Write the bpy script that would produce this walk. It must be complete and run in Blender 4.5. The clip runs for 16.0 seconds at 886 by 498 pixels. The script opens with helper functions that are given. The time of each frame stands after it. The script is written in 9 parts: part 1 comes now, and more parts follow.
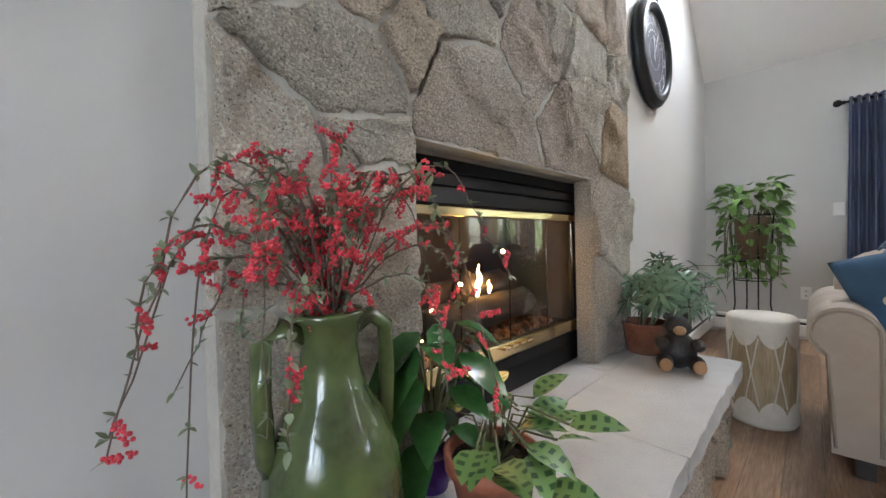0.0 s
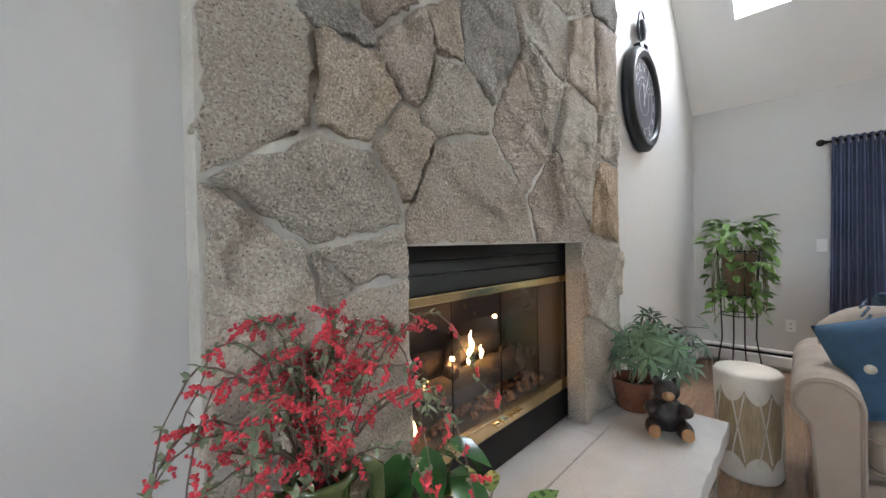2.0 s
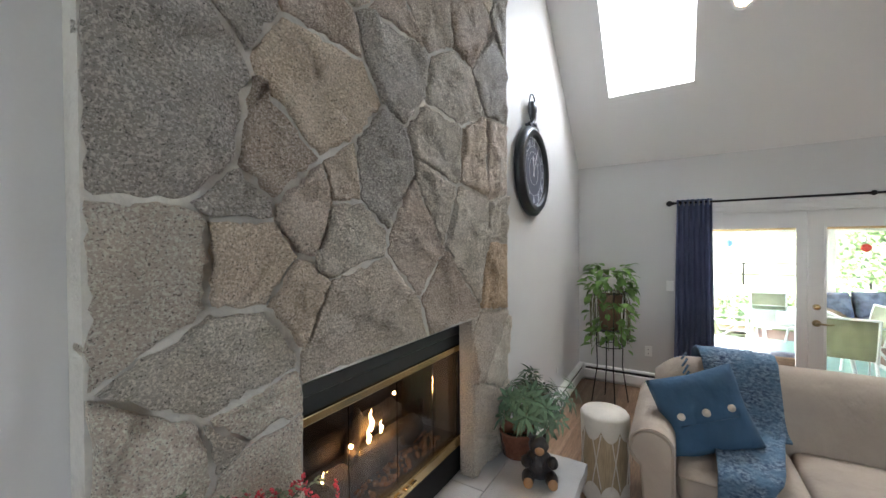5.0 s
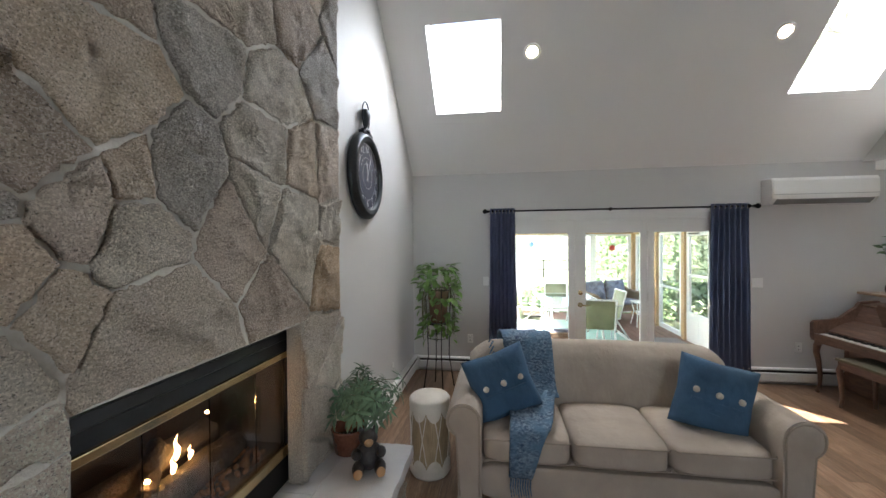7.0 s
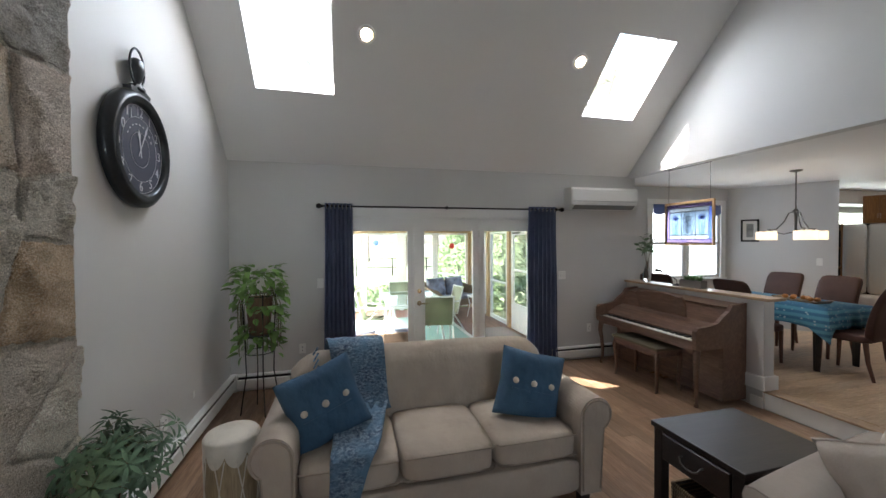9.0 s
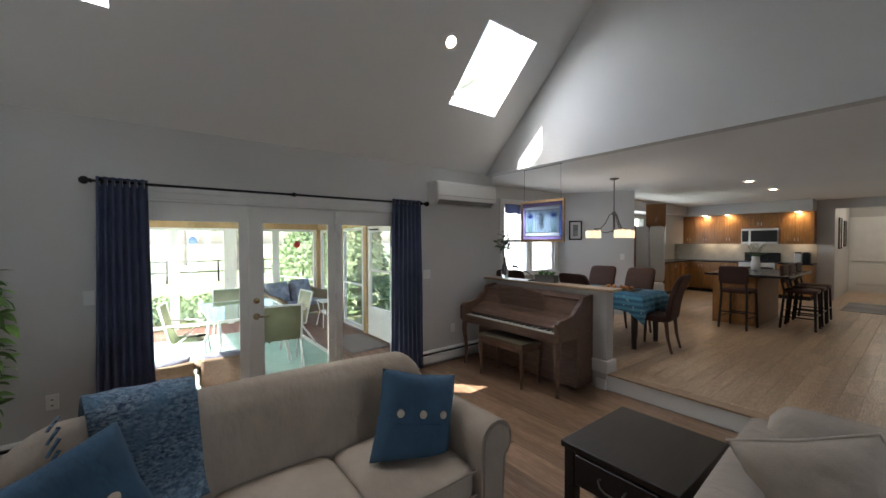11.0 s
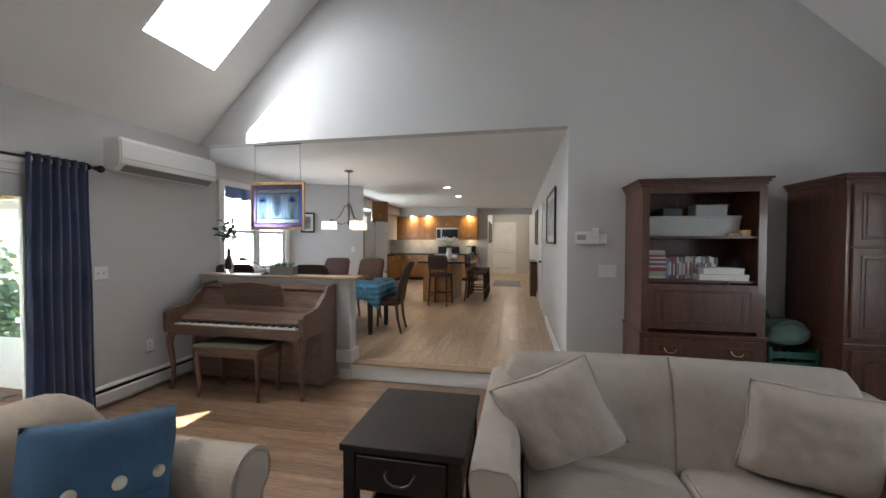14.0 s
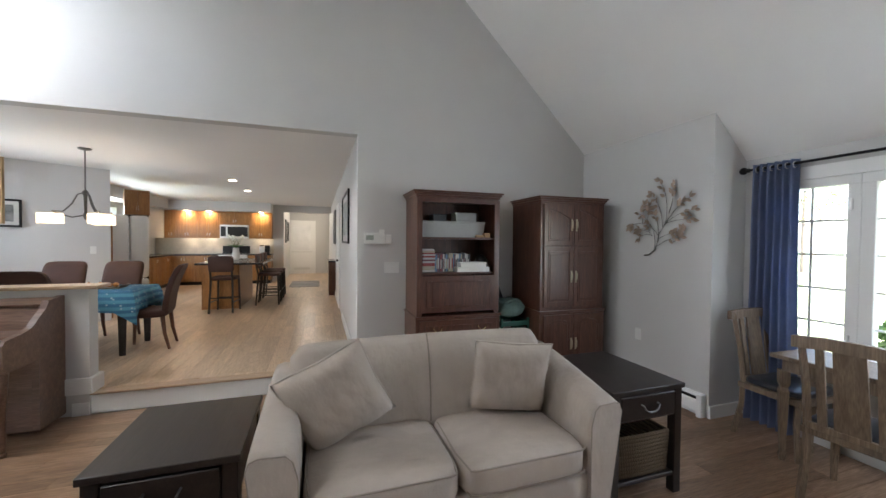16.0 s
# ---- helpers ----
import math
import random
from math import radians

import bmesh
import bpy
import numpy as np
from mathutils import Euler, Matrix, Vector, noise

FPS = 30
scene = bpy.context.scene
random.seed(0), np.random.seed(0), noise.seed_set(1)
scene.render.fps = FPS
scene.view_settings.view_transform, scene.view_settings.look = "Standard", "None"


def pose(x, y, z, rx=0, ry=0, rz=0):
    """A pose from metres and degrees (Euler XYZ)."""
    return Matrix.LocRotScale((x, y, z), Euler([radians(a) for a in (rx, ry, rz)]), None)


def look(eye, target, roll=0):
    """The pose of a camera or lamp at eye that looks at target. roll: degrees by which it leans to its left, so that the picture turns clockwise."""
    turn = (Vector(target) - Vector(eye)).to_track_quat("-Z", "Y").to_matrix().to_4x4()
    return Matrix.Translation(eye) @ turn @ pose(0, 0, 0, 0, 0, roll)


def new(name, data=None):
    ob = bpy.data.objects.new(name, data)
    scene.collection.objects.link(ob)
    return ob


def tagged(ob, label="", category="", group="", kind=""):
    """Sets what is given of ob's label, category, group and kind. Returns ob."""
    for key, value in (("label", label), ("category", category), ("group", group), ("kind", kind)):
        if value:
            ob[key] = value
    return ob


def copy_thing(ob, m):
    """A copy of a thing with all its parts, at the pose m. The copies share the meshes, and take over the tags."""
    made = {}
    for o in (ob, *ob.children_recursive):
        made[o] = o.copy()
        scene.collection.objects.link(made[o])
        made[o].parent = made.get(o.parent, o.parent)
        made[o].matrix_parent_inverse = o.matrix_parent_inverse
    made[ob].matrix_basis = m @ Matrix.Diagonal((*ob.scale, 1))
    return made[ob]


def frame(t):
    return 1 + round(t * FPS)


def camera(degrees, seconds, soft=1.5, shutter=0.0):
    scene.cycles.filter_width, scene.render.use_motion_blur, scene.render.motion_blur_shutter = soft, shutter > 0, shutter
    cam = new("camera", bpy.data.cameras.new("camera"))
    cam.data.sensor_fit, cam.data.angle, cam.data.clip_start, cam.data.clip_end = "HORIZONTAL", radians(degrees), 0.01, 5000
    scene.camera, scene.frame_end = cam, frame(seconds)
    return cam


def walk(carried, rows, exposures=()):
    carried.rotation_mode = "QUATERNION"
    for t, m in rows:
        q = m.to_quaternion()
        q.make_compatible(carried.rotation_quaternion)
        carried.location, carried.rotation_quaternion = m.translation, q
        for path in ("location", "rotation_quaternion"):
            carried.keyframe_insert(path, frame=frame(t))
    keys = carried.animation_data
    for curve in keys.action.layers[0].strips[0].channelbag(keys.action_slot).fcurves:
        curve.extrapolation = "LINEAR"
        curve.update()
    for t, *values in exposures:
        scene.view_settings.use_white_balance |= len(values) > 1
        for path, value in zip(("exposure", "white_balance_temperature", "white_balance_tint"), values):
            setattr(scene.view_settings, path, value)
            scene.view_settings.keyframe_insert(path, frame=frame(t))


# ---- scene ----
cam = camera(99.9, 16.0)
PATH = [
    (0, (0.204, 0.213, 1.029), (1.617, 1.627, 0.994), -1.5),
    (0.5, (0.214, 0.221, 1.087), (1.636, 1.627, 1.06), -1.5),
    (1, (0.216, 0.223, 1.151), (1.644, 1.623, 1.128), -1.5),
    (1.5, (0.212, 0.218, 1.226), (1.647, 1.611, 1.203), -1.3),
    (2, (0.208, 0.208, 1.317), (1.651, 1.592, 1.295), -1.2),
    (2.5, (0.196, 0.192, 1.42), (1.643, 1.573, 1.402), -1.2),
    (3, (0.174, 0.161, 1.524), (1.628, 1.535, 1.508), -1.1),
    (3.2, (0.163, 0.141, 1.566), (1.618, 1.513, 1.549), -1.1),
    (5.3, (0.138, -0.01, 1.736), (1.89, 0.954, 1.716), -0.4),
    (5.5, (0.129, -0.037, 1.728), (1.914, 0.865, 1.71), -0.4),
    (6, (0.115, -0.061, 1.732), (1.983, 0.651, 1.714), -0.4),
    (6.5, (0.088, -0.079, 1.763), (2.024, 0.422, 1.732), -0.5),
    (7, (0.083, -0.094, 1.746), (2.062, 0.194, 1.721), -0.5),
    (7.5, (0.092, -0.141, 1.753), (2.091, -0.065, 1.716), -0.6),
    (8, (0.166, -0.183, 1.762), (2.16, -0.324, 1.718), -0.6),
    (8.5, (0.272, -0.247, 1.747), (2.245, -0.573, 1.705), -0.5),
    (9, (0.384, -0.274, 1.738), (2.321, -0.767, 1.699), -0.4),
    (9.2, (0.453, -0.292, 1.741), (2.372, -0.853, 1.7), -0.3),
    (11.5, (1.206, -0.437, 1.663), (2.651, -1.819, 1.623), -0.2),
    (12, (1.326, -0.52, 1.635), (2.619, -2.045, 1.598), -0.1),
    (12.5, (1.392, -0.576, 1.604), (2.519, -2.228, 1.569), -0.1),
    (13, (1.425, -0.583, 1.578), (2.347, -2.357, 1.544), 0.0),
    (13.5, (1.442, -0.569, 1.557), (2.106, -2.455, 1.519), 0.2),
    (14, (1.434, -0.536, 1.55), (1.825, -2.497, 1.505), 0.2),
    (14.5, (1.427, -0.511, 1.535), (1.553, -2.506, 1.494), 0.5),
    (15, (1.401, -0.458, 1.555), (1.265, -2.453, 1.51), 0.5),
    (15.5, (1.348, -0.378, 1.562), (0.966, -2.341, 1.517), 0.4),
    (16, (1.333, -0.32, 1.556), (0.703, -2.218, 1.513), 0.5),
]
EXPOSURES = [(0, 4.15), (3, 4.2), (5.5, 3.78), (7, 3.55), (9, 3.15), (11.5, 2.68), (13.0, 3.05), (14.0, 3.4), (16, 3.78)]
walk(cam, [(t, look(eye, target, roll)) for t, eye, target, roll in PATH], EXPOSURES)

# ---- light ----
world = bpy.data.worlds.new("sky")
scene.world = world
world.use_nodes = True
wn = world.node_tree.nodes
sky = wn.new("ShaderNodeTexSky")
sky.sky_type, sky.sun_disc = "NISHITA", False
sky.sun_elevation, sky.sun_rotation = radians(48.8), radians(0)
sky.altitude, sky.dust_density = 50, 2.0
world.node_tree.links.new(sky.outputs[0], wn["Background"].inputs[0])
wn["Background"].inputs[1].default_value = 0.10

sun_data = bpy.data.lights.new("sun", "SUN")
sun_data.energy, sun_data.angle, sun_data.color = 3.2, radians(0.5), (1.0, 0.95, 0.88)
sun = new("sun", sun_data)
sun.matrix_world = look((0, 8, 9.12), (0, 0, 0))


def window_light(name, centre, facing, w, h, power, color=(0.82, 0.895, 1.0)):
    data = bpy.data.lights.new(name, "AREA")
    data.shape, data.size, data.size_y, data.energy, data.color = "RECTANGLE", w, h, power, color
    ob = new(name, data)
    ob.matrix_world = look(centre, Vector(centre) + Vector(facing))
    return ob


def spot_light(name, at, facing, power, color=(1.0, 0.8, 0.55), angle=110):
    data = bpy.data.lights.new(name, "SPOT")
    data.energy, data.color, data.shadow_soft_size, data.spot_size, data.spot_blend = power, color, 0.03, radians(angle), 0.6
    ob = new(name, data)
    ob.matrix_world = look(at, Vector(at) + Vector(facing))
    return ob


def point_light(name, at, power, color=(1.0, 0.8, 0.55), r=0.04):
    data = bpy.data.lights.new(name, "POINT")
    data.energy, data.color, data.shadow_soft_size = power, color, r
    ob = new(name, data)
    ob.location = at
    return ob


# ---- room numbers ----
XE, XW, YN, YS = 5.185, -1.944, 1.07, -4.383
EAVE, SLOPE, RIDGE = 2.70, 0.97, 1.62
KF, KC = 0.19, 2.68          # kitchen floor and ceiling
TH = 0.14


def ceil_z(x):
    return EAVE + SLOPE * ((XE - x) if x > RIDGE else (x - XW))


TOP = ceil_z(RIDGE)
SKY_X0, SKY_X1 = 3.86, 4.55
SKYLIGHTS = ((-0.145, 0.62), (-3.92, -3.16))

for ya, yb in SKYLIGHTS:
    xm, ym = (SKY_X0 + SKY_X1) / 2, (ya + yb) / 2
    window_light("skylight_sky", (xm + 0.225, ym, ceil_z(xm) + 0.232), (-0.70, 0, -0.72), 0.66, 0.72, 3.7)

# ---- materials ----


def principled(name):
    m = bpy.data.materials.new(name)
    m.use_nodes = True
    return m, m.node_tree.nodes, m.node_tree.links, m.node_tree.nodes["Principled BSDF"]


def mixed(nodes, links, fac, a, b, mode="MIX"):
    n = nodes.new("ShaderNodeMix")
    n.data_type, n.blend_type = "RGBA", mode
    for sock, v in ((n.inputs[0], fac), (n.inputs[6], a), (n.inputs[7], b)):
        if hasattr(v, "links"):
            links.new(v, sock)
        elif isinstance(v, (int, float)):
            sock.default_value = v
        else:
            sock.default_value = (*v, 1)
    return n.outputs[2]


def ramp(nodes, links, fac, lo, hi):
    n = nodes.new("ShaderNodeMapRange")
    n.inputs[1].default_value, n.inputs[2].default_value = lo, hi
    links.new(fac, n.inputs[0])
    return n.outputs[0]


def noise_of(nodes, links, scale, detail=3, stretch=None, rough=0.55):
    tc = nodes.new("ShaderNodeTexCoord")
    n = nodes.new("ShaderNodeTexNoise")
    n.inputs["Scale"].default_value, n.inputs["Detail"].default_value, n.inputs["Roughness"].default_value = scale, detail, rough
    if stretch:
        mp = nodes.new("ShaderNodeMapping")
        mp.inputs["Scale"].default_value = stretch
        links.new(tc.outputs["Object"], mp.inputs[0])
        links.new(mp.outputs[0], n.inputs[0])
    else:
        links.new(tc.outputs["Object"], n.inputs[0])
    return n.outputs[0]


def bump(nodes, links, bsdf, height, strength, distance=0.01):
    b = nodes.new("ShaderNodeBump")
    b.inputs["Strength"].default_value, b.inputs["Distance"].default_value = strength, distance
    links.new(height, b.inputs["Height"])
    links.new(b.outputs[0], bsdf.inputs["Normal"])


def surface(name, base, rough=0.5, metal=0.0, vary=0.08, big=1.5, fine=60, relief=0.05, stretch=None, spread=0.0, coat=0.0, spec=0.5, rumple=0.0):
    """A plain material: base colour with broad and fine variation, and fine relief. spread: variation from piece to piece; rumple: soft creases."""
    m, nodes, links, bsdf = principled(name)
    a = noise_of(nodes, links, big, 3, stretch)
    f = noise_of(nodes, links, fine, 2, stretch)
    dark = tuple(c * (1 - 2.2 * vary) for c in base)
    light = tuple(min(1, c * (1 + 1.6 * vary)) for c in base)
    col = mixed(nodes, links, ramp(nodes, links, a, 0.3, 0.7), dark, light)
    col = mixed(nodes, links, ramp(nodes, links, f, 0.3, 0.7), col, mixed(nodes, links, 0.5, col, light), "MIX")
    if spread:
        info = nodes.new("ShaderNodeObjectInfo")
        hsv = nodes.new("ShaderNodeHueSaturation")
        links.new(col, hsv.inputs["Color"])
        mr = nodes.new("ShaderNodeMapRange")
        mr.inputs[3].default_value, mr.inputs[4].default_value = 1 - spread, 1 + spread
        links.new(info.outputs["Random"], mr.inputs[0])
        links.new(mr.outputs[0], hsv.inputs["Value"])
        col = hsv.outputs[0]
    links.new(col, bsdf.inputs["Base Color"])
    mr = nodes.new("ShaderNodeMapRange")
    mr.inputs[3].default_value, mr.inputs[4].default_value = max(0.02, rough - 0.08), min(1, rough + 0.08)
    links.new(a, mr.inputs[0])
    links.new(mr.outputs[0], bsdf.inputs["Roughness"])
    bsdf.inputs["Metallic"].default_value = metal
    bsdf.inputs["Coat Weight"].default_value = coat
    bsdf.inputs["Specular IOR Level"].default_value = spec
    if rumple:
        crease = noise_of(nodes, links, 5.5, 4, (1.0, 1.0, 0.55), 0.5)
        add = nodes.new("ShaderNodeMath")
        add.operation, add.inputs[1].default_value = "MULTIPLY_ADD", 0.03
        links.new(f, add.inputs[0])
        links.new(crease, add.inputs[2])
        bump(nodes, links, bsdf, add.outputs[0], rumple, 0.08)
    elif relief:
        bump(nodes, links, bsdf, f, relief)
    return m


def wood(name, a, b, axis="x", rough=0.4, scale=1.0, spread=0.12, coat=0.0):
    """Wood with grain along an axis."""
    m, nodes, links, bsdf = principled(name)
    s = {"x": (1.2, 14, 14), "y": (14, 1.2, 14), "z": (14, 14, 1.2)}[axis]
    info = nodes.new("ShaderNodeObjectInfo")
    tc = nodes.new("ShaderNodeTexCoord")
    add = nodes.new("ShaderNodeVectorMath")
    add.operation = "ADD"
    mul = nodes.new("ShaderNodeMath")
    mul.operation, mul.inputs[1].default_value = "MULTIPLY", 37.0
    links.new(info.outputs["Random"], mul.inputs[0])
    links.new(tc.outputs["Object"], add.inputs[0])
    links.new(mul.outputs[0], add.inputs[1])
    mp = nodes.new("ShaderNodeMapping")
    mp.inputs["Scale"].default_value = tuple(v * scale for v in s)
    links.new(add.outputs[0], mp.inputs[0])
    n = nodes.new("ShaderNodeTexNoise")
    n.inputs["Scale"].default_value, n.inputs["Detail"].default_value, n.inputs["Distortion"].default_value = 1.6, 6, 0.6
    links.new(mp.outputs[0], n.inputs[0])
    f = nodes.new("ShaderNodeTexNoise")
    f.inputs["Scale"].default_value, f.inputs["Detail"].default_value = 9, 3
    links.new(mp.outputs[0], f.inputs[0])
    col = mixed(nodes, links, ramp(nodes, links, n.outputs[0], 0.32, 0.68), a, b)
    col = mixed(nodes, links, ramp(nodes, links, f.outputs[0], 0.35, 0.8), col, tuple(c * 0.6 for c in a))
    hsv = nodes.new("ShaderNodeHueSaturation")
    mr = nodes.new("ShaderNodeMapRange")
    mr.inputs[3].default_value, mr.inputs[4].default_value = 1 - spread, 1 + spread
    links.new(info.outputs["Random"], mr.inputs[0])
    links.new(mr.outputs[0], hsv.inputs["Value"])
    links.new(col, hsv.inputs["Color"])
    links.new(hsv.outputs[0], bsdf.inputs["Base Color"])
    bsdf.inputs["Roughness"].default_value = rough
    bsdf.inputs["Coat Weight"].default_value = coat
    bump(nodes, links, bsdf, f.outputs[0], 0.06, 0.004)
    return m


def facets(nodes, links, scale, wander):
    """Height of a split face: tilted flat facets that meet in creases."""
    tc = nodes.new("ShaderNodeTexCoord")
    n = nodes.new("ShaderNodeTexNoise")
    n.inputs["Scale"].default_value, n.inputs["Detail"].default_value = 14, 4
    v = nodes.new("ShaderNodeVectorMath")
    v.operation = "MULTIPLY_ADD"
    v.inputs[1].default_value = (wander, wander, wander)
    links.new(tc.outputs["Object"], n.inputs[0])
    links.new(n.outputs[1], v.inputs[0])
    links.new(tc.outputs["Object"], v.inputs[2])
    vo = nodes.new("ShaderNodeTexVoronoi")
    vo.inputs["Scale"].default_value = scale
    links.new(v.outputs[0], vo.inputs["Vector"])
    arm = nodes.new("ShaderNodeVectorMath")
    arm.operation = "SUBTRACT"
    links.new(v.outputs[0], arm.inputs[0])
    links.new(vo.outputs["Position"], arm.inputs[1])
    tip = nodes.new("ShaderNodeVectorMath")
    tip.operation = "MULTIPLY_ADD"
    tip.inputs[1].default_value, tip.inputs[2].default_value = (1.4, 1.4, 1.4), (-0.7, -0.7, -0.7)
    links.new(vo.outputs["Color"], tip.inputs[0])
    dot = nodes.new("ShaderNodeVectorMath")
    dot.operation = "DOT_PRODUCT"
    links.new(arm.outputs[0], dot.inputs[0])
    links.new(tip.outputs[0], dot.inputs[1])
    return dot.outputs["Value"]


def granite(name, a, b, speck):
    """Rough split granite: broad colour, pale crystals and mica, grainy broken relief that slants along the bed. The
    relief's hollows are darkened in the colour, as painted shade.
    """
    m, nodes, links, bsdf = principled(name)
    big = noise_of(nodes, links, 6, 5, None, 0.6)
    grain = noise_of(nodes, links, 135, 3, None, 0.7)
    pits = noise_of(nodes, links, 85, 4, (1.0, 1.0, 1.5), 0.7)
    mica = noise_of(nodes, links, 170, 2)
    crag = noise_of(nodes, links, 20, 9, (1.0, 1.0, 1.5), 0.72)
    info = nodes.new("ShaderNodeObjectInfo")
    col = mixed(nodes, links, ramp(nodes, links, big, 0.32, 0.68), a, b)
    col = mixed(nodes, links, ramp(nodes, links, grain, 0.50, 0.57), col, speck)
    col = mixed(nodes, links, ramp(nodes, links, mica, 0.60, 0.68), col, tuple(c * 0.36 for c in a))
    # shade put into the colour: pits of the bump are darkened
    col = mixed(nodes, links, ramp(nodes, links, pits, 0.43, 0.30), col, tuple(c * 0.48 for c in a))
    hsv = nodes.new("ShaderNodeHueSaturation")
    mr = nodes.new("ShaderNodeMapRange")
    mr.inputs[3].default_value, mr.inputs[4].default_value = 0.90, 1.12
    links.new(info.outputs["Random"], mr.inputs[0])
    links.new(mr.outputs[0], hsv.inputs["Value"])
    # painted shade again, in the lowest crags of the bump
    links.new(mixed(nodes, links, ramp(nodes, links, crag, 0.36, 0.22), col, tuple(c * 0.7 for c in a)), hsv.inputs["Color"])
    links.new(hsv.outputs[0], bsdf.inputs["Base Color"])
    bsdf.inputs["Roughness"].default_value = 0.8
    both = nodes.new("ShaderNodeMath")
    both.operation = "MULTIPLY_ADD"
    both.inputs[1].default_value = 0.48
    links.new(pits, both.inputs[0])
    links.new(crag, both.inputs[2])
    total = nodes.new("ShaderNodeMath")
    total.operation = "MULTIPLY_ADD"
    total.inputs[1].default_value = 0.085
    links.new(both.outputs[0], total.inputs[0])
    soft = nodes.new("ShaderNodeMath")
    soft.operation, soft.inputs[1].default_value = "MULTIPLY", 0.45
    links.new(facets(nodes, links, 15, 0.05), soft.inputs[0])
    links.new(soft.outputs[0], total.inputs[2])
    bump(nodes, links, bsdf, total.outputs[0], 0.8, 1.0)
    return m


def glass(name, tint=(1, 1, 1), rough=0.0):
    m, nodes, links, bsdf = principled(name)
    bsdf.inputs["Base Color"].default_value = (*tint, 1)
    bsdf.inputs["Transmission Weight"].default_value = 1
    bsdf.inputs["Roughness"].default_value = rough
    bsdf.inputs["IOR"].default_value = 1.45
    return m


def glowing(name, color, strength):
    m, nodes, links, bsdf = principled(name)
    bsdf.inputs["Base Color"].default_value = (*color, 1)
    bsdf.inputs["Emission Color"].default_value = (*color, 1)
    bsdf.inputs["Emission Strength"].default_value = strength
    return m


M_WALL = surface("wall_paint", (0.578, 0.571, 0.562), 0.55, vary=0.015, big=0.8, fine=140, relief=0.02)
M_CEIL = surface("ceiling_paint", (0.81, 0.80, 0.79), 0.7, vary=0.012, big=0.7, fine=120, relief=0.02)
M_WHITE = surface("white_trim_paint", (0.80, 0.80, 0.79), 0.35, vary=0.015, fine=90, relief=0.01)
M_OAK = wood("oak_floor_boards", (0.27, 0.16, 0.098), (0.42, 0.275, 0.18), "x", 0.3, 1.0, 0.22)
M_OAKK = wood("pale_oak_floor_boards", (0.46, 0.32, 0.205), (0.62, 0.455, 0.31), "y", 0.3, 1.0, 0.14)
M_OAKTRIM = wood("oak_cap", (0.36, 0.24, 0.15), (0.50, 0.35, 0.23), "x", 0.35)
M_PIANO = wood("walnut", (0.13, 0.072, 0.049), (0.225, 0.13, 0.09), "x", 0.36, 1.0, 0.05, 0.2)
M_CHERRY = wood("dark_cherry", (0.082, 0.031, 0.019), (0.148, 0.060, 0.035), "z", 0.35, 1.0, 0.06, 0.2)
M_ESPRESSO = wood("espresso_wood", (0.014, 0.010, 0.009), (0.026, 0.018, 0.016), "y", 0.35, 1.0, 0.05)
M_CABINET = wood("honey_maple", (0.31, 0.14, 0.045), (0.47, 0.235, 0.08), "z", 0.35, 1.0, 0.08)
M_PINE = wood("pine", (0.48, 0.30, 0.14), (0.64, 0.43, 0.23), "z", 0.5)
M_RUSTIC = wood("weathered_oak", (0.15, 0.105, 0.07), (0.27, 0.20, 0.14), "z", 0.45)
M_MORTAR = surface("mortar", (0.53, 0.505, 0.455), 0.9, vary=0.08, big=9, fine=90, relief=0.4)
M_GREY = granite("grey_granite", (0.437, 0.392, 0.320), (0.560, 0.503, 0.419), (0.773, 0.705, 0.601))
M_TAN = granite("tan_granite", (0.515, 0.408, 0.300), (0.616, 0.503, 0.384), (0.784, 0.678, 0.552))
M_DARK = granite("dark_granite", (0.319, 0.292, 0.256), (0.431, 0.392, 0.345), (0.627, 0.583, 0.522))
M_PALE = granite("pale_granite", (0.571, 0.482, 0.394), (0.694, 0.594, 0.492), (0.800, 0.774, 0.660))
M_RUST = granite("rust_granite", (0.470, 0.307, 0.177), (0.560, 0.408, 0.261), (0.717, 0.583, 0.424))
M_ROSE = granite("rose_granite", (0.515, 0.419, 0.340), (0.616, 0.509, 0.419), (0.784, 0.678, 0.571))
M_DUN = granite("dun_granite", (0.459, 0.387, 0.305), (0.571, 0.488, 0.394), (0.773, 0.678, 0.571))
M_BROWN = granite("brown_granite", (0.370, 0.292, 0.231), (0.482, 0.387, 0.310), (0.672, 0.583, 0.492))
M_HEARTH = surface("bush_hammered_granite", (0.50, 0.495, 0.485), 0.85, vary=0.06, big=5, fine=120, relief=0.6)
M_BLACK = surface("black_metal", (0.018, 0.018, 0.019), 0.42, 0.6, vary=0.1, fine=80, relief=0.02)
M_BRASS = surface("brass", (0.78, 0.62, 0.36), 0.18, 1.0, vary=0.05, fine=50, relief=0.01)
M_STEEL = surface("stainless_steel", (0.72, 0.72, 0.71), 0.40, 1.0, vary=0.015, fine=60, relief=0.0, stretch=(12, 12, 0.6))
M_NAVY = surface("navy_cotton", (0.19, 0.23, 0.37), 0.9, vary=0.10, big=3, fine=300, relief=0.25)
M_BEIGE = surface("beige_suede", (0.385, 0.325, 0.27), 0.95, vary=0.06, big=5, fine=220, rumple=0.35)
M_SAND = surface("sand_microfibre", (0.43, 0.375, 0.325), 0.95, vary=0.055, big=5, fine=220, rumple=0.35)
M_PIPING = surface("taupe_piping", (0.29, 0.25, 0.215), 0.9, relief=0.1)
M_BLUE = surface("blue_linen", (0.040, 0.095, 0.165), 0.9, vary=0.10, big=7, fine=260, rumple=0.45)
M_GLASS = glass("window_glass")
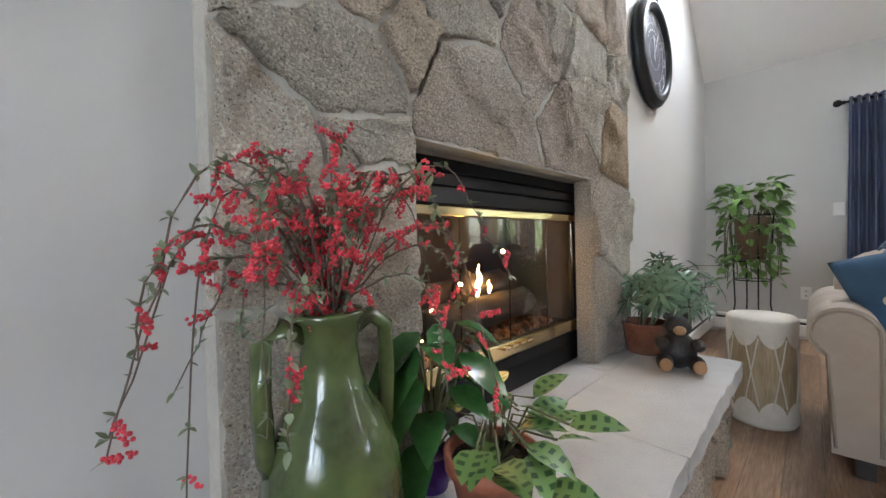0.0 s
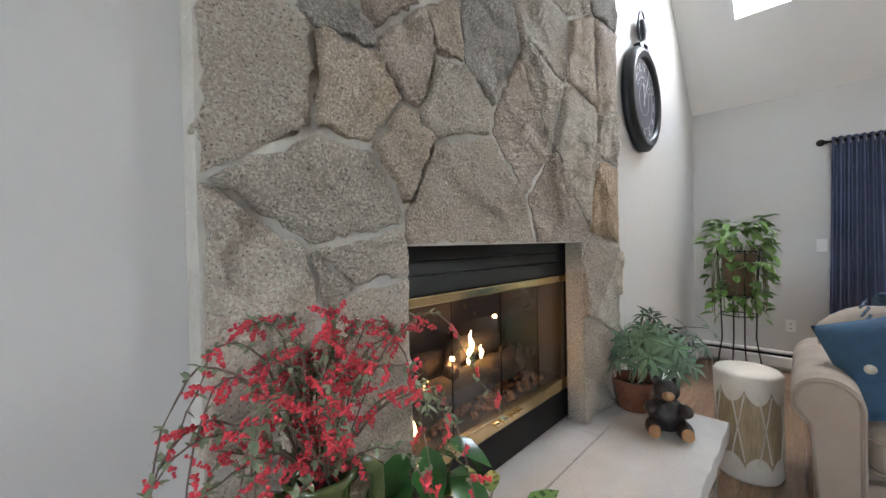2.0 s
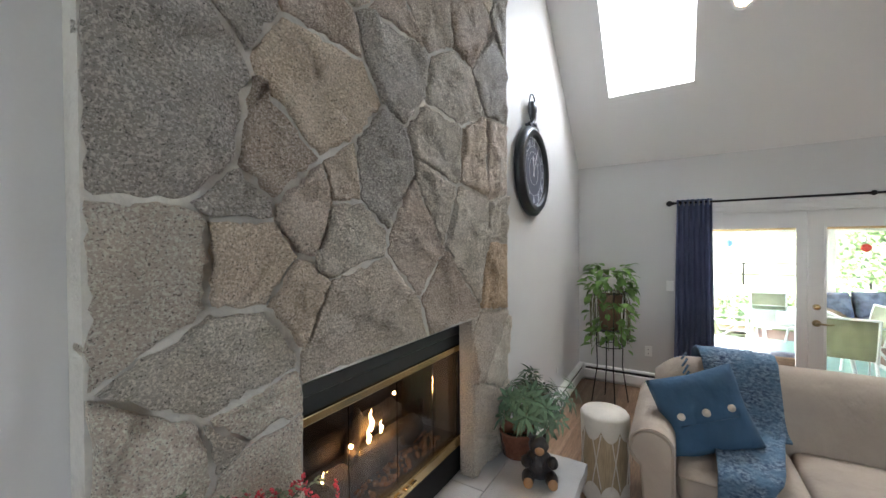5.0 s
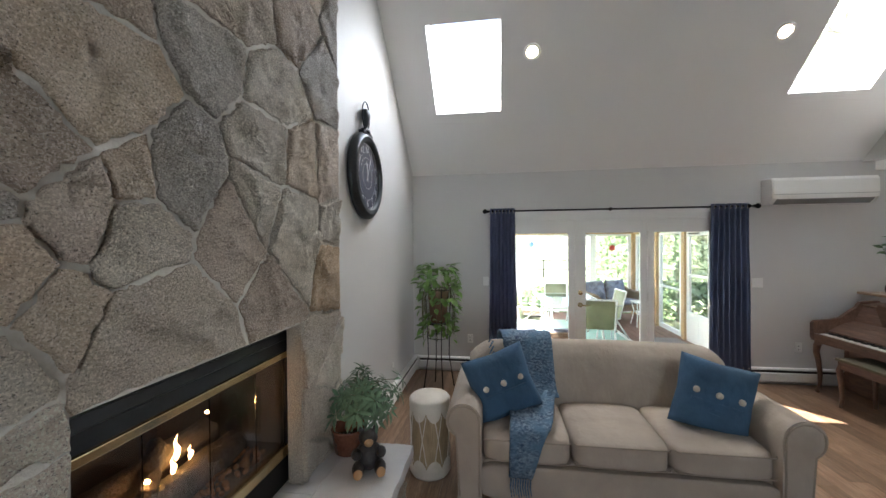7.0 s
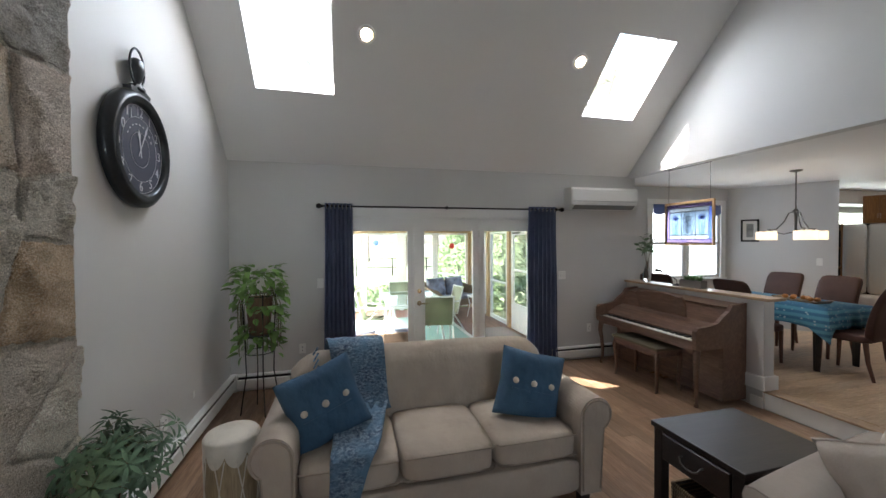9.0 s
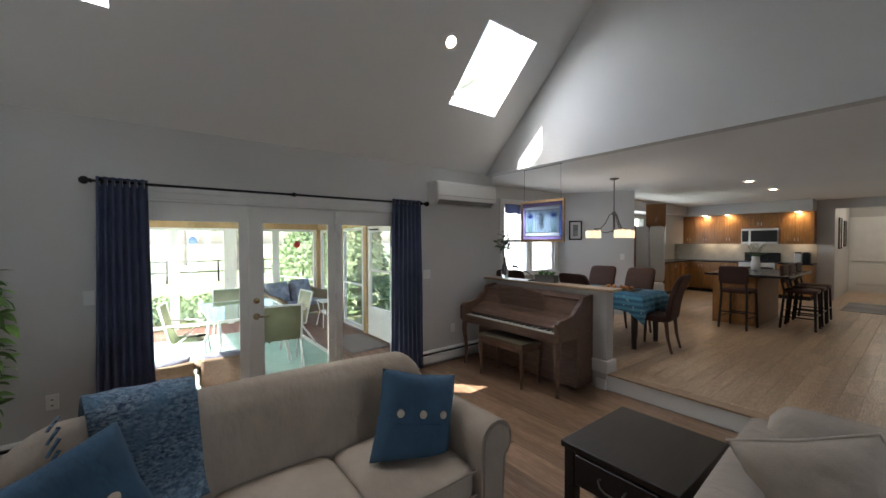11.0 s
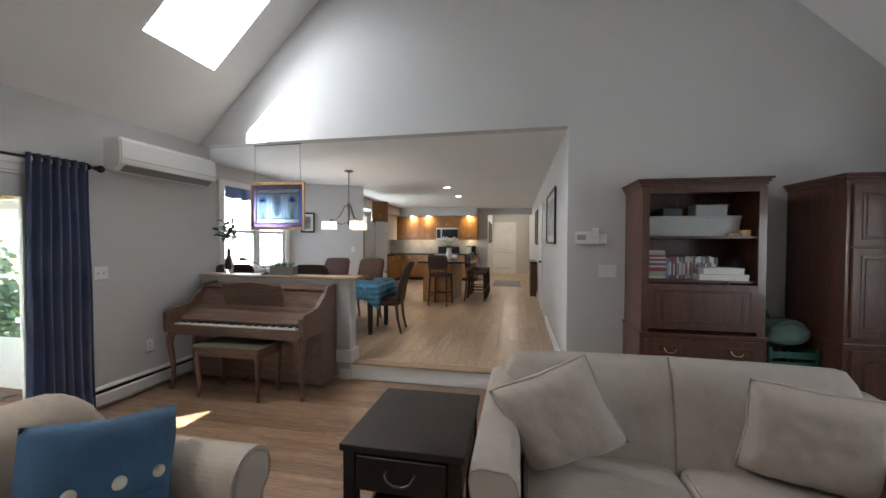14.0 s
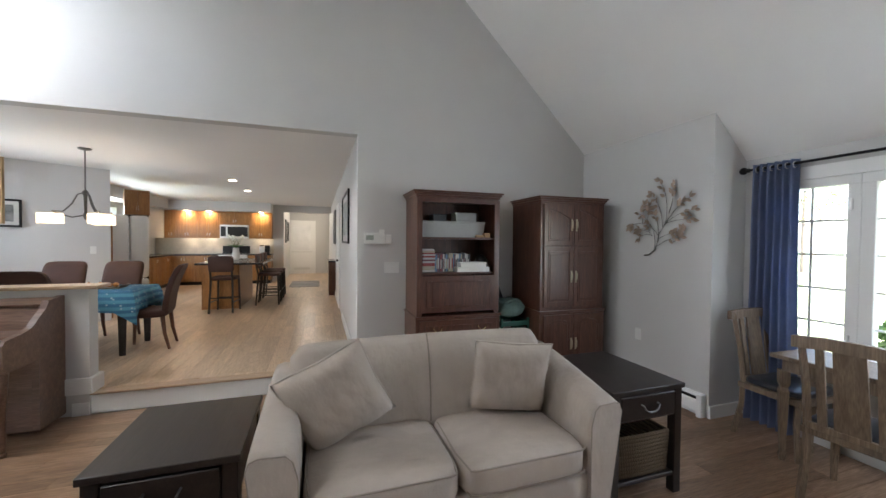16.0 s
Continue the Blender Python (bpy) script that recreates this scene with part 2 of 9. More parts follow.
M_PLASTIC = surface("white_plastic", (0.78, 0.78, 0.76), 0.4, vary=0.01, relief=0.0)

# ---- mesh helpers ----


ICO = []


def pebble(bm, c, r):
    """Adds a small round pebble or berry of twelve corners."""
    if not ICO:
        b = bmesh.new()
        bmesh.ops.create_icosphere(b, subdivisions=1, radius=1.0)
        b.verts.ensure_lookup_table()
        ICO.append([v.co.copy() for v in b.verts])
        ICO.append([[v.index for v in f.verts] for f in b.faces])
        b.free()
    vs = [bm.verts.new(c + p * r) for p in ICO[0]]
    for f in ICO[1]:
        bm.faces.new([vs[i] for i in f])


def part(name, bm, material, parent=None, label="", smooth=False):
    me = bpy.data.meshes.new(name)
    bm.normal_update()
    bm.to_mesh(me)
    bm.free()
    if smooth:
        for p in me.polygons:
            p.use_smooth = True
    mats = material if isinstance(material, (list, tuple)) else [material]
    for mt in mats:
        me.materials.append(mt)
    ob = new(name, me)
    if parent:
        ob.parent = parent
    return tagged(ob, label)


def thing(name, m, label, category, group="", kind=""):
    ob = new(name)
    ob.empty_display_size = 0.1
    ob.matrix_basis = m
    return tagged(ob, label, category, group, kind)


def box(bm, x0, x1, y0, y1, z0, z1, bevel=0.0, seg=1):
    m = Matrix.LocRotScale(((x0 + x1) / 2, (y0 + y1) / 2, (z0 + z1) / 2), None, (abs(x1 - x0), abs(y1 - y0), abs(z1 - z0)))
    vs = bmesh.ops.create_cube(bm, size=1.0, matrix=m)["verts"]
    if bevel:
        es = list({e for v in vs for e in v.link_edges})
        bmesh.ops.bevel(bm, geom=es, offset=bevel, segments=seg, affect="EDGES", profile=0.5)
    return bm


def boxm(x0, x1, y0, y1, z0, z1, bevel=0.0, seg=1):
    return box(bmesh.new(), x0, x1, y0, y1, z0, z1, bevel, seg)


def rod(bm, a, b, r0, r1=None, n=10):
    a, b = Vector(a), Vector(b)
    d = b - a
    m = Matrix.Translation((a + b) / 2) @ d.to_track_quat("Z", "Y").to_matrix().to_4x4()
    bmesh.ops.create_cone(bm, cap_ends=True, segments=n, radius1=r0, radius2=r0 if r1 is None else r1, depth=d.length, matrix=m)
    return bm


def rodm(a, b, r0, r1=None, n=10):
    return rod(bmesh.new(), a, b, r0, r1, n)


def lathe(profile, n=28, bm=None, at=(0, 0, 0), cap=True):
    """A turned body from (radius, height) pairs."""
    bm = bm or bmesh.new()
    rings = []
    for r, z in profile:
        rings.append([bm.verts.new((at[0] + max(r, 1e-4) * math.cos(2 * math.pi * k / n), at[1] + max(r, 1e-4) * math.sin(2 * math.pi * k / n), at[2] + z)) for k in range(n)])
    for a, b in zip(rings, rings[1:]):
        for k in range(n):
            bm.faces.new((a[k], a[(k + 1) % n], b[(k + 1) % n], b[k]))
    if cap:
        bm.faces.new(rings[0][::-1])
        bm.faces.new(rings[-1])
    return bm


def tube(bm, pts, r, n=8, r_end=None):
    """A tube along points, tapering to r_end."""
    pts = [Vector(p) for p in pts]
    rings = []
    for i, p in enumerate(pts):
        d = (pts[min(i + 1, len(pts) - 1)] - pts[max(i - 1, 0)]).normalized()
        u = d.cross(Vector((0, 0, 1)) if abs(d.z) < 0.9 else Vector((1, 0, 0))).normalized()
        v = d.cross(u)
        rr = r + ((r_end if r_end is not None else r) - r) * i / max(1, len(pts) - 1)
        rings.append([bm.verts.new(p + rr * (math.cos(2 * math.pi * k / n) * u + math.sin(2 * math.pi * k / n) * v)) for k in range(n)])
    for a, b in zip(rings, rings[1:]):
        for k in range(n):
            bm.faces.new((a[k], a[(k + 1) % n], b[(k + 1) % n], b[k]))
    bm.faces.new(rings[0][::-1])
    bm.faces.new(rings[-1])
    return bm


def prism(bm, outline, axis, a, b):
    """A solid with a flat outline, from a to b along an axis; the outline is in the other two axes in order."""
    def at(p, d):
        q = list(p)
        q.insert("xyz".index(axis), d)
        return bm.verts.new(q)
    lo, hi = [at(p, a) for p in outline], [at(p, b) for p in outline]
    n = len(outline)
    for k in range(n):
        bm.faces.new((lo[k], lo[(k + 1) % n], hi[(k + 1) % n], hi[k]))
    bm.faces.new(lo[::-1])
    bm.faces.new(hi)
    bmesh.ops.recalc_face_normals(bm, faces=bm.faces)
    return bm


def soft_box(x0, x1, y0, y1, z0, z1, power=6.0, n=10, puff=0.0):
    """An upholstered block with soft, rounded edges; puff swells its middle."""
    bm = bmesh.new()
    bmesh.ops.create_cube(bm, size=2.0)
    bmesh.ops.subdivide_edges(bm, edges=bm.edges[:], cuts=n, use_grid_fill=True)
    c = Vector(((x0 + x1) / 2, (y0 + y1) / 2, (z0 + z1) / 2))
    h = Vector(((x1 - x0) / 2, (y1 - y0) / 2, (z1 - z0) / 2))
    small = min(h)
    for v in bm.verts:
        p = v.co.copy()
        e = Vector([abs(t) ** power for t in p])
        k = (e.x + e.y + e.z) ** (1 / power)
        q = p / k if k > 0 else p
        # round every edge by the same true radius
        s = Vector((1 - (1 - abs(q.x)) * 1.0, 1 - (1 - abs(q.y)), 1 - (1 - abs(q.z))))
        out = Vector((math.copysign(s.x, q.x) * h.x, math.copysign(s.y, q.y) * h.y, math.copysign(s.z, q.z) * h.z))
        if puff:
            fx, fy, fz = 1 - p.x ** 2, 1 - p.y ** 2, 1 - p.z ** 2
            out.x += math.copysign(puff * fy * fz, p.x) * (abs(p.x) > 0.98) * (h.x == small)
            out.y += math.copysign(puff * fx * fz, p.y) * (abs(p.y) > 0.98) * (h.y == small)
            out.z += math.copysign(puff * fx * fy, p.z) * (abs(p.z) > 0.98) * (h.z == small)
        v.co = c + out
    return bm


def wall_with_holes(u0, u1, v0, v1, holes):
    """Rectangles that tile a wall round its holes (each u0, u1, v0, v1)."""
    us = sorted({u0, u1, *[h for r in holes for h in r[:2]]})
    out = []
    for a, b in zip(us, us[1:]):
        cuts = sorted((r[2], r[3]) for r in holes if r[0] <= a and r[1] >= b)
        z = v0
        for lo, hi in cuts:
            if lo > z:
                out.append((a, b, z, lo))
            z = hi
        if z < v1:
            out.append((a, b, z, v1))
    return out


def structure(name, bm, material, label, category, smooth=False):
    ob = part(name, bm, material, None, label, smooth)
    return tagged(ob, label, category, "", "structure")


# ---- structure: living room ----
bm = bmesh.new()
prism(bm, [(XW, 0.2), (XW, EAVE), (RIDGE, TOP), (0.8, ceil_z(0.8)), (0.8, 0.2)][:2] + [(0.8, ceil_z(0.8)), (0.8, 0.2)], "y", YN, YN + TH)
prism(bm, [(0.8, 1.36), (0.8, ceil_z(0.8)), (RIDGE, TOP), (2.12, ceil_z(2.12)), (2.12, 1.36)], "y", YN, YN + TH)
prism(bm, [(2.12, 0.2), (2.12, ceil_z(2.12)), (XE, EAVE), (XE, 0.2)], "y", YN, YN + TH)
prism(bm, [(XW, 0), (XW, 0.2), (0.8, 0.2), (0.8, 0)], "y", YN, YN + TH)
prism(bm, [(2.12, 0), (2.12, 0.2), (XE, 0.2), (XE, 0)], "y", YN, YN + TH)
prism(bm, [(0.8, 0), (0.8, 0.4), (2.12, 0.4), (2.12, 0)], "y", YN, YN + TH)
structure("wall_north", bm, M_WALL, "light greige painted wall beside the stone chimney", "wall")

OPEN_X = 0.95
bm = bmesh.new()
prism(bm, [(XW, -0.0), (XW, EAVE), (OPEN_X, ceil_z(OPEN_X)), (OPEN_X, 0.0)], "y", YS - TH, YS)
prism(bm, [(OPEN_X, KC), (OPEN_X, ceil_z(OPEN_X)), (RIDGE, TOP), (XE, EAVE), (XE, KC)], "y", YS - TH, YS)
structure("wall_south", bm, M_WALL, "light greige painted gable wall over the wide kitchen opening", "wall")

DOOR_Y0, DOOR_Y1, DOOR_H = -2.90, -0.20, 2.07
bm = bmesh.new()
for a, b, c, d in wall_with_holes(YS - TH, YN + TH, 0, EAVE, [(DOOR_Y0, DOOR_Y1, 0, DOOR_H)]):
    box(bm, XE, XE + TH, a, b, c, d)
structure("wall_east", bm, M_WALL, "light greige painted wall with the patio door opening", "wall")

BUMP_X, BUMP_Y = -2.35, -2.68
bm = bmesh.new()
box(bm, XW - TH, XW, YS - TH, BUMP_Y, 0, EAVE - 0.005)
box(bm, BUMP_X - TH, XW - TH, BUMP_Y - TH, BUMP_Y, 0, EAVE - 0.14)
BWZ = ceil_z(BUMP_X)
for a, b, c, d in wall_with_holes(BUMP_Y, YN + TH, 0, BWZ, [(-2.514, -0.114, 0.62, 2.07)]):
    box(bm, BUMP_X - TH, BUMP_X, a, b, c, d)
structure("wall_west", bm, M_WALL, "light greige painted wall stepping back into a window bay", "wall")
structure("wall_north_bay", prism(bmesh.new(), [(BUMP_X, 0), (BUMP_X, BWZ), (XW, EAVE), (XW, 0)], "y", YN, YN + TH), M_WALL, "greige painted end wall of the window bay", "wall")

# sloped ceiling with two skylight shafts
bm = bmesh.new()
NRM = Vector((SLOPE, 0, 1)).normalized()
UP = 0.34
ya, yb = YS - TH, YN + TH


def slab(bm, x0, x1, y0, y1):
    """A piece of the east slope between two x and two y, with the roof's thickness."""
    lo = [Vector((x, y, ceil_z(x))) for x, y in ((x0, y0), (x1, y0), (x1, y1), (x0, y1))]
    hi = [p + NRM * UP for p in lo]
    vs = [bm.verts.new(p) for p in lo + hi]
    for f in ((0, 1, 2, 3), (7, 6, 5, 4), (0, 4, 5, 1), (1, 5, 6, 2), (2, 6, 7, 3), (3, 7, 4, 0)):
        bm.faces.new([vs[k] for k in f])


slab(bm, RIDGE, SKY_X0, ya, yb)
slab(bm, SKY_X1, XE + 0.1, ya, yb)
ys = [ya, SKYLIGHTS[1][0], SKYLIGHTS[1][1], SKYLIGHTS[0][0], SKYLIGHTS[0][1], yb]
for a, b in ((ys[0], ys[1]), (ys[2], ys[3]), (ys[4], ys[5])):
    slab(bm, SKY_X0, SKY_X1, a, b)
prism(bm, [(BUMP_X - TH, ceil_z(BUMP_X - TH)), (RIDGE, TOP), (RIDGE, TOP + 0.3), (BUMP_X - TH, ceil_z(BUMP_X - TH) + 0.3)], "y", ya, yb)
bmesh.ops.recalc_face_normals(bm, faces=bm.faces)
structure("ceiling", bm, M_CEIL, "white sloped cathedral ceiling with two skylight shafts", "ceiling")
for k, (a, b) in enumerate(SKYLIGHTS):
    win = thing("skylight_%d" % (k + 1), pose(0, 0, 0), "fixed roof skylight with clear glass", "skylight", "skylights", "structure")
    bm = bmesh.new()
    for c, d, e, f in ((SKY_X0, SKY_X0 + 0.03, a, b), (SKY_X1 - 0.03, SKY_X1, a, b), (SKY_X0, SKY_X1, a, a + 0.03), (SKY_X0, SKY_X1, b - 0.03, b)):
        q = [Vector((x, y, ceil_z(x))) + NRM * h for h in (UP - 0.05, UP + 0.02) for x, y in ((c, e), (d, e), (d, f), (c, f))]
        vs = [bm.verts.new(p) for p in q]
        for fc in ((0, 1, 2, 3), (7, 6, 5, 4), (0, 4, 5, 1), (1, 5, 6, 2), (2, 6, 7, 3), (3, 7, 4, 0)):
            bm.faces.new([vs[i] for i in fc])
    part("window_frame", bm, M_WHITE, win)
    bm = bmesh.new()
    vs = [bm.verts.new(Vector((x, y, ceil_z(x))) + NRM * (UP - 0.01)) for x, y in ((SKY_X0 + 0.03, a + 0.03), (SKY_X1 - 0.03, a + 0.03), (SKY_X1 - 0.03, b - 0.03), (SKY_X0 + 0.03, b - 0.03))]
    bm.faces.new(vs)
    pane = part("pane", bm, M_GLASS, win)
    pane.visible_shadow = False

# ---- structure: kitchen, dining bay, hall ----
KX0, HALL_X, KBACK, HALL_END = 0.95, 2.45, -13.6, -16.4
WX = 5.80                                  # dining window wall
C0, C1, C2 = (WX, -7.12), (5.22, -7.54), (4.62, -7.92)
bm = bmesh.new()
prism(bm, [(KX0 - TH, YS - TH), (KX0, YS - TH), (KX0, HALL_END), (KX0 - TH, HALL_END)], "z", 0, KC)
structure("wall_passage", bm, M_WALL, "light greige painted passage wall with framed pictures", "wall")
bm = bmesh.new()
for a, b, c, d in wall_with_holes(C0[1], YS - TH, 0, KC, [(-6.95, -5.42, 1.05, 2.36)]):
    box(bm, WX, WX + TH, a, b, c, d)
box(bm, XE + TH, WX + TH, YS - TH, YS - TH + 0.1, 0, KC)
structure("wall_dining", bm, M_WALL, "greige painted dining wall with a pair of windows", "wall")


def wall_between(name, p, q, z0, z1, label, th=0.12):
    d = Vector((q[0] - p[0], q[1] - p[1])).normalized()
    n = Vector((-d.y, d.x)) * th
    return structure(name, prism(bmesh.new(), [p, q, (q[0] + n.x, q[1] + n.y), (p[0] + n.x, p[1] + n.y)], "z", z0, z1), M_WALL, label, "wall")


wall_between("wall_bay_1", C1, C0, 0, KC, "greige painted angled dining wall", -0.12)
wall_between("wall_bay_2", C2, C1, 0, KC, "greige painted angled dining wall with a light switch", -0.12)
bm = bmesh.new()
prism(bm, [(C2[0], C2[1]), (6.2, -9.2), (6.2, -9.0), (C2[0] + 0.15, C2[1] + 0.08)], "z", 0, KC)
box(bm, 6.0, 6.14, -11.4, -9.0, 0, 1.2)
box(bm, 6.0, 6.14, -11.4, -9.0, 2.3, KC)
box(bm, 6.0, 6.14, KBACK, -11.4, 0, KC)
box(bm, HALL_X, 6.14, KBACK - 0.14, KBACK, 0, KC)
box(bm, HALL_X, HALL_X + 0.14, HALL_END, KBACK - 0.14, 0, KC)
box(bm, KX0, HALL_X, KBACK - 0.1, KBACK, 2.45, KC)
box(bm, KX0 - 0.14, HALL_X + 0.14, HALL_END - 0.14, HALL_END, 0, KC)
structure("wall_kitchen", bm, M_WALL, "greige painted kitchen and hall walls", "wall")
bm = bmesh.new()
box(bm, KX0 - 0.14, WX + 0.4, HALL_END, YS - TH, KC + 0.002, KC + 0.12)
structure("ceiling_kitchen", bm, M_CEIL, "flat white kitchen ceiling", "ceiling")
bm = bmesh.new()
prism(bm, [(3.25, 0.0), (3.25, 1.11), (XE - 0.002, 1.11), (XE - 0.002, 0.0)], "y", YS - 0.14, YS)
structure("half_wall", bm, M_WALL, "greige painted half wall behind the piano", "wall")
structure("half_wall_cap", boxm(3.17, XE - 0.003, YS - 0.19, YS + 0.05, 1.112, 1.142, 0.006, 2), M_OAKTRIM, "pale oak cap board on the half wall", "trim")
structure("step_riser", boxm(OPEN_X, 3.25, YS - 0.12, YS - 0.02, 0.0, KF - 0.022), M_WHITE, "white painted step riser", "step")
structure("step_nosing", boxm(OPEN_X, 3.25, YS - 0.12, YS + 0.01, KF - 0.021, KF + 0.001, 0.008, 2), M_OAKTRIM, "pale oak stair nosing", "step")
structure("floor_base", boxm(XW - 0.7, XE, YS, YN + TH, -0.12, -0.012), M_MORTAR, "subfloor under the oak boards", "floor")
structure("floor_base_kitchen", boxm(KX0, WX + 0.4, HALL_END, YS - 0.12, -0.1, KF - 0.012), M_MORTAR, "subfloor under the kitchen boards", "floor")

# ---- stone fireplace ----
SX0, SX1, FACE, FBX0, FBX1, FBZ, HZ = 0.385, 2.52, 0.985, 0.875, 2.0, 1.315, 0.417
# heart, weight and tone of the large stones: those up to shoulder height, then those above
STONES = [(0.524, 1.694, -0.013, "p"), (0.688, 1.886, -0.017, "d"), (0.699, 1.697, -0.012, "t"), (0.932, 1.868, -0.004, "k"), (0.859, 1.583, -0.022, "t"), (1.127, 1.792, 0.018, "g"),
          (1.551, 1.743, 0.070, "k"), (1.232, 1.384, 0.087, "m"), (1.737, 1.569, 0.071, "b"), (1.964, 1.838, 0.135, "g"), (2.310, 1.730, 0.082, "r"), (2.318, 1.813, 0.084, "g"),
          (0.673, 1.443, -0.012, "g"), (0.499, 1.177, -0.008, "p"), (0.708, 1.278, -0.021, "p"), (0.730, 1.060, 0.000, "p"), (0.635, 1.205, -0.021, "g"), (2.235, 1.152, -0.045, "m"),
          (2.347, 1.018, -0.048, "p"), (2.193, 0.683, -0.043, "m")]
UPPER = [(0.518, 2.074, 0.023, "d"), (1.238, 1.948, 0.023, "d"), (1.113, 1.931, 0.010, "t"), (1.810, 2.173, 0.096, "g"), (1.766, 1.923, 0.096, "g"), (1.997, 2.158, 0.108, "t"),
          (2.235, 2.159, 0.069, "k"), (0.947, 2.202, 0.014, "t"), (0.799, 2.022, 0.001, "b"), (0.760, 2.316, -0.033, "d"), (0.946, 2.416, -0.026, "b"), (1.416, 2.561, 0.027, "d"),
          (1.410, 2.710, 0.033, "k"), (1.828, 2.477, 0.073, "g"), (1.871, 2.959, 0.070, "b"), (2.159, 2.729, 0.014, "d"), (1.584, 2.892, 0.080, "m")]
TONE = {"d": M_DARK, "g": M_GREY, "t": M_TAN, "p": M_PALE, "r": M_RUST, "k": M_ROSE, "m": M_DUN, "b": M_BROWN}
rnd = random.Random(11)
seeds = [(x, z, w, TONE[c]) for x, z, w, c in STONES + UPPER]
laid = list(seeds)
tries = 0
while tries < 1600:
    tries += 1
    x, z = rnd.uniform(SX0, SX1), rnd.uniform(HZ, 5.9)
    if z > ceil_z(x) - 0.08 or 0.62 < z < 2.50 + 0.36 * (x > 0.9) + 0.45 * (x > 1.3) or FBX0 - 0.03 < x < FBX1 + 0.03 and z < FBZ + 0.02:
        continue
    near = min(laid, key=lambda q: (q[0] - x) ** 2 + (q[1] - z) ** 2)
    if all((x - a) ** 2 + (z - b) ** 2 > 0.25 ** 2 for a, b, _, _ in seeds):
        seeds.append((x, z, near[2] + rnd.uniform(-0.02, 0.02), rnd.choice((M_GREY, M_GREY, M_TAN, M_DARK, M_PALE, M_ROSE, M_BROWN, M_DUN))))


def clip(poly, nx, nz, c):
    """Keeps the part of a polygon where nx*x + nz*z <= c."""
    out = []
    for p, q in zip(poly, poly[1:] + poly[:1]):
        dp, dq = nx * p[0] + nz * p[1] - c, nx * q[0] + nz * q[1] - c
        if dp <= 0:
            out.append(p)
        if (dp < 0 < dq) or (dq < 0 < dp):
            k = dp / (dp - dq)
            out.append((p[0] + k * (q[0] - p[0]), p[1] + k * (q[1] - p[1])))
    return out


def stone_mesh(poly, rnd, depth=0.05, gap=0.0085):
    """A split-faced stone: jagged outline, rounded rim, uneven face. Local: u across, v up, w out of the wall."""
    n = len(poly)
    cx, cz = sum(p[0] for p in poly) / n, sum(p[1] for p in poly) / n
    size = max(math.dist(p, (cx, cz)) for p in poly)
    pts = []
    for p, q in zip(poly, poly[1:] + poly[:1]):
        ln = math.dist(p, q)
        k = max(1, min(14, int(ln / 0.022)))
        for i in range(k):
            j = 0.008 if i else 0.0
            pts.append((p[0] + (q[0] - p[0]) * i / k + rnd.uniform(-j, j), p[1] + (q[1] - p[1]) * i / k + rnd.uniform(-j, j)))
    bm = bmesh.new()

    def ring(inset, w, jit):
        out = []
        for x, z in pts:
            d = math.dist((x, z), (cx, cz)) or 1
            s = max(0.1, 1 - (inset + rnd.uniform(-jit, jit)) / d)
            out.append(bm.verts.new((cx + (x - cx) * s, cz + (z - cz) * s, w + rnd.uniform(-jit, jit) * 0.6)))
        return out
    tilt = (rnd.uniform(-0.06, 0.06), rnd.uniform(-0.06, 0.06))
    rings = [ring(gap, -depth, 0), ring(gap, -0.006, 0.004), ring(gap + 0.004, 0.006, 0.003), *(ring(size * k, 0.017, 0) for k in (0.07, 0.14, 0.22, 0.31, 0.40, 0.50, 0.60, 0.71, 0.82, 0.91))]
    top = bm.verts.new((cx, cz, 0.018))
    m = len(pts)
    for a, b in zip(rings, rings[1:]):
        for i in range(m):
            bm.faces.new((a[i], a[(i + 1) % m], b[(i + 1) % m], b[i]))
    for i in range(m):
        bm.faces.new((rings[-1][i], rings[-1][(i + 1) % m], top))
    es = [e for e in bm.edges if (e.verts[0] in rings[2] and e.verts[1] in rings[2]) or (e.verts[0] in rings[1] and e.verts[1] in rings[1])]
    off = Vector((rnd.uniform(0, 50), rnd.uniform(0, 50), 0))
    planes = [(rnd.uniform(-size, size) + cx, rnd.uniform(-size, size) + cz, rnd.uniform(-0.13, 0.13), rnd.uniform(-0.13, 0.13), rnd.uniform(-0.005, 0.005)) for _ in range(3 + int(size * 16))]
    for v in bm.verts:
        if v.co.z > 0:
            k = noise.noise(Vector((v.co.x * 8 + v.co.y * 4, v.co.y * 9, 0)) + off) * 0.018 + noise.noise(Vector((v.co.x * 24, v.co.y * 24 + v.co.x * 10, 3)) + off) * 0.010 + noise.noise(Vector((v.co.x * 60, v.co.y * 60, 7)) + off) * 0.005
            px, pz, tx, tz, up = min(planes, key=lambda g: (g[0] - v.co.x) ** 2 + 1.6 * (g[1] - v.co.y + 0.4 * (v.co.x - g[0])) ** 2)
            v.co.z += k + up + tx * (v.co.x - px) + tz * (v.co.y - pz) + tilt[0] * (v.co.x - cx) + tilt[1] * (v.co.y - cz)
            v.co.z = min(max(v.co.z, 0.007), 0.042)
    bmesh.ops.split_edges(bm, edges=es)
    return bm


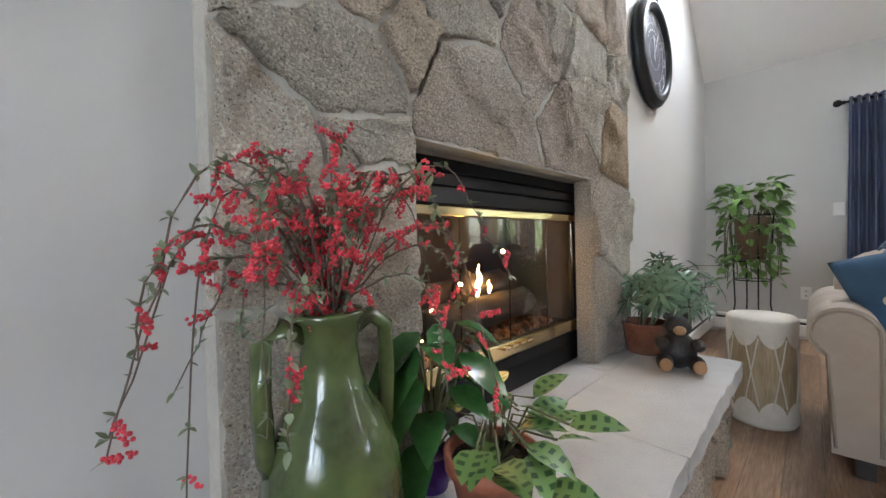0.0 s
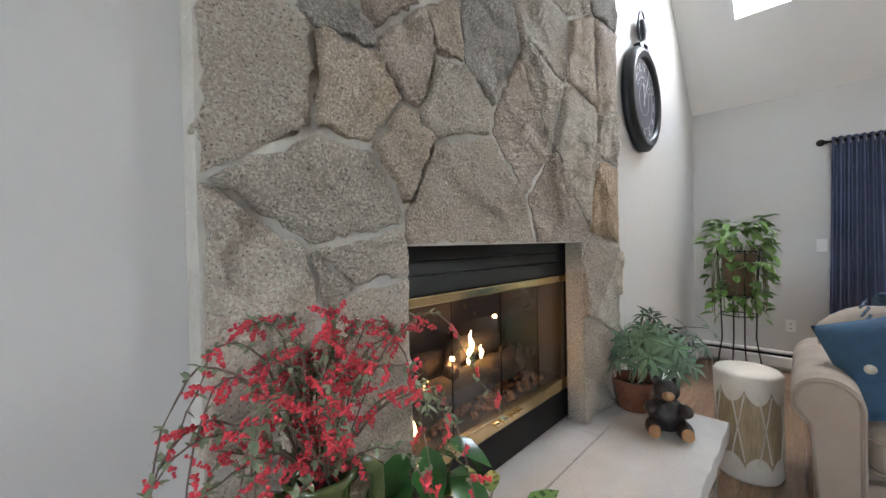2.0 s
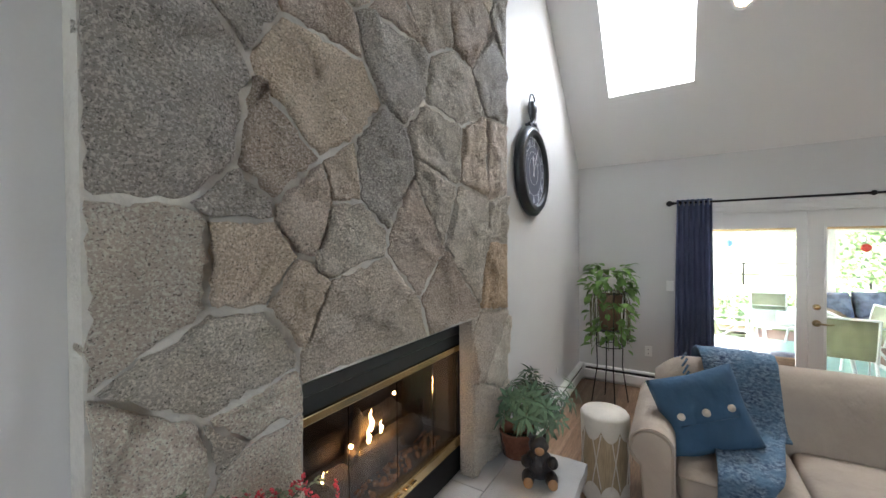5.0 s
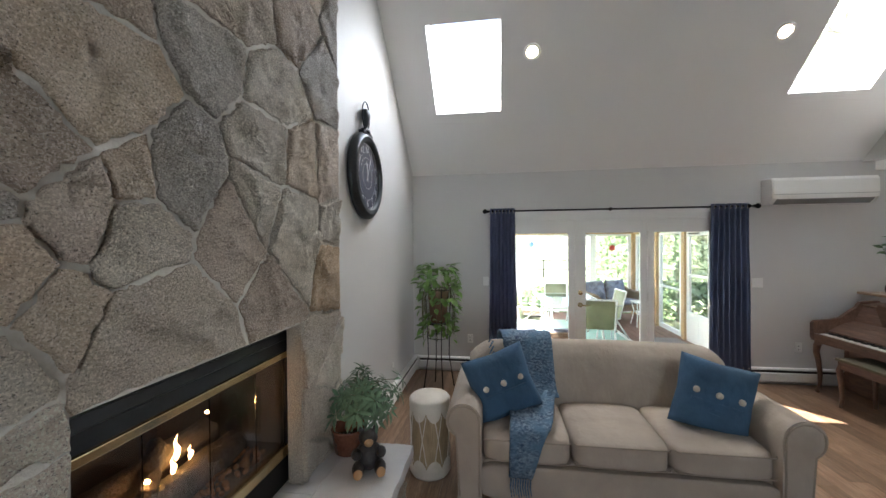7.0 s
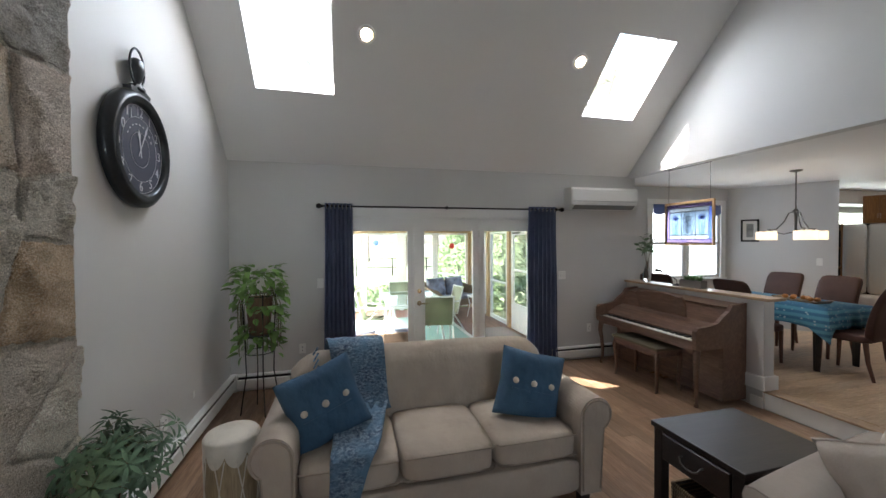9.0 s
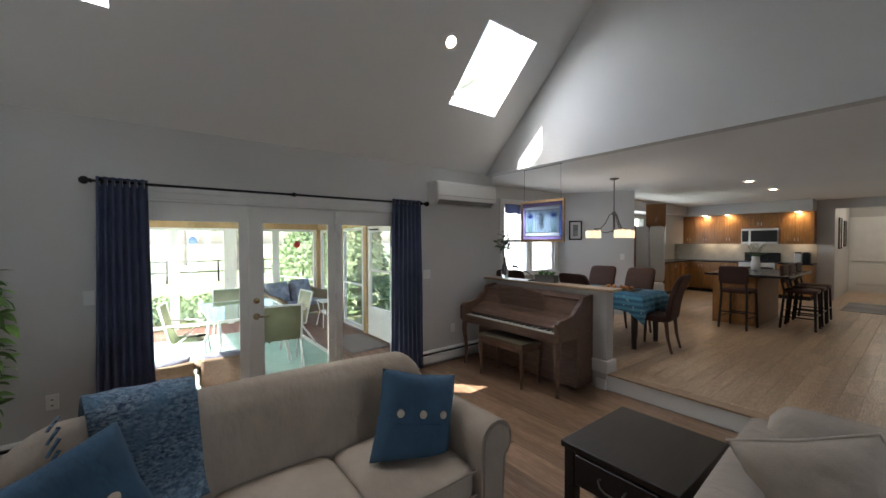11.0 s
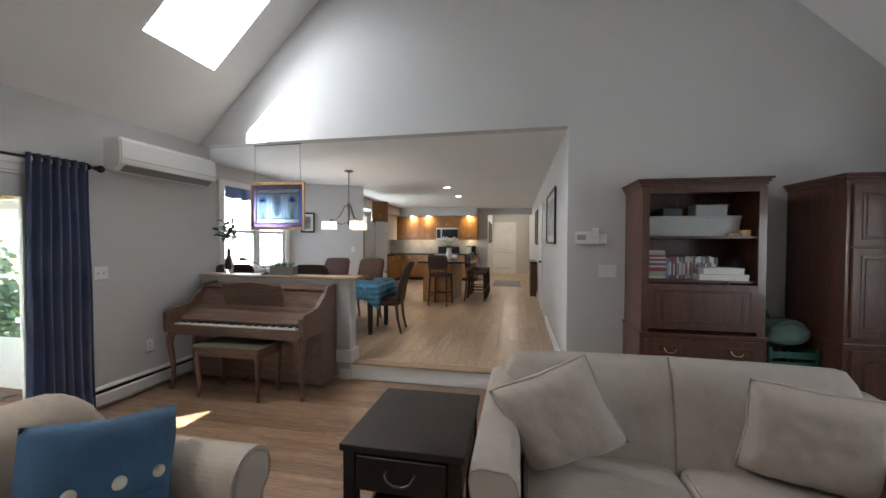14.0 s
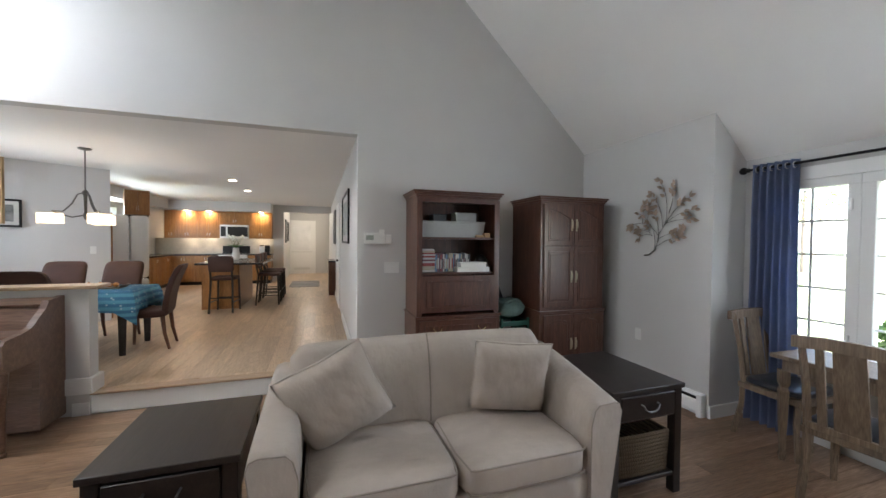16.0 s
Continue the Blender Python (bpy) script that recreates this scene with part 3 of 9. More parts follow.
chimney = thing("stone_chimney", pose(0, 0, 0), "tall chimney breast of split grey and tan granite", "chimney")
bm = bmesh.new()
prism(bm, [(SX0, HZ), (SX0, ceil_z(SX0) - 0.01), (FBX0, ceil_z(FBX0) - 0.01), (FBX0, HZ)], "y", FACE - 0.002, YN - 0.002)
prism(bm, [(FBX0, FBZ), (FBX0, ceil_z(FBX0) - 0.01), (RIDGE, TOP - 0.01), (FBX1, ceil_z(FBX1) - 0.01), (FBX1, FBZ)], "y", FACE - 0.002, YN - 0.002)
box(bm, FBX0 - 0.09, FBX0, YN - 0.02, 1.2, HZ, FBZ + 0.05)
box(bm, FBX0 - 0.09, FBX1 + 0.09, YN - 0.02, 1.2, FBZ, FBZ + 0.05)
part("mortar", bm, M_MORTAR, chimney, "recessed grey mortar")
part("pier_core", prism(bmesh.new(), [(FBX1, HZ), (FBX1, ceil_z(FBX1) - 0.01), (SX1, ceil_z(SX1) - 0.01), (SX1, HZ)], "y", FACE - 0.002, YN - 0.002), M_GREY, chimney, "rough stone jamb of the fireplace")
part("jamb_lining", boxm(FBX1 + 0.086, FBX1 + 0.12, YN - 0.02, 1.2, HZ, FBZ + 0.05), M_GREY, chimney)


def make_stones(holder, seeds, region, to_world, rnd, hole=None, depth=0.05):
    for i, (x, z, r, mt) in enumerate(seeds):   # r and q: weights, larger for larger stones
        poly = list(region)
        for j, (a, b, q, _) in enumerate(seeds):
            if i != j and (a - x) ** 2 + (b - z) ** 2 < 1.8:
                nx, nz = a - x, b - z
                poly = clip(poly, nx, nz, (a * a + b * b - q - x * x - z * z + r) / 2)
                if len(poly) < 3:
                    break
        if hole and len(poly) > 2:
            h0, h1, hz = hole
            if z > hz and any(h0 < p[0] < h1 and p[1] < hz for p in poly):
                if h0 - 0.15 < x < h1 + 0.15:
                    poly = clip(poly, 0, -1, -hz)
                else:
                    poly = clip(poly, 1, 0, h0) if x < h0 else clip(poly, -1, 0, -h1)
            elif z <= hz:
                poly = clip(poly, 1, 0, h0) if x < h0 else clip(poly, -1, 0, -h1)
        if len(poly) < 3:
            continue
        bm = stone_mesh(poly, rnd, depth)
        for v in bm.verts:
            v.co = to_world(v.co)
        bmesh.ops.recalc_face_normals(bm, faces=bm.faces)
        part("stone", bm, mt, holder, "", True)


outline = [(SX0, HZ), (SX1, HZ), (SX1, ceil_z(SX1) - 0.02), (RIDGE, TOP - 0.02), (SX0, ceil_z(SX0) - 0.02)]
make_stones(chimney, seeds, outline, lambda c: Vector((c.x, FACE - c.z, c.y)), rnd, (FBX0, FBX1, FBZ))

hearth = thing("hearth", pose(0, 0, 0), "raised hearth of stone with a thick pale bush-hammered slab on top", "hearth")
for a, b, c, d in ((SX0 - 0.02, 1.395, 0.465, 0.885), (1.399, 2.485, 0.465, 0.885), (SX0 - 0.02, 1.16, 0.889, 1.09), (1.164, 1.93, 0.889, 1.09), (1.934, 2.485, 0.889, 1.09)):
    bm = boxm(a, b, c, d, HZ - 0.075, HZ + rnd.uniform(-0.0012, 0), 0.003)
    bmesh.ops.subdivide_edges(bm, edges=[e for e in bm.edges if e.calc_length() > 0.3], cuts=14)
    for v in bm.verts:
        if v.co.y < 0.48 or v.co.x > 2.47:
            v.co += Vector((rnd.uniform(-0.006, 0.004), rnd.uniform(-0.004, 0.006), 0))
    part("slab", bm, M_HEARTH, hearth, "pale granite slab")
part("core", boxm(SX0, 2.42, 0.53, 1.07, 0, HZ - 0.075), M_MORTAR, hearth)
hs = []
t2 = 0
while t2 < 300:
    t2 += 1
    x, z, r = rnd.uniform(SX0, 2.43), rnd.uniform(0.0, HZ - 0.08), rnd.uniform(0.09, 0.15)
    if all((x - a) ** 2 + (z - b) ** 2 > (0.9 * (r + math.sqrt(q))) ** 2 for a, b, q, _ in hs):
        hs.append((x, z, r * r, rnd.choice((M_GREY, M_TAN, M_PALE))))
make_stones(hearth, hs, [(SX0, 0), (2.43, 0), (2.43, HZ - 0.08), (SX0, HZ - 0.08)], lambda c: Vector((c.x, 0.525 - c.z, c.y)), rnd)
make_stones(hearth, [(0.62, 0.2, 0.04, M_TAN), (0.9, 0.2, 0.04, M_DARK), (0.76, 0.08, 0.01, M_GREY)], [(0.53, 0), (1.06, 0), (1.06, HZ - 0.08), (0.53, HZ - 0.08)], lambda c: Vector((2.425 + c.z, c.x, c.y)), rnd)

# gas insert
M_FIREBOX = surface("firebox_panel", (0.075, 0.052, 0.038), 0.85, vary=0.2, big=8, fine=60, relief=0.4)
M_LOG = surface("charred_log", (0.06, 0.047, 0.04), 0.9, vary=0.3, big=14, fine=70, relief=0.9)
M_EMBER = surface("ember_gravel", (0.30, 0.14, 0.07), 0.9, vary=0.3, big=20, fine=90, relief=0.8)
M_FLAME = glowing("gas_flame", (1.0, 0.55, 0.17), 3.0)
M_FGLASS = glass("smoked_glass", (0.80, 0.78, 0.76))
ins = thing("fireplace_insert", pose(0, 0, 0), "black gas fireplace insert with brass trim, glass doors and burning logs", "fireplace")
PY, IX0, IX1 = 1.10, 0.88, 2.085
bm = bmesh.new()
box(bm, IX0, IX0 + 0.05, PY, PY + 0.04, HZ, FBZ)
box(bm, IX1 - 0.05, IX1, PY, PY + 0.04, HZ, FBZ)
box(bm, IX0, IX1, PY + 0.012, PY + 0.04, 1.15, FBZ)
box(bm, IX0, IX1, PY + 0.012, PY + 0.04, HZ, 0.57)
part("frame", bm, M_BLACK, ins)
for z0, z1 in ((1.268, 1.312), (1.222, 1.262), (1.160, 1.215), (0.515, 0.553), (0.468, 0.508), (0.42, 0.462)):
    bm = prism(bmesh.new(), [(PY - 0.014, z0), (PY + 0.012, z0 - 0.004), (PY + 0.012, z1), (PY - 0.004, z1)], "x", IX0 + 0.03, IX1 - 0.02)
    part("louvre", bm, M_BLACK, ins)
part("brass_trim", boxm(IX0 + 0.03, IX1 - 0.03, PY - 0.014, PY + 0.01, 1.118, 1.152, 0.005, 2), M_BRASS, ins, "polished brass strip")
part("brass_trim", boxm(IX0 + 0.03, IX1 - 0.03, PY - 0.016, PY + 0.01, 0.565, 0.622, 0.006, 2), M_BRASS, ins, "polished brass strip")
gx = [IX0 + 0.05, 1.18, 1.48, 1.78, IX1 - 0.05]
for a, b in zip(gx, gx[1:]):
    p = part("pane", boxm(a + 0.002, b - 0.002, PY + 0.006, PY + 0.010, 0.622, 1.118), M_FGLASS, ins, "dark glass bifold door panel")
    p.visible_shadow = False
for x in (1.40, 1.45, 1.51, 1.56):
    part("handle", boxm(x - 0.018, x + 0.018, PY - 0.04, PY - 0.016, 0.600, 0.612, 0.003), M_BRASS, ins, "brass pull")
bm = bmesh.new()
D = 0.45
box(bm, IX0 - 0.03, IX0 + 0.01, PY + 0.04, PY + D, HZ, FBZ)
box(bm, IX1 - 0.01, IX1 + 0.03, PY + 0.04, PY + D, HZ, FBZ)
box(bm, IX0 - 0.03, IX1 + 0.03, PY + D, PY + D + 0.04, HZ, FBZ)
box(bm, IX0 - 0.03, IX1 + 0.03, PY + 0.04, PY + D, FBZ - 0.02, FBZ + 0.04)
box(bm, IX0 - 0.03, IX1 + 0.03, PY + 0.04, PY + D, HZ - 0.03, 0.60)
part("firebox", bm, M_FIREBOX, ins, "tan fire-clay lining")
bm = bmesh.new()
for k in range(260):
    c = Vector((rnd.uniform(IX0 + 0.1, IX1 - 0.1), rnd.uniform(PY + 0.06, PY + 0.3), 0.612))
    pebble(bm, c, rnd.uniform(0.008, 0.017))
part("embers", bm, M_EMBER, ins, "glowing gravel bed")


def log_mesh(a, b, r, rnd):
    a, b = Vector(a), Vector(b)
    bm = tube(bmesh.new(), [a.lerp(b, k / 9) + Vector((0, rnd.uniform(-1, 1) * 0.008, rnd.uniform(-1, 1) * 0.008)) for k in range(10)], r, 12, r * 0.9)
    for v in bm.verts:
        v.co += Vector((rnd.uniform(-1, 1), rnd.uniform(-1, 1), rnd.uniform(-1, 1))) * 0.007
    return bm


for a, b, r in (((1.10, PY + 0.17, 0.70), (1.82, PY + 0.16, 0.73), 0.075), ((1.2, PY + 0.28, 0.80), (1.76, PY + 0.25, 0.84), 0.055), ((1.30, PY + 0.13, 0.80), (1.52, PY + 0.30, 0.88), 0.035)):
    part("log", log_mesh(a, b, r, rnd), M_LOG, ins, "charred ceramic log", True)
for x, y, z, h in ((1.10, 0.13, 0.63, 0.055), (1.17, 0.15, 0.69, 0.115), (1.205, 0.17, 0.71, 0.075), (1.36, 0.15, 0.775, 0.05), (1.46, 0.17, 0.79, 0.075), (1.50, 0.19, 0.83, 0.10), (1.56, 0.18, 0.80, 0.055)):
    tongue = tube(bmesh.new(), [(x, PY + y, z - 0.01), (x + 0.004, PY + y, z + h * 0.12), (x + 0.010, PY + y, z + h * 0.35), (x - 0.004, PY + y, z + h * 0.7), (x + 0.008, PY + y, z + h)], 0.004, 8)
    tongue.verts.ensure_lookup_table()
    for q, w in enumerate((0.9, 3.6, 3.8, 1.7, 0.15)):
        ring = tongue.verts[q * 8:q * 8 + 8]
        mid = sum((v.co for v in ring), Vector()) / 8
        for v in ring:
            v.co = mid + (v.co - mid) * w * (0.45 + 3 * h)
    part("flame", tongue, M_FLAME, ins, "yellow gas flame", True)
point_light("fire_light", (1.3, PY + 0.12, 0.86), 0.055, (1.0, 0.5, 0.18), 0.008)
point_light("fire_light", (1.62, PY + 0.14, 0.98), 0.03, (1.0, 0.5, 0.18), 0.008)

# ---- trim, heaters, switches ----


def baseboard(name, p, q, z0=0.0, h=0.11):
    d = Vector((q[0] - p[0], q[1] - p[1])).normalized()
    n = Vector((-d.y, d.x)) * 0.016
    bm = prism(bmesh.new(), [p, q, (q[0] + n.x, q[1] + n.y), (p[0] + n.x, p[1] + n.y)], "z", z0, z0 + h)
    return structure(name, bm, M_WHITE, "white painted baseboard", "baseboard")


def heater(p, q, ends=True):
    """A hydronic baseboard heater from p to q; the room lies to the left of p to q."""
    p, q = Vector((*p, 0)), Vector((*q, 0))
    d = (q - p).normalized()
    n = Vector((-d.y, d.x, 0))
    ln = (q - p).length
    h = thing("baseboard_heater", Matrix.Translation(p) @ Matrix(((d.x, n.x, 0, 0), (d.y, n.y, 0, 0), (0, 0, 1, 0), (0, 0, 0, 1))), "long white metal baseboard heater along the wall", "heater", "baseboard heaters")
    part("back_panel", boxm(0, ln, 0.001, 0.012, 0.0, 0.20), M_WHITE, h)
    part("cover", prism(bmesh.new(), [(0.052, 0.035), (0.064, 0.045), (0.064, 0.138), (0.052, 0.150), (0.048, 0.138)], "x", 0.01, ln - 0.01), M_WHITE, h)
    part("hood", prism(bmesh.new(), [(0.012, 0.190), (0.048, 0.190), (0.058, 0.180), (0.060, 0.187), (0.05, 0.200), (0.012, 0.202)], "x", 0.01, ln - 0.01), M_WHITE, h)
    # one solid block for the fins, black to paint in the slot's shade
    part("fin_pack", boxm(0.02, ln - 0.02, 0.013, 0.047, 0.05, 0.165), M_BLACK, h, "black block for the fins that stands in for the slot's shade")
    part("end_cap", boxm(0, 0.05, 0.0, 0.066, 0.0, 0.205, 0.004), M_WHITE, h)
    if ends:
        part("end_cap", boxm(ln - 0.05, ln, 0.0, 0.066, 0.0, 0.205, 0.004), M_WHITE, h)
    return h


heater((XE, YN), (2.54, YN))
heater((XE, -0.02), (XE, YN - 0.066), False)
heater((XE, YS), (XE, -3.08))
heater((XW, BUMP_Y - 0.02), (XW, YS))
baseboard("baseboard_1", (KX0, -4.4), (KX0, -7.0), KF)
baseboard("baseboard_2", (3.25, YS), (3.37, YS))
baseboard("baseboard_3", (BUMP_X, BUMP_Y), (XW, BUMP_Y))
baseboard("baseboard_4", (KX0, -8.2), (KX0, HALL_END), KF)
structure("half_wall_base", boxm(3.22, 3.42, YS - 0.17, YS + 0.028, KF, KF + 0.14, 0.004), M_WHITE, "white painted plinth round the half wall end", "trim")


def plate(name, centre, normal, w, h, toggles, label, category, outlet=False):
    n = Vector(normal)
    side = n.cross(Vector((0, 0, 1)))
    m = Matrix(((side.x, 0, n.x, centre[0]), (side.y, 0, n.y, centre[1]), (0, 1, 0, centre[2]), (0, 0, 0, 1)))
    t = thing(name, m, label, category, name + "s on the walls")
    part("plate", boxm(-w / 2, w / 2, -h / 2, h / 2, 0, 0.006, 0.002), M_PLASTIC, t)
    for k in range(toggles):
        x = (k - (toggles - 1) / 2) * 0.046
        if outlet:
            for dz in (-0.022, 0.022):
                part("socket", boxm(x - 0.014, x + 0.014, dz - 0.012, dz + 0.012, 0.006, 0.008), M_PLASTIC, t)
                part("slot", boxm(x - 0.007, x + 0.007, dz - 0.006, dz + 0.002, 0.008, 0.0085), M_BLACK, t, "dark contact slots")
        else:
            part("toggle", boxm(x - 0.005, x + 0.005, -0.011, 0.011, 0.006, 0.014), M_PLASTIC, t)
    return t


plate("light_switch", (XE, 0.06, 1.24), (-1, 0, 0), 0.075, 0.12, 1, "white single switch plate beside the curtain", "switch")
plate("light_switch", (XE, -3.27, 1.24), (-1, 0, 0), 0.12, 0.12, 2, "white double switch plate beside the curtain", "switch")
plate("light_switch", (0.58, YS, 1.26), (0, 1, 0), 0.165, 0.12, 3, "white triple switch plate under the thermostat", "switch")
plate("wall_outlet", (XE, 0.28, 0.45), (-1, 0, 0), 0.075, 0.12, 1, "white wall outlet over the heater", "outlet", True)
plate("wall_outlet", (XE, -3.72, 0.45), (-1, 0, 0), 0.075, 0.12, 1, "white wall outlet over the heater", "outlet", True)
plate("wall_outlet", (3.55, YN, 0.40), (0, -1, 0), 0.12, 0.12, 2, "white double wall outlet over the heater", "outlet", True)
plate("wall_outlet", (4.1, YN, 0.40), (0, -1, 0), 0.05, 0.06, 0, "small white cable plate", "outlet")
plate("wall_outlet", (XW, -3.46, 0.57), (1, 0, 0), 0.075, 0.12, 0, "white blank wall plate", "outlet")
ths = thing("thermostat", pose(0.80, YS, 1.58), "white wall thermostat with a small grey display", "thermostat")
part("case", boxm(-0.08, 0.08, 0, 0.025, -0.06, 0.06, 0.006, 2), M_PLASTIC, ths)
part("display", boxm(-0.02, 0.06, 0.025, 0.027, -0.02, 0.03), surface("lcd", (0.35, 0.38, 0.34), 0.3), ths, "grey display")
rem = thing("remote_control", pose(0.69, YS, 1.60), "white air-conditioner remote in a wall cradle", "remote control")
part("cradle", boxm(-0.035, 0.035, 0, 0.022, -0.08, 0.02, 0.004), M_PLASTIC, rem)
part("handset", boxm(-0.028, 0.028, 0.004, 0.02, -0.02, 0.075, 0.004), M_PLASTIC, rem)
wb = thing("wall_sensor", pose(0.62, YS, 1.57), "small white round-cornered wall sensor", "sensor")
part("case", boxm(-0.035, 0.035, 0, 0.02, -0.05, 0.05, 0.01, 2), M_PLASTIC, wb)

# ceiling can lights
M_BULB = glowing("warm_bulb", (1.0, 0.80, 0.55), 5)


def can_light(at, normal, group):
    q = Vector(normal).to_track_quat("Z", "Y").to_matrix().to_4x4()
    c = thing("recessed_light", Matrix.Translation(at) @ q, "lit round recessed ceiling light with a white trim ring", "ceiling light", group)
    part("trim_ring", lathe([(0.058, -0.0), (0.088, 0.001), (0.085, 0.010), (0.060, 0.012)], 24, cap=False), M_WHITE, c, "", True)
    part("bulb", lathe([(0.001, 0.001), (0.056, 0.002), (0.050, 0.014), (0.02, 0.02), (0.001, 0.021)], 20), M_BULB, c, "glowing frosted bulb", True)
    return c


for y in (-0.47, -2.83):
    can_light((4.10, y, ceil_z(4.10)), (-0.70, 0, -0.72), "recessed lights in the sloped ceiling")
    spot_light("can_glow", Vector((4.10, y, ceil_z(4.10))) + Vector((-0.03, 0, -0.031)), (-0.4, 0, -0.9), 2.5)

# ---- patio doors ----
pd = thing("door_1", pose(XE, 0, 0), "white patio door unit of three glazed panels, closed", "patio door", "", "structure")
bm = bmesh.new()
box(bm, -0.02, 0.12, DOOR_Y0, DOOR_Y0 + 0.03, 0, DOOR_H)
box(bm, -0.02, 0.12, DOOR_Y1 - 0.03, DOOR_Y1, 0, DOOR_H)
box(bm, -0.02, 0.12, DOOR_Y0 + 0.03, DOOR_Y1 - 0.03, DOOR_H - 0.02, DOOR_H)
box(bm, -0.02, 0.12, DOOR_Y0 + 0.03, DOOR_Y1 - 0.03, 0.0, 0.03)
part("door_frame", bm, M_WHITE, pd)
part("casing", boxm(-0.022, -0.002, DOOR_Y0 - 0.07, DOOR_Y1 + 0.07, DOOR_H, DOOR_H + 0.085, 0.004), M_WHITE, pd)
part("casing", boxm(-0.034, -0.023, DOOR_Y0 - 0.08, DOOR_Y1 + 0.08, DOOR_H + 0.055, DOOR_H + 0.1, 0.004), M_WHITE, pd)
part("casing", boxm(-0.022, -0.002, DOOR_Y0 - 0.07, DOOR_Y0, 0, DOOR_H, 0.004), M_WHITE, pd)
part("casing", boxm(-0.022, -0.002, DOOR_Y1, DOOR_Y1 + 0.07, 0, DOOR_H, 0.004), M_WHITE, pd)
for a, b, g0, g1 in ((-1.108, -0.235, -1.03, -0.33), (-2.003, -1.113, -1.925, -1.24), (-2.865, -2.008, -2.74, -2.08)):
    leaf = boxm(0.02, 0.064, a, g0, 0.03, 2.048)
    box(leaf, 0.02, 0.064, g1, b, 0.03, 2.048)
    box(leaf, 0.021, 0.063, g0, g1, 1.885, 2.048)
    box(leaf, 0.021, 0.063, g0, g1, 0.03, 0.26)
    lf = part("door_leaf", leaf, M_WHITE, pd, "white painted door panel")
    part("glazing_bead", box(box(box(box(bmesh.new(), 0.014, 0.02, g0 - 0.012, g0 + 0.006, 0.25, 1.895), 0.014, 0.02, g1 - 0.006, g1 + 0.012, 0.25, 1.895), 0.014, 0.02, g0 + 0.006, g1 - 0.006, 1.879, 1.895), 0.014, 0.02, g0 + 0.006, g1 - 0.006, 0.25, 0.268), M_WHITE, lf)
    pn = part("pane", boxm(0.036, 0.042, g0, g1, 0.26, 1.885), M_GLASS, lf, "clear glass")
    pn.visible_shadow = False
for z in (0.30, 1.05, 1.84):
    part("hinge", boxm(0.004, 0.02, -2.014, -1.998, z - 0.05, z + 0.05), M_STEEL, pd, "steel hinge")
lk = part("deadbolt", rodm((0.02, -1.175, 1.09), (-0.01, -1.175, 1.09), 0.03, 0.026, 18), M_BRASS, pd, "round brass deadbolt", True)
kb = bmesh.new()
rod(kb, (0.02, -1.175, 0.93), (0.004, -1.175, 0.93), 0.034, 0.03, 18)
rod(kb, (0.01, -1.175, 0.93), (-0.045, -1.175, 0.93), 0.011, 0.011, 10)
tube(kb, [(-0.042, -1.17, 0.93), (-0.048, -1.20, 0.934), (-0.046, -1.25, 0.928), (-0.044, -1.285, 0.936)], 0.011, 8, 0.007)
part("door_handle", kb, surface("antique_brass", (0.30, 0.24, 0.15), 0.3, 1.0), pd, "dark brass lever handle", True)


def curtain(name, axis, at, a, b, z0, z1, label, flare=0.12, folds=7, side=1):
    """A grommet curtain panel that hangs in folds along an axis, wider at the foot."""
    t = thing(name, pose(0, 0, 0), label, "curtain", "navy curtains")
    bm = bmesh.new()
    n, rows = folds * 8, 18
    grid = []
    mid = (a + b) / 2
    r2 = random.Random(int(a * 100) + 7)
    ph = [r2.uniform(-0.5, 0.5) for _ in range(folds + 1)]
    for j in range(rows + 1):
        v = j / rows
        line = []
        for i in range(n + 1):
            u = i / n
            w = 1 + flare * v ** 1.3
            s = mid + (u - 0.5) * (b - a) * w
            k = u * folds
            amp = 0.034 + 0.012 * v
            off = amp * math.sin(2 * math.pi * k + ph[int(k) if k < folds else folds] * v) + 0.006 * math.sin(9 * v + 5 * u)
            z = z1 + (z0 - z1) * v
            line.append(bm.verts.new((at + off, s, z) if axis == "y" else (s, at + off, z)))
        grid.append(line)
    for r0, r1 in zip(grid, grid[1:]):
        for i in range(n):
            bm.faces.new((r0[i], r0[i + 1], r1[i + 1], r1[i]))
    bmesh.ops.solidify(bm, geom=bm.faces[:], thickness=0.003)
    part("cloth", bm, M_NAVY, t, "", True)
    for i in range(folds):
        s = a + (b - a) * (i + 0.5) / folds
        g = bmesh.new()
        tube(g, [(at + 0.0 + 0.024 * math.cos(q * math.pi / 4), s, z1 - 0.045 + 0.024 * math.sin(q * math.pi / 4)) for q in range(9)], 0.004, 5)
        part("grommet", g, M_STEEL, t, "metal ring", True)
    return t


def curtain_rod(at, y0, y1, z, mids, label):
    t = thing("curtain_rod", pose(0, 0, 0), label, "curtain rod", "curtain rods")
    part("pole", rodm((at, y0, z), (at, y1, z), 0.011), M_BLACK, t, "", True)
    for y, s in ((y0, -1), (y1, 1)):
        b = bmesh.new()
        bmesh.ops.create_uvsphere(b, u_segments=14, v_segments=10, radius=0.032, matrix=Matrix.Translation((at, y + s * 0.045, z)))
        rod(b, (at, y, z), (at, y + s * 0.02, z), 0.02, 0.014)
        part("finial", b, M_BLACK, t, "round dark finial", True)
    for y in mids:
        b = rodm((at, y, z), (XE if at > 0 else BUMP_X, y, z), 0.01)
        bmesh.ops.create_uvsphere(b, u_segments=12, v_segments=8, radius=0.024, matrix=Matrix.Translation((at, y, z)))
        part("bracket", b, M_BLACK, t, "", True)
    return t


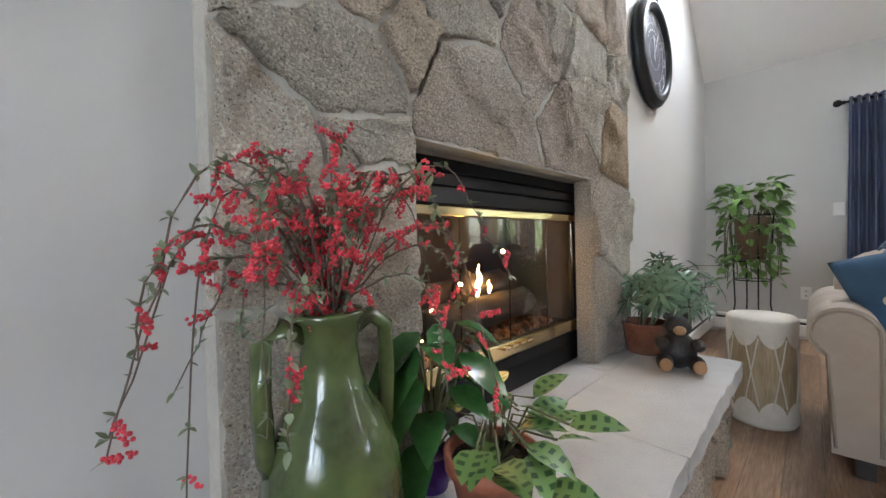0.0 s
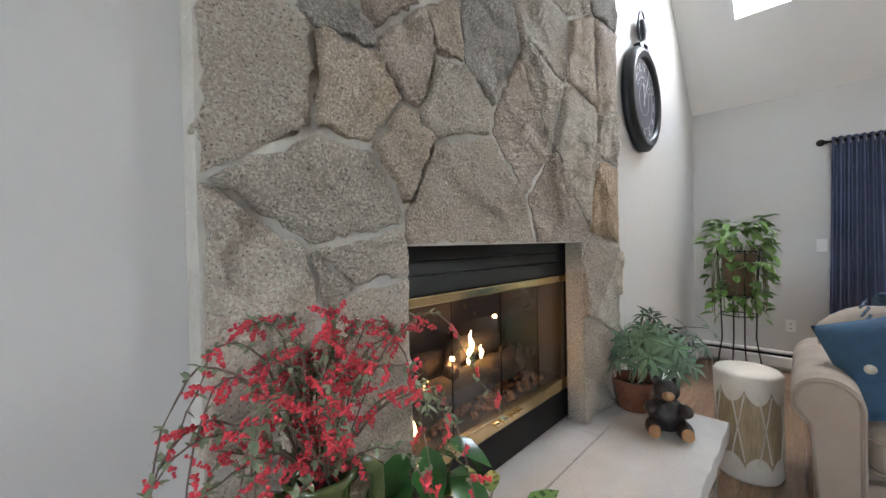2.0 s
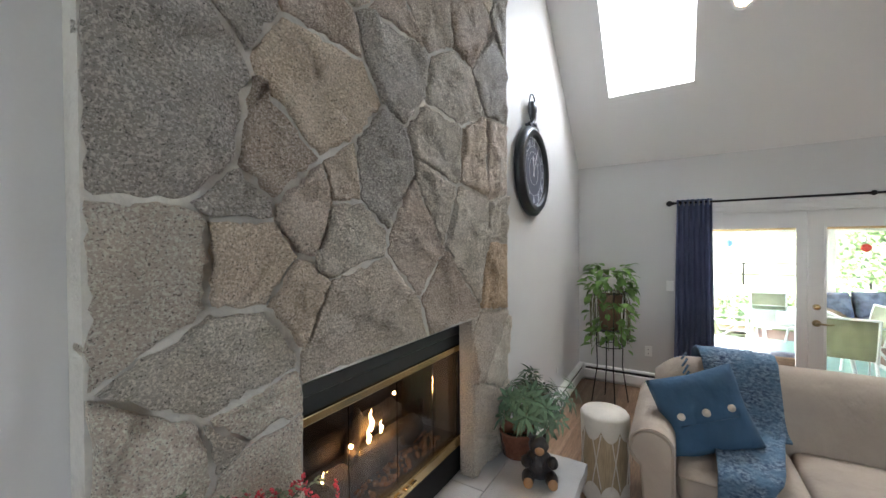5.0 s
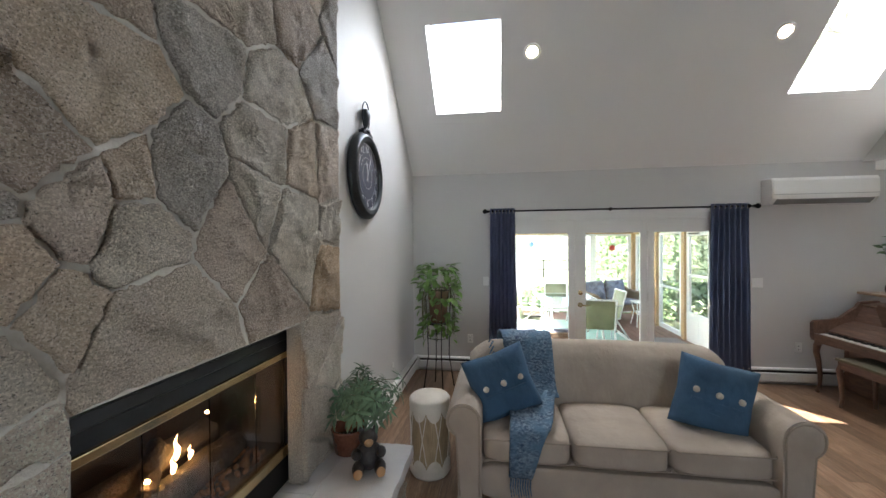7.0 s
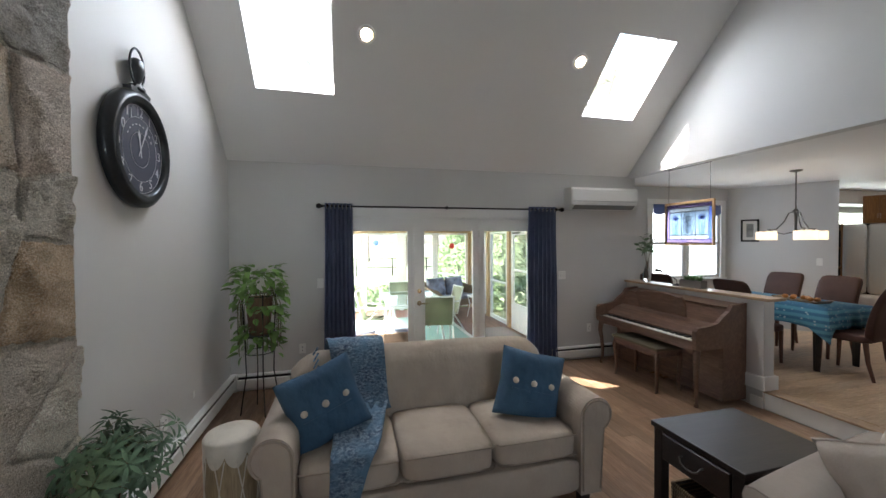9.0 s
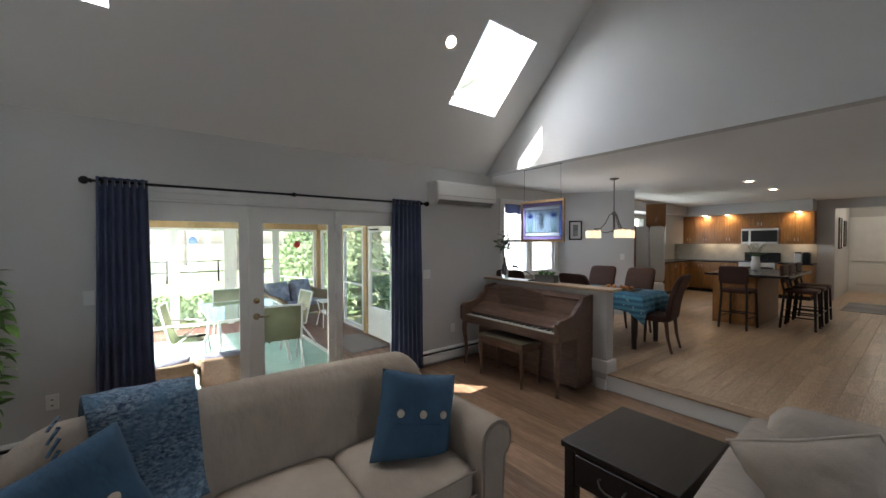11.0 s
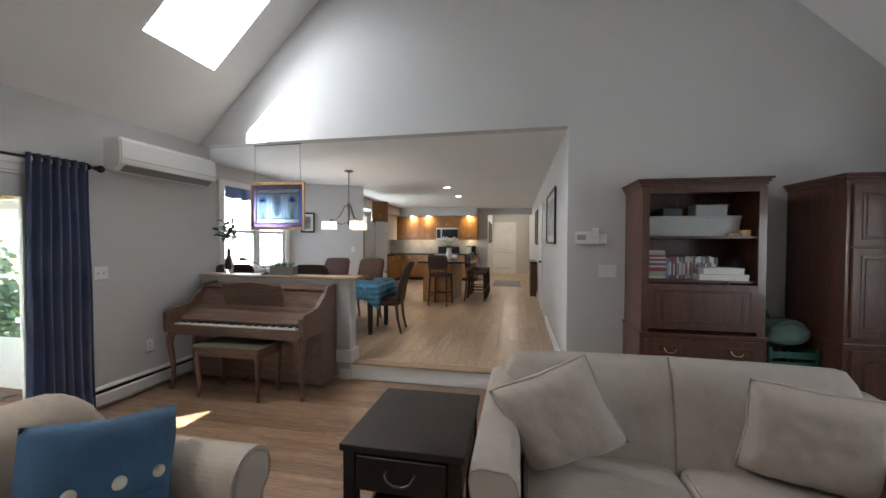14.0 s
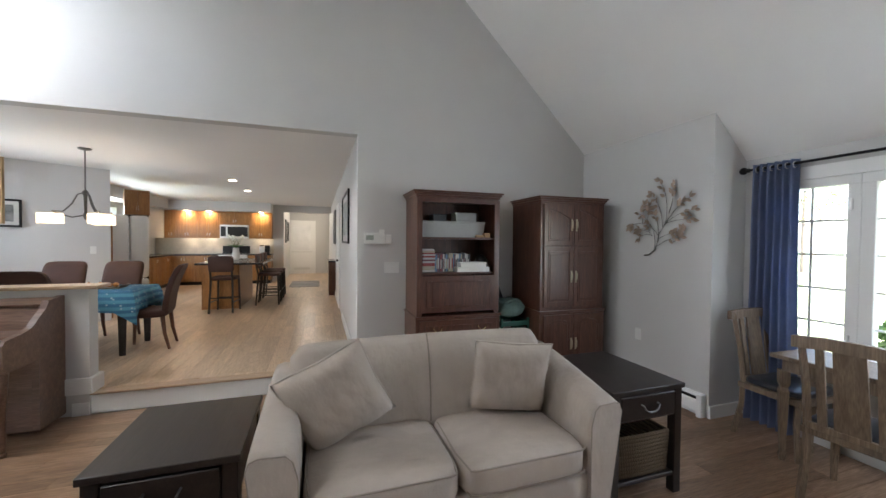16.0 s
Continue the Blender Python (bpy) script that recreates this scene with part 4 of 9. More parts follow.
curtain_rod(5.105, -3.18, 0.02, 2.18, (-3.13, -1.53, -0.03), "thin black curtain rod with round finials over the patio doors")
curtain("curtain", "y", 5.105, -0.33, -0.005, 0.02, 2.215, "navy blue grommet curtain drawn aside from the patio doors", 0.22)
curtain("curtain", "y", 5.105, -3.13, -2.70, 0.02, 2.215, "navy blue grommet curtain drawn aside from the patio doors", 0.12)

# ---- split air conditioner ----
ac = thing("air_conditioner", pose(XE, -3.86, 2.19), "white wall-mounted split air conditioner high on the wall", "air conditioner")
part("body", prism(bmesh.new(), [(-0.001, 0.0), (-0.12, 0.0), (-0.19, 0.06), (-0.20, 0.12), (-0.195, 0.27), (-0.17, 0.305), (-0.001, 0.305)], "y", -0.54, 0.54), M_PLASTIC, ac)
part("louvre", prism(bmesh.new(), [(-0.125, -0.004), (-0.188, 0.05), (-0.184, 0.055), (-0.12, 0.002)], "y", -0.50, 0.50), surface("grey_vent", (0.25, 0.25, 0.25), 0.5), ac, "grey air outlet flap")
part("seam", boxm(-0.2015, -0.2, -0.535, 0.535, 0.105, 0.109), surface("grey_seam", (0.3, 0.3, 0.3), 0.6), ac)
part("end_cap", prism(bmesh.new(), [(-0.001, 0.005), (-0.12, 0.005), (-0.18, 0.062), (-0.19, 0.12), (-0.185, 0.268), (-0.165, 0.30), (-0.001, 0.30)], "y", 0.54, 0.552), M_PLASTIC, ac)

# ---- pocket-watch wall clock ----
M_GUN = surface("gunmetal", (0.045, 0.05, 0.055), 0.35, 0.7, vary=0.15, fine=40, relief=0.05)
M_FACE = surface("slate_dial", (0.060, 0.065, 0.095), 0.5, vary=0.06, relief=0.0)
M_NUM = surface("pale_numerals", (0.62, 0.62, 0.66), 0.6, vary=0.02, relief=0.0)
CLK = pose(3.215, YN, 2.345, 90, 0, 0)
clock = thing("wall_clock", CLK, "large round gunmetal pocket-watch wall clock with pale numerals", "clock")
part("case", lathe([(0.33, 0.0), (0.372, 0.012), (0.372, 0.05), (0.352, 0.062), (0.345, 0.075), (0.325, 0.082), (0.318, 0.074), (0.300, 0.080), (0.288, 0.066), (0.285, 0.047)], 56, cap=False), M_GUN, clock, "", True)
part("dial", lathe([(0.001, 0.04), (0.289, 0.041), (0.289, 0.046), (0.001, 0.0462)], 48), M_FACE, clock, "slate blue dial")
for r in (0.205, 0.112, 0.278):
    bm = tube(bmesh.new(), [(r * math.cos(a * math.pi / 24), r * math.sin(a * math.pi / 24), 0.0475) for a in range(49)], 0.0016, 4)
    part("dial_ring", bm, M_NUM, clock)


def text_mesh(body, size, at, material, parent, name="numeral", m=None):
    cu = bpy.data.curves.new(name, "FONT")
    cu.body, cu.size, cu.align_x, cu.align_y, cu.extrude = body, size, "CENTER", "CENTER", 0.0006
    tmp = bpy.data.objects.new(name, cu)
    scene.collection.objects.link(tmp)
    me = bpy.data.meshes.new_from_object(tmp.evaluated_get(bpy.context.evaluated_depsgraph_get()))
    bpy.data.objects.remove(tmp)
    bpy.data.curves.remove(cu)
    me.materials.append(material)
    ob = new(name, me)
    ob.parent = parent
    ob.matrix_basis = m if m else Matrix.Translation(at)
    return ob


for h in range(1, 13):
    a = math.pi / 2 - h * math.pi / 6
    text_mesh(str(h), 0.085, (0.24 * math.cos(a), 0.24 * math.sin(a), 0.0475), M_NUM, clock)
for a, ln, w in ((math.radians(99), 0.13, 0.012), (math.radians(62), 0.2, 0.009)):
    bm = prism(bmesh.new(), [(-0.05, -w * 0.4), (ln * 0.55, -w * 0.5), (ln * 0.75, -w * 1.3), (ln, 0), (ln * 0.75, w * 1.3), (ln * 0.55, w * 0.5), (-0.05, w * 0.4)], "z", 0.049, 0.051)
    ob = part("clock_hand", bm, M_NUM, clock, "pale spade clock hand")
    ob.matrix_basis = Matrix.Rotation(a, 4, "Z")
for k in range(9):
    a = math.radians(150 - k * 15)
    part("dial_script", boxm(-0.008, 0.008, -0.004, 0.004, 0.0466, 0.0478), M_NUM, clock).matrix_basis = Matrix.Rotation(a - math.pi / 2, 4, "Z") @ Matrix.Translation((0, 0.16, 0))
crown = lathe([(0.05, 0), (0.06, 0.01), (0.035, 0.03), (0.026, 0.06), (0.04, 0.075), (0.045, 0.1), (0.055, 0.12), (0.06, 0.15), (0.055, 0.19), (0.03, 0.205), (0.005, 0.21)], 16)
for v in crown.verts:
    v.co = Vector((v.co.x, v.co.z + 0.375, v.co.y * 0.6 + 0.04))
part("winding_crown", crown, M_GUN, clock, "fluted winding crown", True)
bm = tube(bmesh.new(), [(0.085 * math.cos(a * math.pi / 12), 0.525 + 0.12 * math.sin(a * math.pi / 12), 0.04) for a in range(25)], 0.007, 8)
part("bow_ring", bm, M_GUN, clock, "thin metal bow ring", True)
part("collar", prism(bmesh.new(), [(-0.11, 0.35), (-0.12, 0.375), (-0.07, 0.385), (-0.05, 0.41), (0.05, 0.41), (0.07, 0.385), (0.12, 0.375), (0.11, 0.35)], "z", 0.015, 0.06), M_GUN, clock)

# ---- soft furniture ----


def cushion_mesh(w, h, d, corner=0.035, n=24, seed=0):
    """A scatter cushion: thick in the middle, thin seams, pointed corners. Lies in x and z, thick along y."""
    bm = bmesh.new()
    r2 = random.Random(seed)
    off = Vector((r2.uniform(0, 9), r2.uniform(0, 9), 0))
    sheets = []
    for s in (-1, 1):
        g = []
        for j in range(n + 1):
            row = []
            for i in range(n + 1):
                u, v = 2 * i / n - 1, 2 * j / n - 1
                t = max(0, (1 - u ** 4) * (1 - v ** 4)) ** 0.55
                pull = 1 - 0.07 * (1 - abs(u * v)) * max(abs(u), abs(v)) ** 3
                y = s * (d / 2 * t) + s * (0.010 * noise.noise(Vector((u * 2, v * 2, s)) + off) + 0.007 * noise.noise(Vector((u * 6 + v * 2, v * 4, s + 5)) + off)) * t
                row.append((u * w / 2 * pull, y, v * h / 2 * pull))
            g.append([bm.verts.new(p) for p in row])
        sheets.append(g)
    for s, g in zip((-1, 1), sheets):
        for j in range(n):
            for i in range(n):
                f = (g[j][i], g[j][i + 1], g[j + 1][i + 1], g[j + 1][i])
                bm.faces.new(f if s < 0 else f[::-1])
    bmesh.ops.remove_doubles(bm, verts=bm.verts, dist=0.0004)
    return bm


def edge_cord(w, h, r=0.006):
    pts = []
    for u, v in [(-1, -1), (1, -1), (1, 1), (-1, 1)]:
        pts.append((u, v))
    out = []
    for (a, b), (c, d) in zip(pts, pts[1:] + pts[:1]):
        for k in range(8):
            u, v = a + (c - a) * k / 8, b + (d - b) * k / 8
            pull = 1 - 0.07 * (1 - abs(u * v)) * max(abs(u), abs(v)) ** 3
            out.append((u * w / 2 * pull, 0, v * h / 2 * pull))
    out.append(out[0])
    return tube(bmesh.new(), out, r, 6)


def blue_pillow(m, seed):
    p = thing("throw_pillow", m, "square blue linen pillow with three pale wooden buttons", "pillow", "blue pillows on the sofa")
    part("cover", cushion_mesh(0.47, 0.47, 0.17, seed=seed), M_BLUE, p, "", True)
    part("flap", prism(bmesh.new(), [(-0.15, -0.045), (0.15, -0.045), (0.15, -0.03), (-0.15, -0.03)], "y", -0.092, -0.07), M_BLUE, p, "folded button flap")
    for x in (-0.13, 0.0, 0.13):
        b = rodm((x, -0.085 + abs(x) * 0.09, 0.02), (x, -0.099 + abs(x) * 0.09, 0.02), 0.022, 0.020, 16)
        part("button", b, M_BUTTON, p, "round pale wooden button", True)
    for z in (-0.075, -0.105):
        part("pleat", tube(bmesh.new(), [(-0.2 + 0.05 * k, -0.088 + 0.055 * ((k - 4) / 4) ** 2 + 0.01, z + 0.004 * math.sin(k)) for k in range(9)], 0.004, 5), M_BLUE, p)
    return p


M_BUTTON = surface("pale_wood_button", (0.62, 0.54, 0.44), 0.5, vary=0.06)
M_SEAM = surface("beige_seam", (0.30, 0.25, 0.205), 0.95, relief=0.1)

# three-seat sofa with rolled arms; it faces the west
sofa = thing("sofa", pose(2.5, -0.85, 0), "beige suede three-seat sofa with rolled arms and a curved back", "sofa")
part("base", soft_box(0.03, 0.88, -0.98, 0.98, 0.08, 0.33, 12), M_BEIGE, sofa, "", True)
for k, (a, b) in enumerate(((-0.865, -0.295), (-0.290, 0.290), (0.295, 0.865))):
    part("seat_cushion", soft_box(-0.02, 0.66, a, b, 0.325, 0.505, 7, 10, 0.012), M_BEIGE, sofa, "", True)
    for z in (0.355, 0.482):
        part("piping", tube(bmesh.new(), [(-0.012 + 0.02 * (abs(t) > 0.97), (a + b) / 2 + t * (b - a) * 0.485, z) for t in (-1, -0.96, -0.5, 0, 0.5, 0.96, 1)], 0.005, 6), M_SEAM, sofa)
bm = bmesh.new()
cols, rows = 36, 14
front, back = [], []
for i in range(cols + 1):
    y = -0.99 + 1.98 * i / cols
    e = abs(y) / 0.99
    top = 0.955 - 0.03 * e ** 2 - 0.11 * max(0, e - 0.80) ** 2 / 0.04
    f, k = [], []
    for j in range(rows + 1):
        v = j / rows
        z = 0.36 + (top - 0.36) * v
        bulge = 0.05 * math.sin(math.pi * min(1, v * 1.05))
        groove = 0.012 * sum(math.exp(-((y - g) / 0.016) ** 2) for g in (-0.295, 0.295))
        x = 0.60 + 0.13 * v - bulge + groove + 0.05 * max(0, v - 0.85) / 0.15
        f.append(bm.verts.new((x, y, z)))
        k.append(bm.verts.new((0.90 - 0.02 * v - 0.06 * max(0, v - 0.85) / 0.15, y, 0.12 + (top - 0.015 - 0.12) * v)))
    front.append(f)
    back.append(k)
for i in range(cols):
    for j in range(rows):
        bm.faces.new((front[i][j], front[i][j + 1], front[i + 1][j + 1], front[i + 1][j]))
        bm.faces.new((back[i + 1][j], back[i + 1][j + 1], back[i][j + 1], back[i][j]))
    bm.faces.new((front[i][-1], back[i][-1], back[i + 1][-1], front[i + 1][-1]))
    bm.faces.new((front[i + 1][0], back[i + 1][0], back[i][0], front[i][0]))
for i in (0, cols):
    for j in range(rows):
        q = (front[i][j], back[i][j], back[i][j + 1], front[i][j + 1])
        bm.faces.new(q if i == 0 else q[::-1])
bmesh.ops.recalc_face_normals(bm, faces=bm.faces)
part("backrest", bm, M_BEIGE, sofa, "curved tight back with two seams", True)
for g in (-0.295, 0.295):
    part("back_seam", tube(bmesh.new(), [(0.60 + 0.13 * v - 0.05 * math.sin(math.pi * min(1, v * 1.05)) + 0.008 + 0.05 * max(0, v - 0.85) / 0.15, g, 0.36 + 0.592 * v) for v in [k / 10 for k in range(3, 11)]], 0.004, 5), M_SEAM, sofa)
for s in (-1, 1):
    prof = []
    for k in range(0, 29):
        a = math.radians(-70 + k * 250 / 28)
        prof.append((s * 0.98 + s * 0.115 * math.cos(a) * 1.0, 0.60 + 0.115 * math.sin(a)))
    prof = [(s * 1.02, 0.09)] + prof + [(s * 0.865, 0.09)]
    arm = prism(bmesh.new(), prof, "x", -0.03, 0.86)
    part("arm", arm, M_BEIGE, sofa, "rolled arm", False)
    ring = [(-0.034, s * 0.98 + s * 0.10 * math.cos(math.radians(a)), 0.60 + 0.10 * math.sin(math.radians(a))) for a in range(-60, 200, 20)]
    ring = [(-0.034, s * 1.005, 0.12)] + ring + [(-0.034, s * 0.88, 0.12)]
    part("arm_front", prism(bmesh.new(), [(p[1], p[2]) for p in ring], "x", -0.036, -0.031), M_BEIGE, sofa)
    part("arm_piping", tube(bmesh.new(), ring, 0.007, 6), M_SEAM, sofa, "", True)
part("front_rail", soft_box(-0.02, 0.05, -0.87, 0.87, 0.10, 0.32, 10), M_BEIGE, sofa, "", True)
for x in (0.03, 0.82):
    for y in (-0.92, 0.92):
        part("foot", prism(bmesh.new(), [(x - 0.03, y - 0.03), (x + 0.03, y - 0.03), (x + 0.03, y + 0.03), (x - 0.03, y + 0.03)], "z", 0.0, 0.10), M_ESPRESSO, sofa, "dark wooden foot")
blue_pillow(pose(2.80, -0.12, 0.735, -10, -18, -74), 4)
blue_pillow(pose(2.80, -1.52, 0.71, -12, 14, -100), 9)

M_KNIT, kn, kl, kb_ = principled("blue_knit")
a_ = noise_of(kn, kl, 42, 3, (1, 1, 2.2), 0.65)
c_ = noise_of(kn, kl, 9, 2)
col_ = mixed(kn, kl, ramp(kn, kl, a_, 0.38, 0.62), (0.022, 0.045, 0.10), (0.25, 0.33, 0.41))
kl.new(mixed(kn, kl, ramp(kn, kl, c_, 0.35, 0.7), col_, (0.085, 0.165, 0.25)), kb_.inputs["Base Color"])
kb_.inputs["Roughness"].default_value = 0.95
bump(kn, kl, kb_, a_, 1.0, 0.012)

throw = thing("throw_blanket", pose(2.5, -0.85, 0), "chunky blue knitted throw draped over the sofa back and seat", "blanket")


def drape(path, y_of, w_of, thick, name, label=""):
    bm = bmesh.new()
    n = 10
    lines = []
    for k, p in enumerate(path):
        v = k / (len(path) - 1)
        line = []
        for i in range(n + 1):
            u = i / n - 0.5
            jit = 0.007 * math.sin(23 * u + 9 * v) + 0.006 * math.sin(41 * v + 7 * u)
            line.append(bm.verts.new((p[0] - abs(jit) * 0.8, y_of(v) + u * w_of(v), p[1] + abs(jit))))
        lines.append(line)
    for a, b in zip(lines, lines[1:]):
        for i in range(n):
            bm.faces.new((a[i], b[i], b[i + 1], a[i + 1]))
    bmesh.ops.recalc_face_normals(bm, faces=bm.faces)
    bmesh.ops.solidify(bm, geom=bm.faces[:], thickness=thick)
    return part(name, bm, M_KNIT, throw, label, True)


drape([(0.95, 0.60), (0.945, 0.80), (0.925, 0.965), (0.86, 1.0), (0.765, 1.005), (0.69, 0.965), (0.655, 0.86), (0.625, 0.76), (0.59, 0.66), (0.555, 0.60), (0.48, 0.588)], lambda v: 0.57 - 0.10 * v, lambda v: 0.44 - 0.10 * v, 0.014, "back_panel")
drape([(0.58, 0.60), (0.45, 0.588), (0.28, 0.572), (0.12, 0.572), (0.0, 0.572), (-0.045, 0.545), (-0.052, 0.46), (-0.055, 0.36), (-0.058, 0.27)], lambda v: 0.49 + 0.13 * v, lambda v: 0.36 - 0.22 * v, 0.014, "seat_panel")
for k in range(9):
    y = 0.56 + 0.015 * k
    part("fringe", tube(bmesh.new(), [(-0.06, y, 0.27), (-0.064, y + 0.004, 0.22), (-0.06, y - 0.006, 0.17 - 0.01 * (k % 3))], 0.006, 5, 0.004), M_KNIT, throw, "navy yarn fringe")
for k in range(8):
    y = 0.80 - 0.004 * k
    part("fringe", tube(bmesh.new(), [(0.74 - 0.03 * k, y, 0.97 - 0.035 * k), (0.70 - 0.03 * k, y + 0.03, 0.93 - 0.04 * k)], 0.008, 5, 0.006), M_KNIT, throw, "navy yarn fringe")

# loveseat; it faces the north
love = thing("loveseat", pose(0.69, -2.27, 0) @ Matrix.Diagonal((1.05, 0.68, 1.02, 1)), "sand microfibre loveseat with flared sloping arms and dark piping", "loveseat")
part("base", soft_box(-0.80, 0.80, -0.50, 0.50, 0.09, 0.33, 12), M_SAND, love, "", True)
for a, b in ((-0.675, -0.003), (0.003, 0.675)):
    part("seat_cushion", soft_box(a, b, -0.34, 0.55, 0.325, 0.485, 7, 10, 0.014), M_SAND, love, "", True)
    for z in (0.352, 0.468):
        pts = [(a + 0.02, -0.2, z), (a + 0.012, 0.3, z), (a + 0.03, 0.53, z), (a + 0.06, 0.543, z), (b - 0.06, 0.543, z), (b - 0.03, 0.53, z), (b - 0.012, 0.3, z), (b - 0.02, -0.2, z)]
        part("piping", tube(bmesh.new(), pts, 0.005, 6), M_PIPING, love, "dark cord piping")
bm = bmesh.new()
front, back = [], []
cols = 34
for i in range(cols + 1):
    x = -0.76 + 1.52 * i / cols
    e = abs(x) / 0.76
    top = 0.955 - 0.015 * e ** 2 - 0.07 * max(0, e - 0.9) ** 2 / 0.01
    f, k = [], []
    for j in range(13):
        v = j / 12
        z = 0.34 + (top - 0.34) * v
        y = -0.26 - 0.15 * v + 0.035 * math.sin(math.pi * v) - 0.012 * math.exp(-(x / 0.014) ** 2) - 0.04 * max(0, v - 0.88) / 0.12
        f.append(bm.verts.new((x, y, z)))
        k.append(bm.verts.new((x, -0.52 + 0.01 * v + 0.03 * max(0, v - 0.88) / 0.12, 0.1 + (top - 0.02 - 0.1) * v)))
    front.append(f)
    back.append(k)
for i in range(cols):
    for j in range(12):
        bm.faces.new((front[i][j], front[i + 1][j], front[i + 1][j + 1], front[i][j + 1]))
        bm.faces.new((back[i][j], back[i][j + 1], back[i + 1][j + 1], back[i + 1][j]))
    bm.faces.new((front[i][-1], front[i + 1][-1], back[i + 1][-1], back[i][-1]))
    bm.faces.new((front[i][0], back[i][0], back[i + 1][0], front[i + 1][0]))
for i in (0, cols):
    for j in range(12):
        bm.faces.new((front[i][j], front[i][j + 1], back[i][j + 1], back[i][j]))
bmesh.ops.recalc_face_normals(bm, faces=bm.faces)
part("backrest", bm, M_SAND, love, "tight back with a centre seam", True)
part("back_piping", tube(bmesh.new(), [(-0.745, -0.40, 0.60), (-0.752, -0.44, 0.80), (-0.73, -0.46, 0.89)] + [(-0.69 + 0.069 * k, -0.452, 0.938 - 0.012 * (abs(-0.69 + 0.069 * k) / 0.76) ** 2) for k in range(21)] + [(0.73, -0.46, 0.89), (0.752, -0.44, 0.80), (0.745, -0.40, 0.60)], 0.006, 6), M_PIPING, love, "dark cord piping")
part("back_seam", tube(bmesh.new(), [(0, -0.262 - 0.15 * v + 0.035 * math.sin(math.pi * v) - 0.04 * max(0, v - 0.88) / 0.12, 0.34 + 0.61 * v) for v in [k / 10 for k in range(2, 11)]], 0.005, 5), M_PIPING, love)
for s in (-1, 1):
    bm = bmesh.new()
    secs = []
    for k in range(11):
        v = k / 10
        y = -0.50 + 1.02 * v
        top = 0.84 - 0.16 * v ** 1.2
        out = 0.80 + 0.075 * min(1, 0.55 + 0.5 * v)
        inn = 0.685
        o = [(inn, 0.10), (inn + 0.005, top - 0.10), (inn + 0.02, top - 0.035), (inn + 0.05, top - 0.008), (out - 0.05, top), (out - 0.015, top - 0.012), (out, top - 0.045), (out - 0.02, top - 0.2), (0.80, 0.10)]
        secs.append([bm.verts.new((s * x, y, z)) for x, z in o])
    for a, b in zip(secs, secs[1:]):
        for i in range(len(a)):
            bm.faces.new((a[i], a[(i + 1) % len(a)], b[(i + 1) % len(a)], b[i]))
    bm.faces.new(secs[0])
    bm.faces.new(secs[-1][::-1])
    bmesh.ops.recalc_face_normals(bm, faces=bm.faces)
    part("arm", bm, M_SAND, love, "flared sloping arm", True)
    f = [(s * (0.688), 0.522, 0.12), (s * 0.69, 0.522, 0.57), (s * 0.71, 0.522, 0.645), (s * 0.735, 0.522, 0.672), (s * 0.83, 0.522, 0.678), (s * 0.86, 0.522, 0.667), (s * 0.872, 0.522, 0.63), (s * 0.853, 0.522, 0.48), (s * 0.80, 0.522, 0.12)]
    part("arm_front", prism(bmesh.new(), [(p[0], p[2]) for p in f], "y", 0.519, 0.526), M_SAND, love)
    part("arm_piping", tube(bmesh.new(), f, 0.0045, 6), M_PIPING, love, "dark cord piping")
for x in (-0.74, 0.74):
    for y in (-0.45, 0.45):
        part("foot", prism(bmesh.new(), [(x - 0.03, y - 0.03), (x + 0.03, y - 0.03), (x + 0.03, y + 0.03), (x - 0.03, y + 0.03)], "z", 0.0, 0.10), M_ESPRESSO, love, "dark wooden foot")
for m, sd in ((pose(1.25, -2.27, 0.76, 12, -26, 176), 21), (pose(0.23, -2.33, 0.735, 14, 3, 164), 22)):
    p = thing("throw_pillow", m, "square sand-coloured pillow with corded edge leaning on the loveseat", "pillow", "sand pillows on the loveseat")
    part("cover", cushion_mesh(0.46, 0.46, 0.19, seed=sd), M_SAND, p, "", True)
    part("cord", edge_cord(0.46, 0.46), M_SAND, p, "", True)

# ---- end tables ----
M_IRON = surface("dark_pewter", (0.16, 0.155, 0.15), 0.3, 0.9)


def bail_pull(parent, x, y, z, n=-1, w=0.06, mat=None):
    """A drop handle on a front that faces along y (n = -1 or 1)."""
    h = part("handle", tube(bmesh.new(), [(x - w, y, z + 0.012), (x - w, y + n * 0.02, z + 0.012), (x - w * 0.8, y + n * 0.025, z - 0.012), (x - w * 0.35, y + n * 0.027, z - 0.026), (x + w * 0.35, y + n * 0.027, z - 0.026), (x + w * 0.8, y + n * 0.025, z - 0.012), (x + w, y + n * 0.02, z + 0.012), (x + w, y, z + 0.012)], 0.005, 6), mat or M_IRON, parent, "metal drop handle", True)
    return h


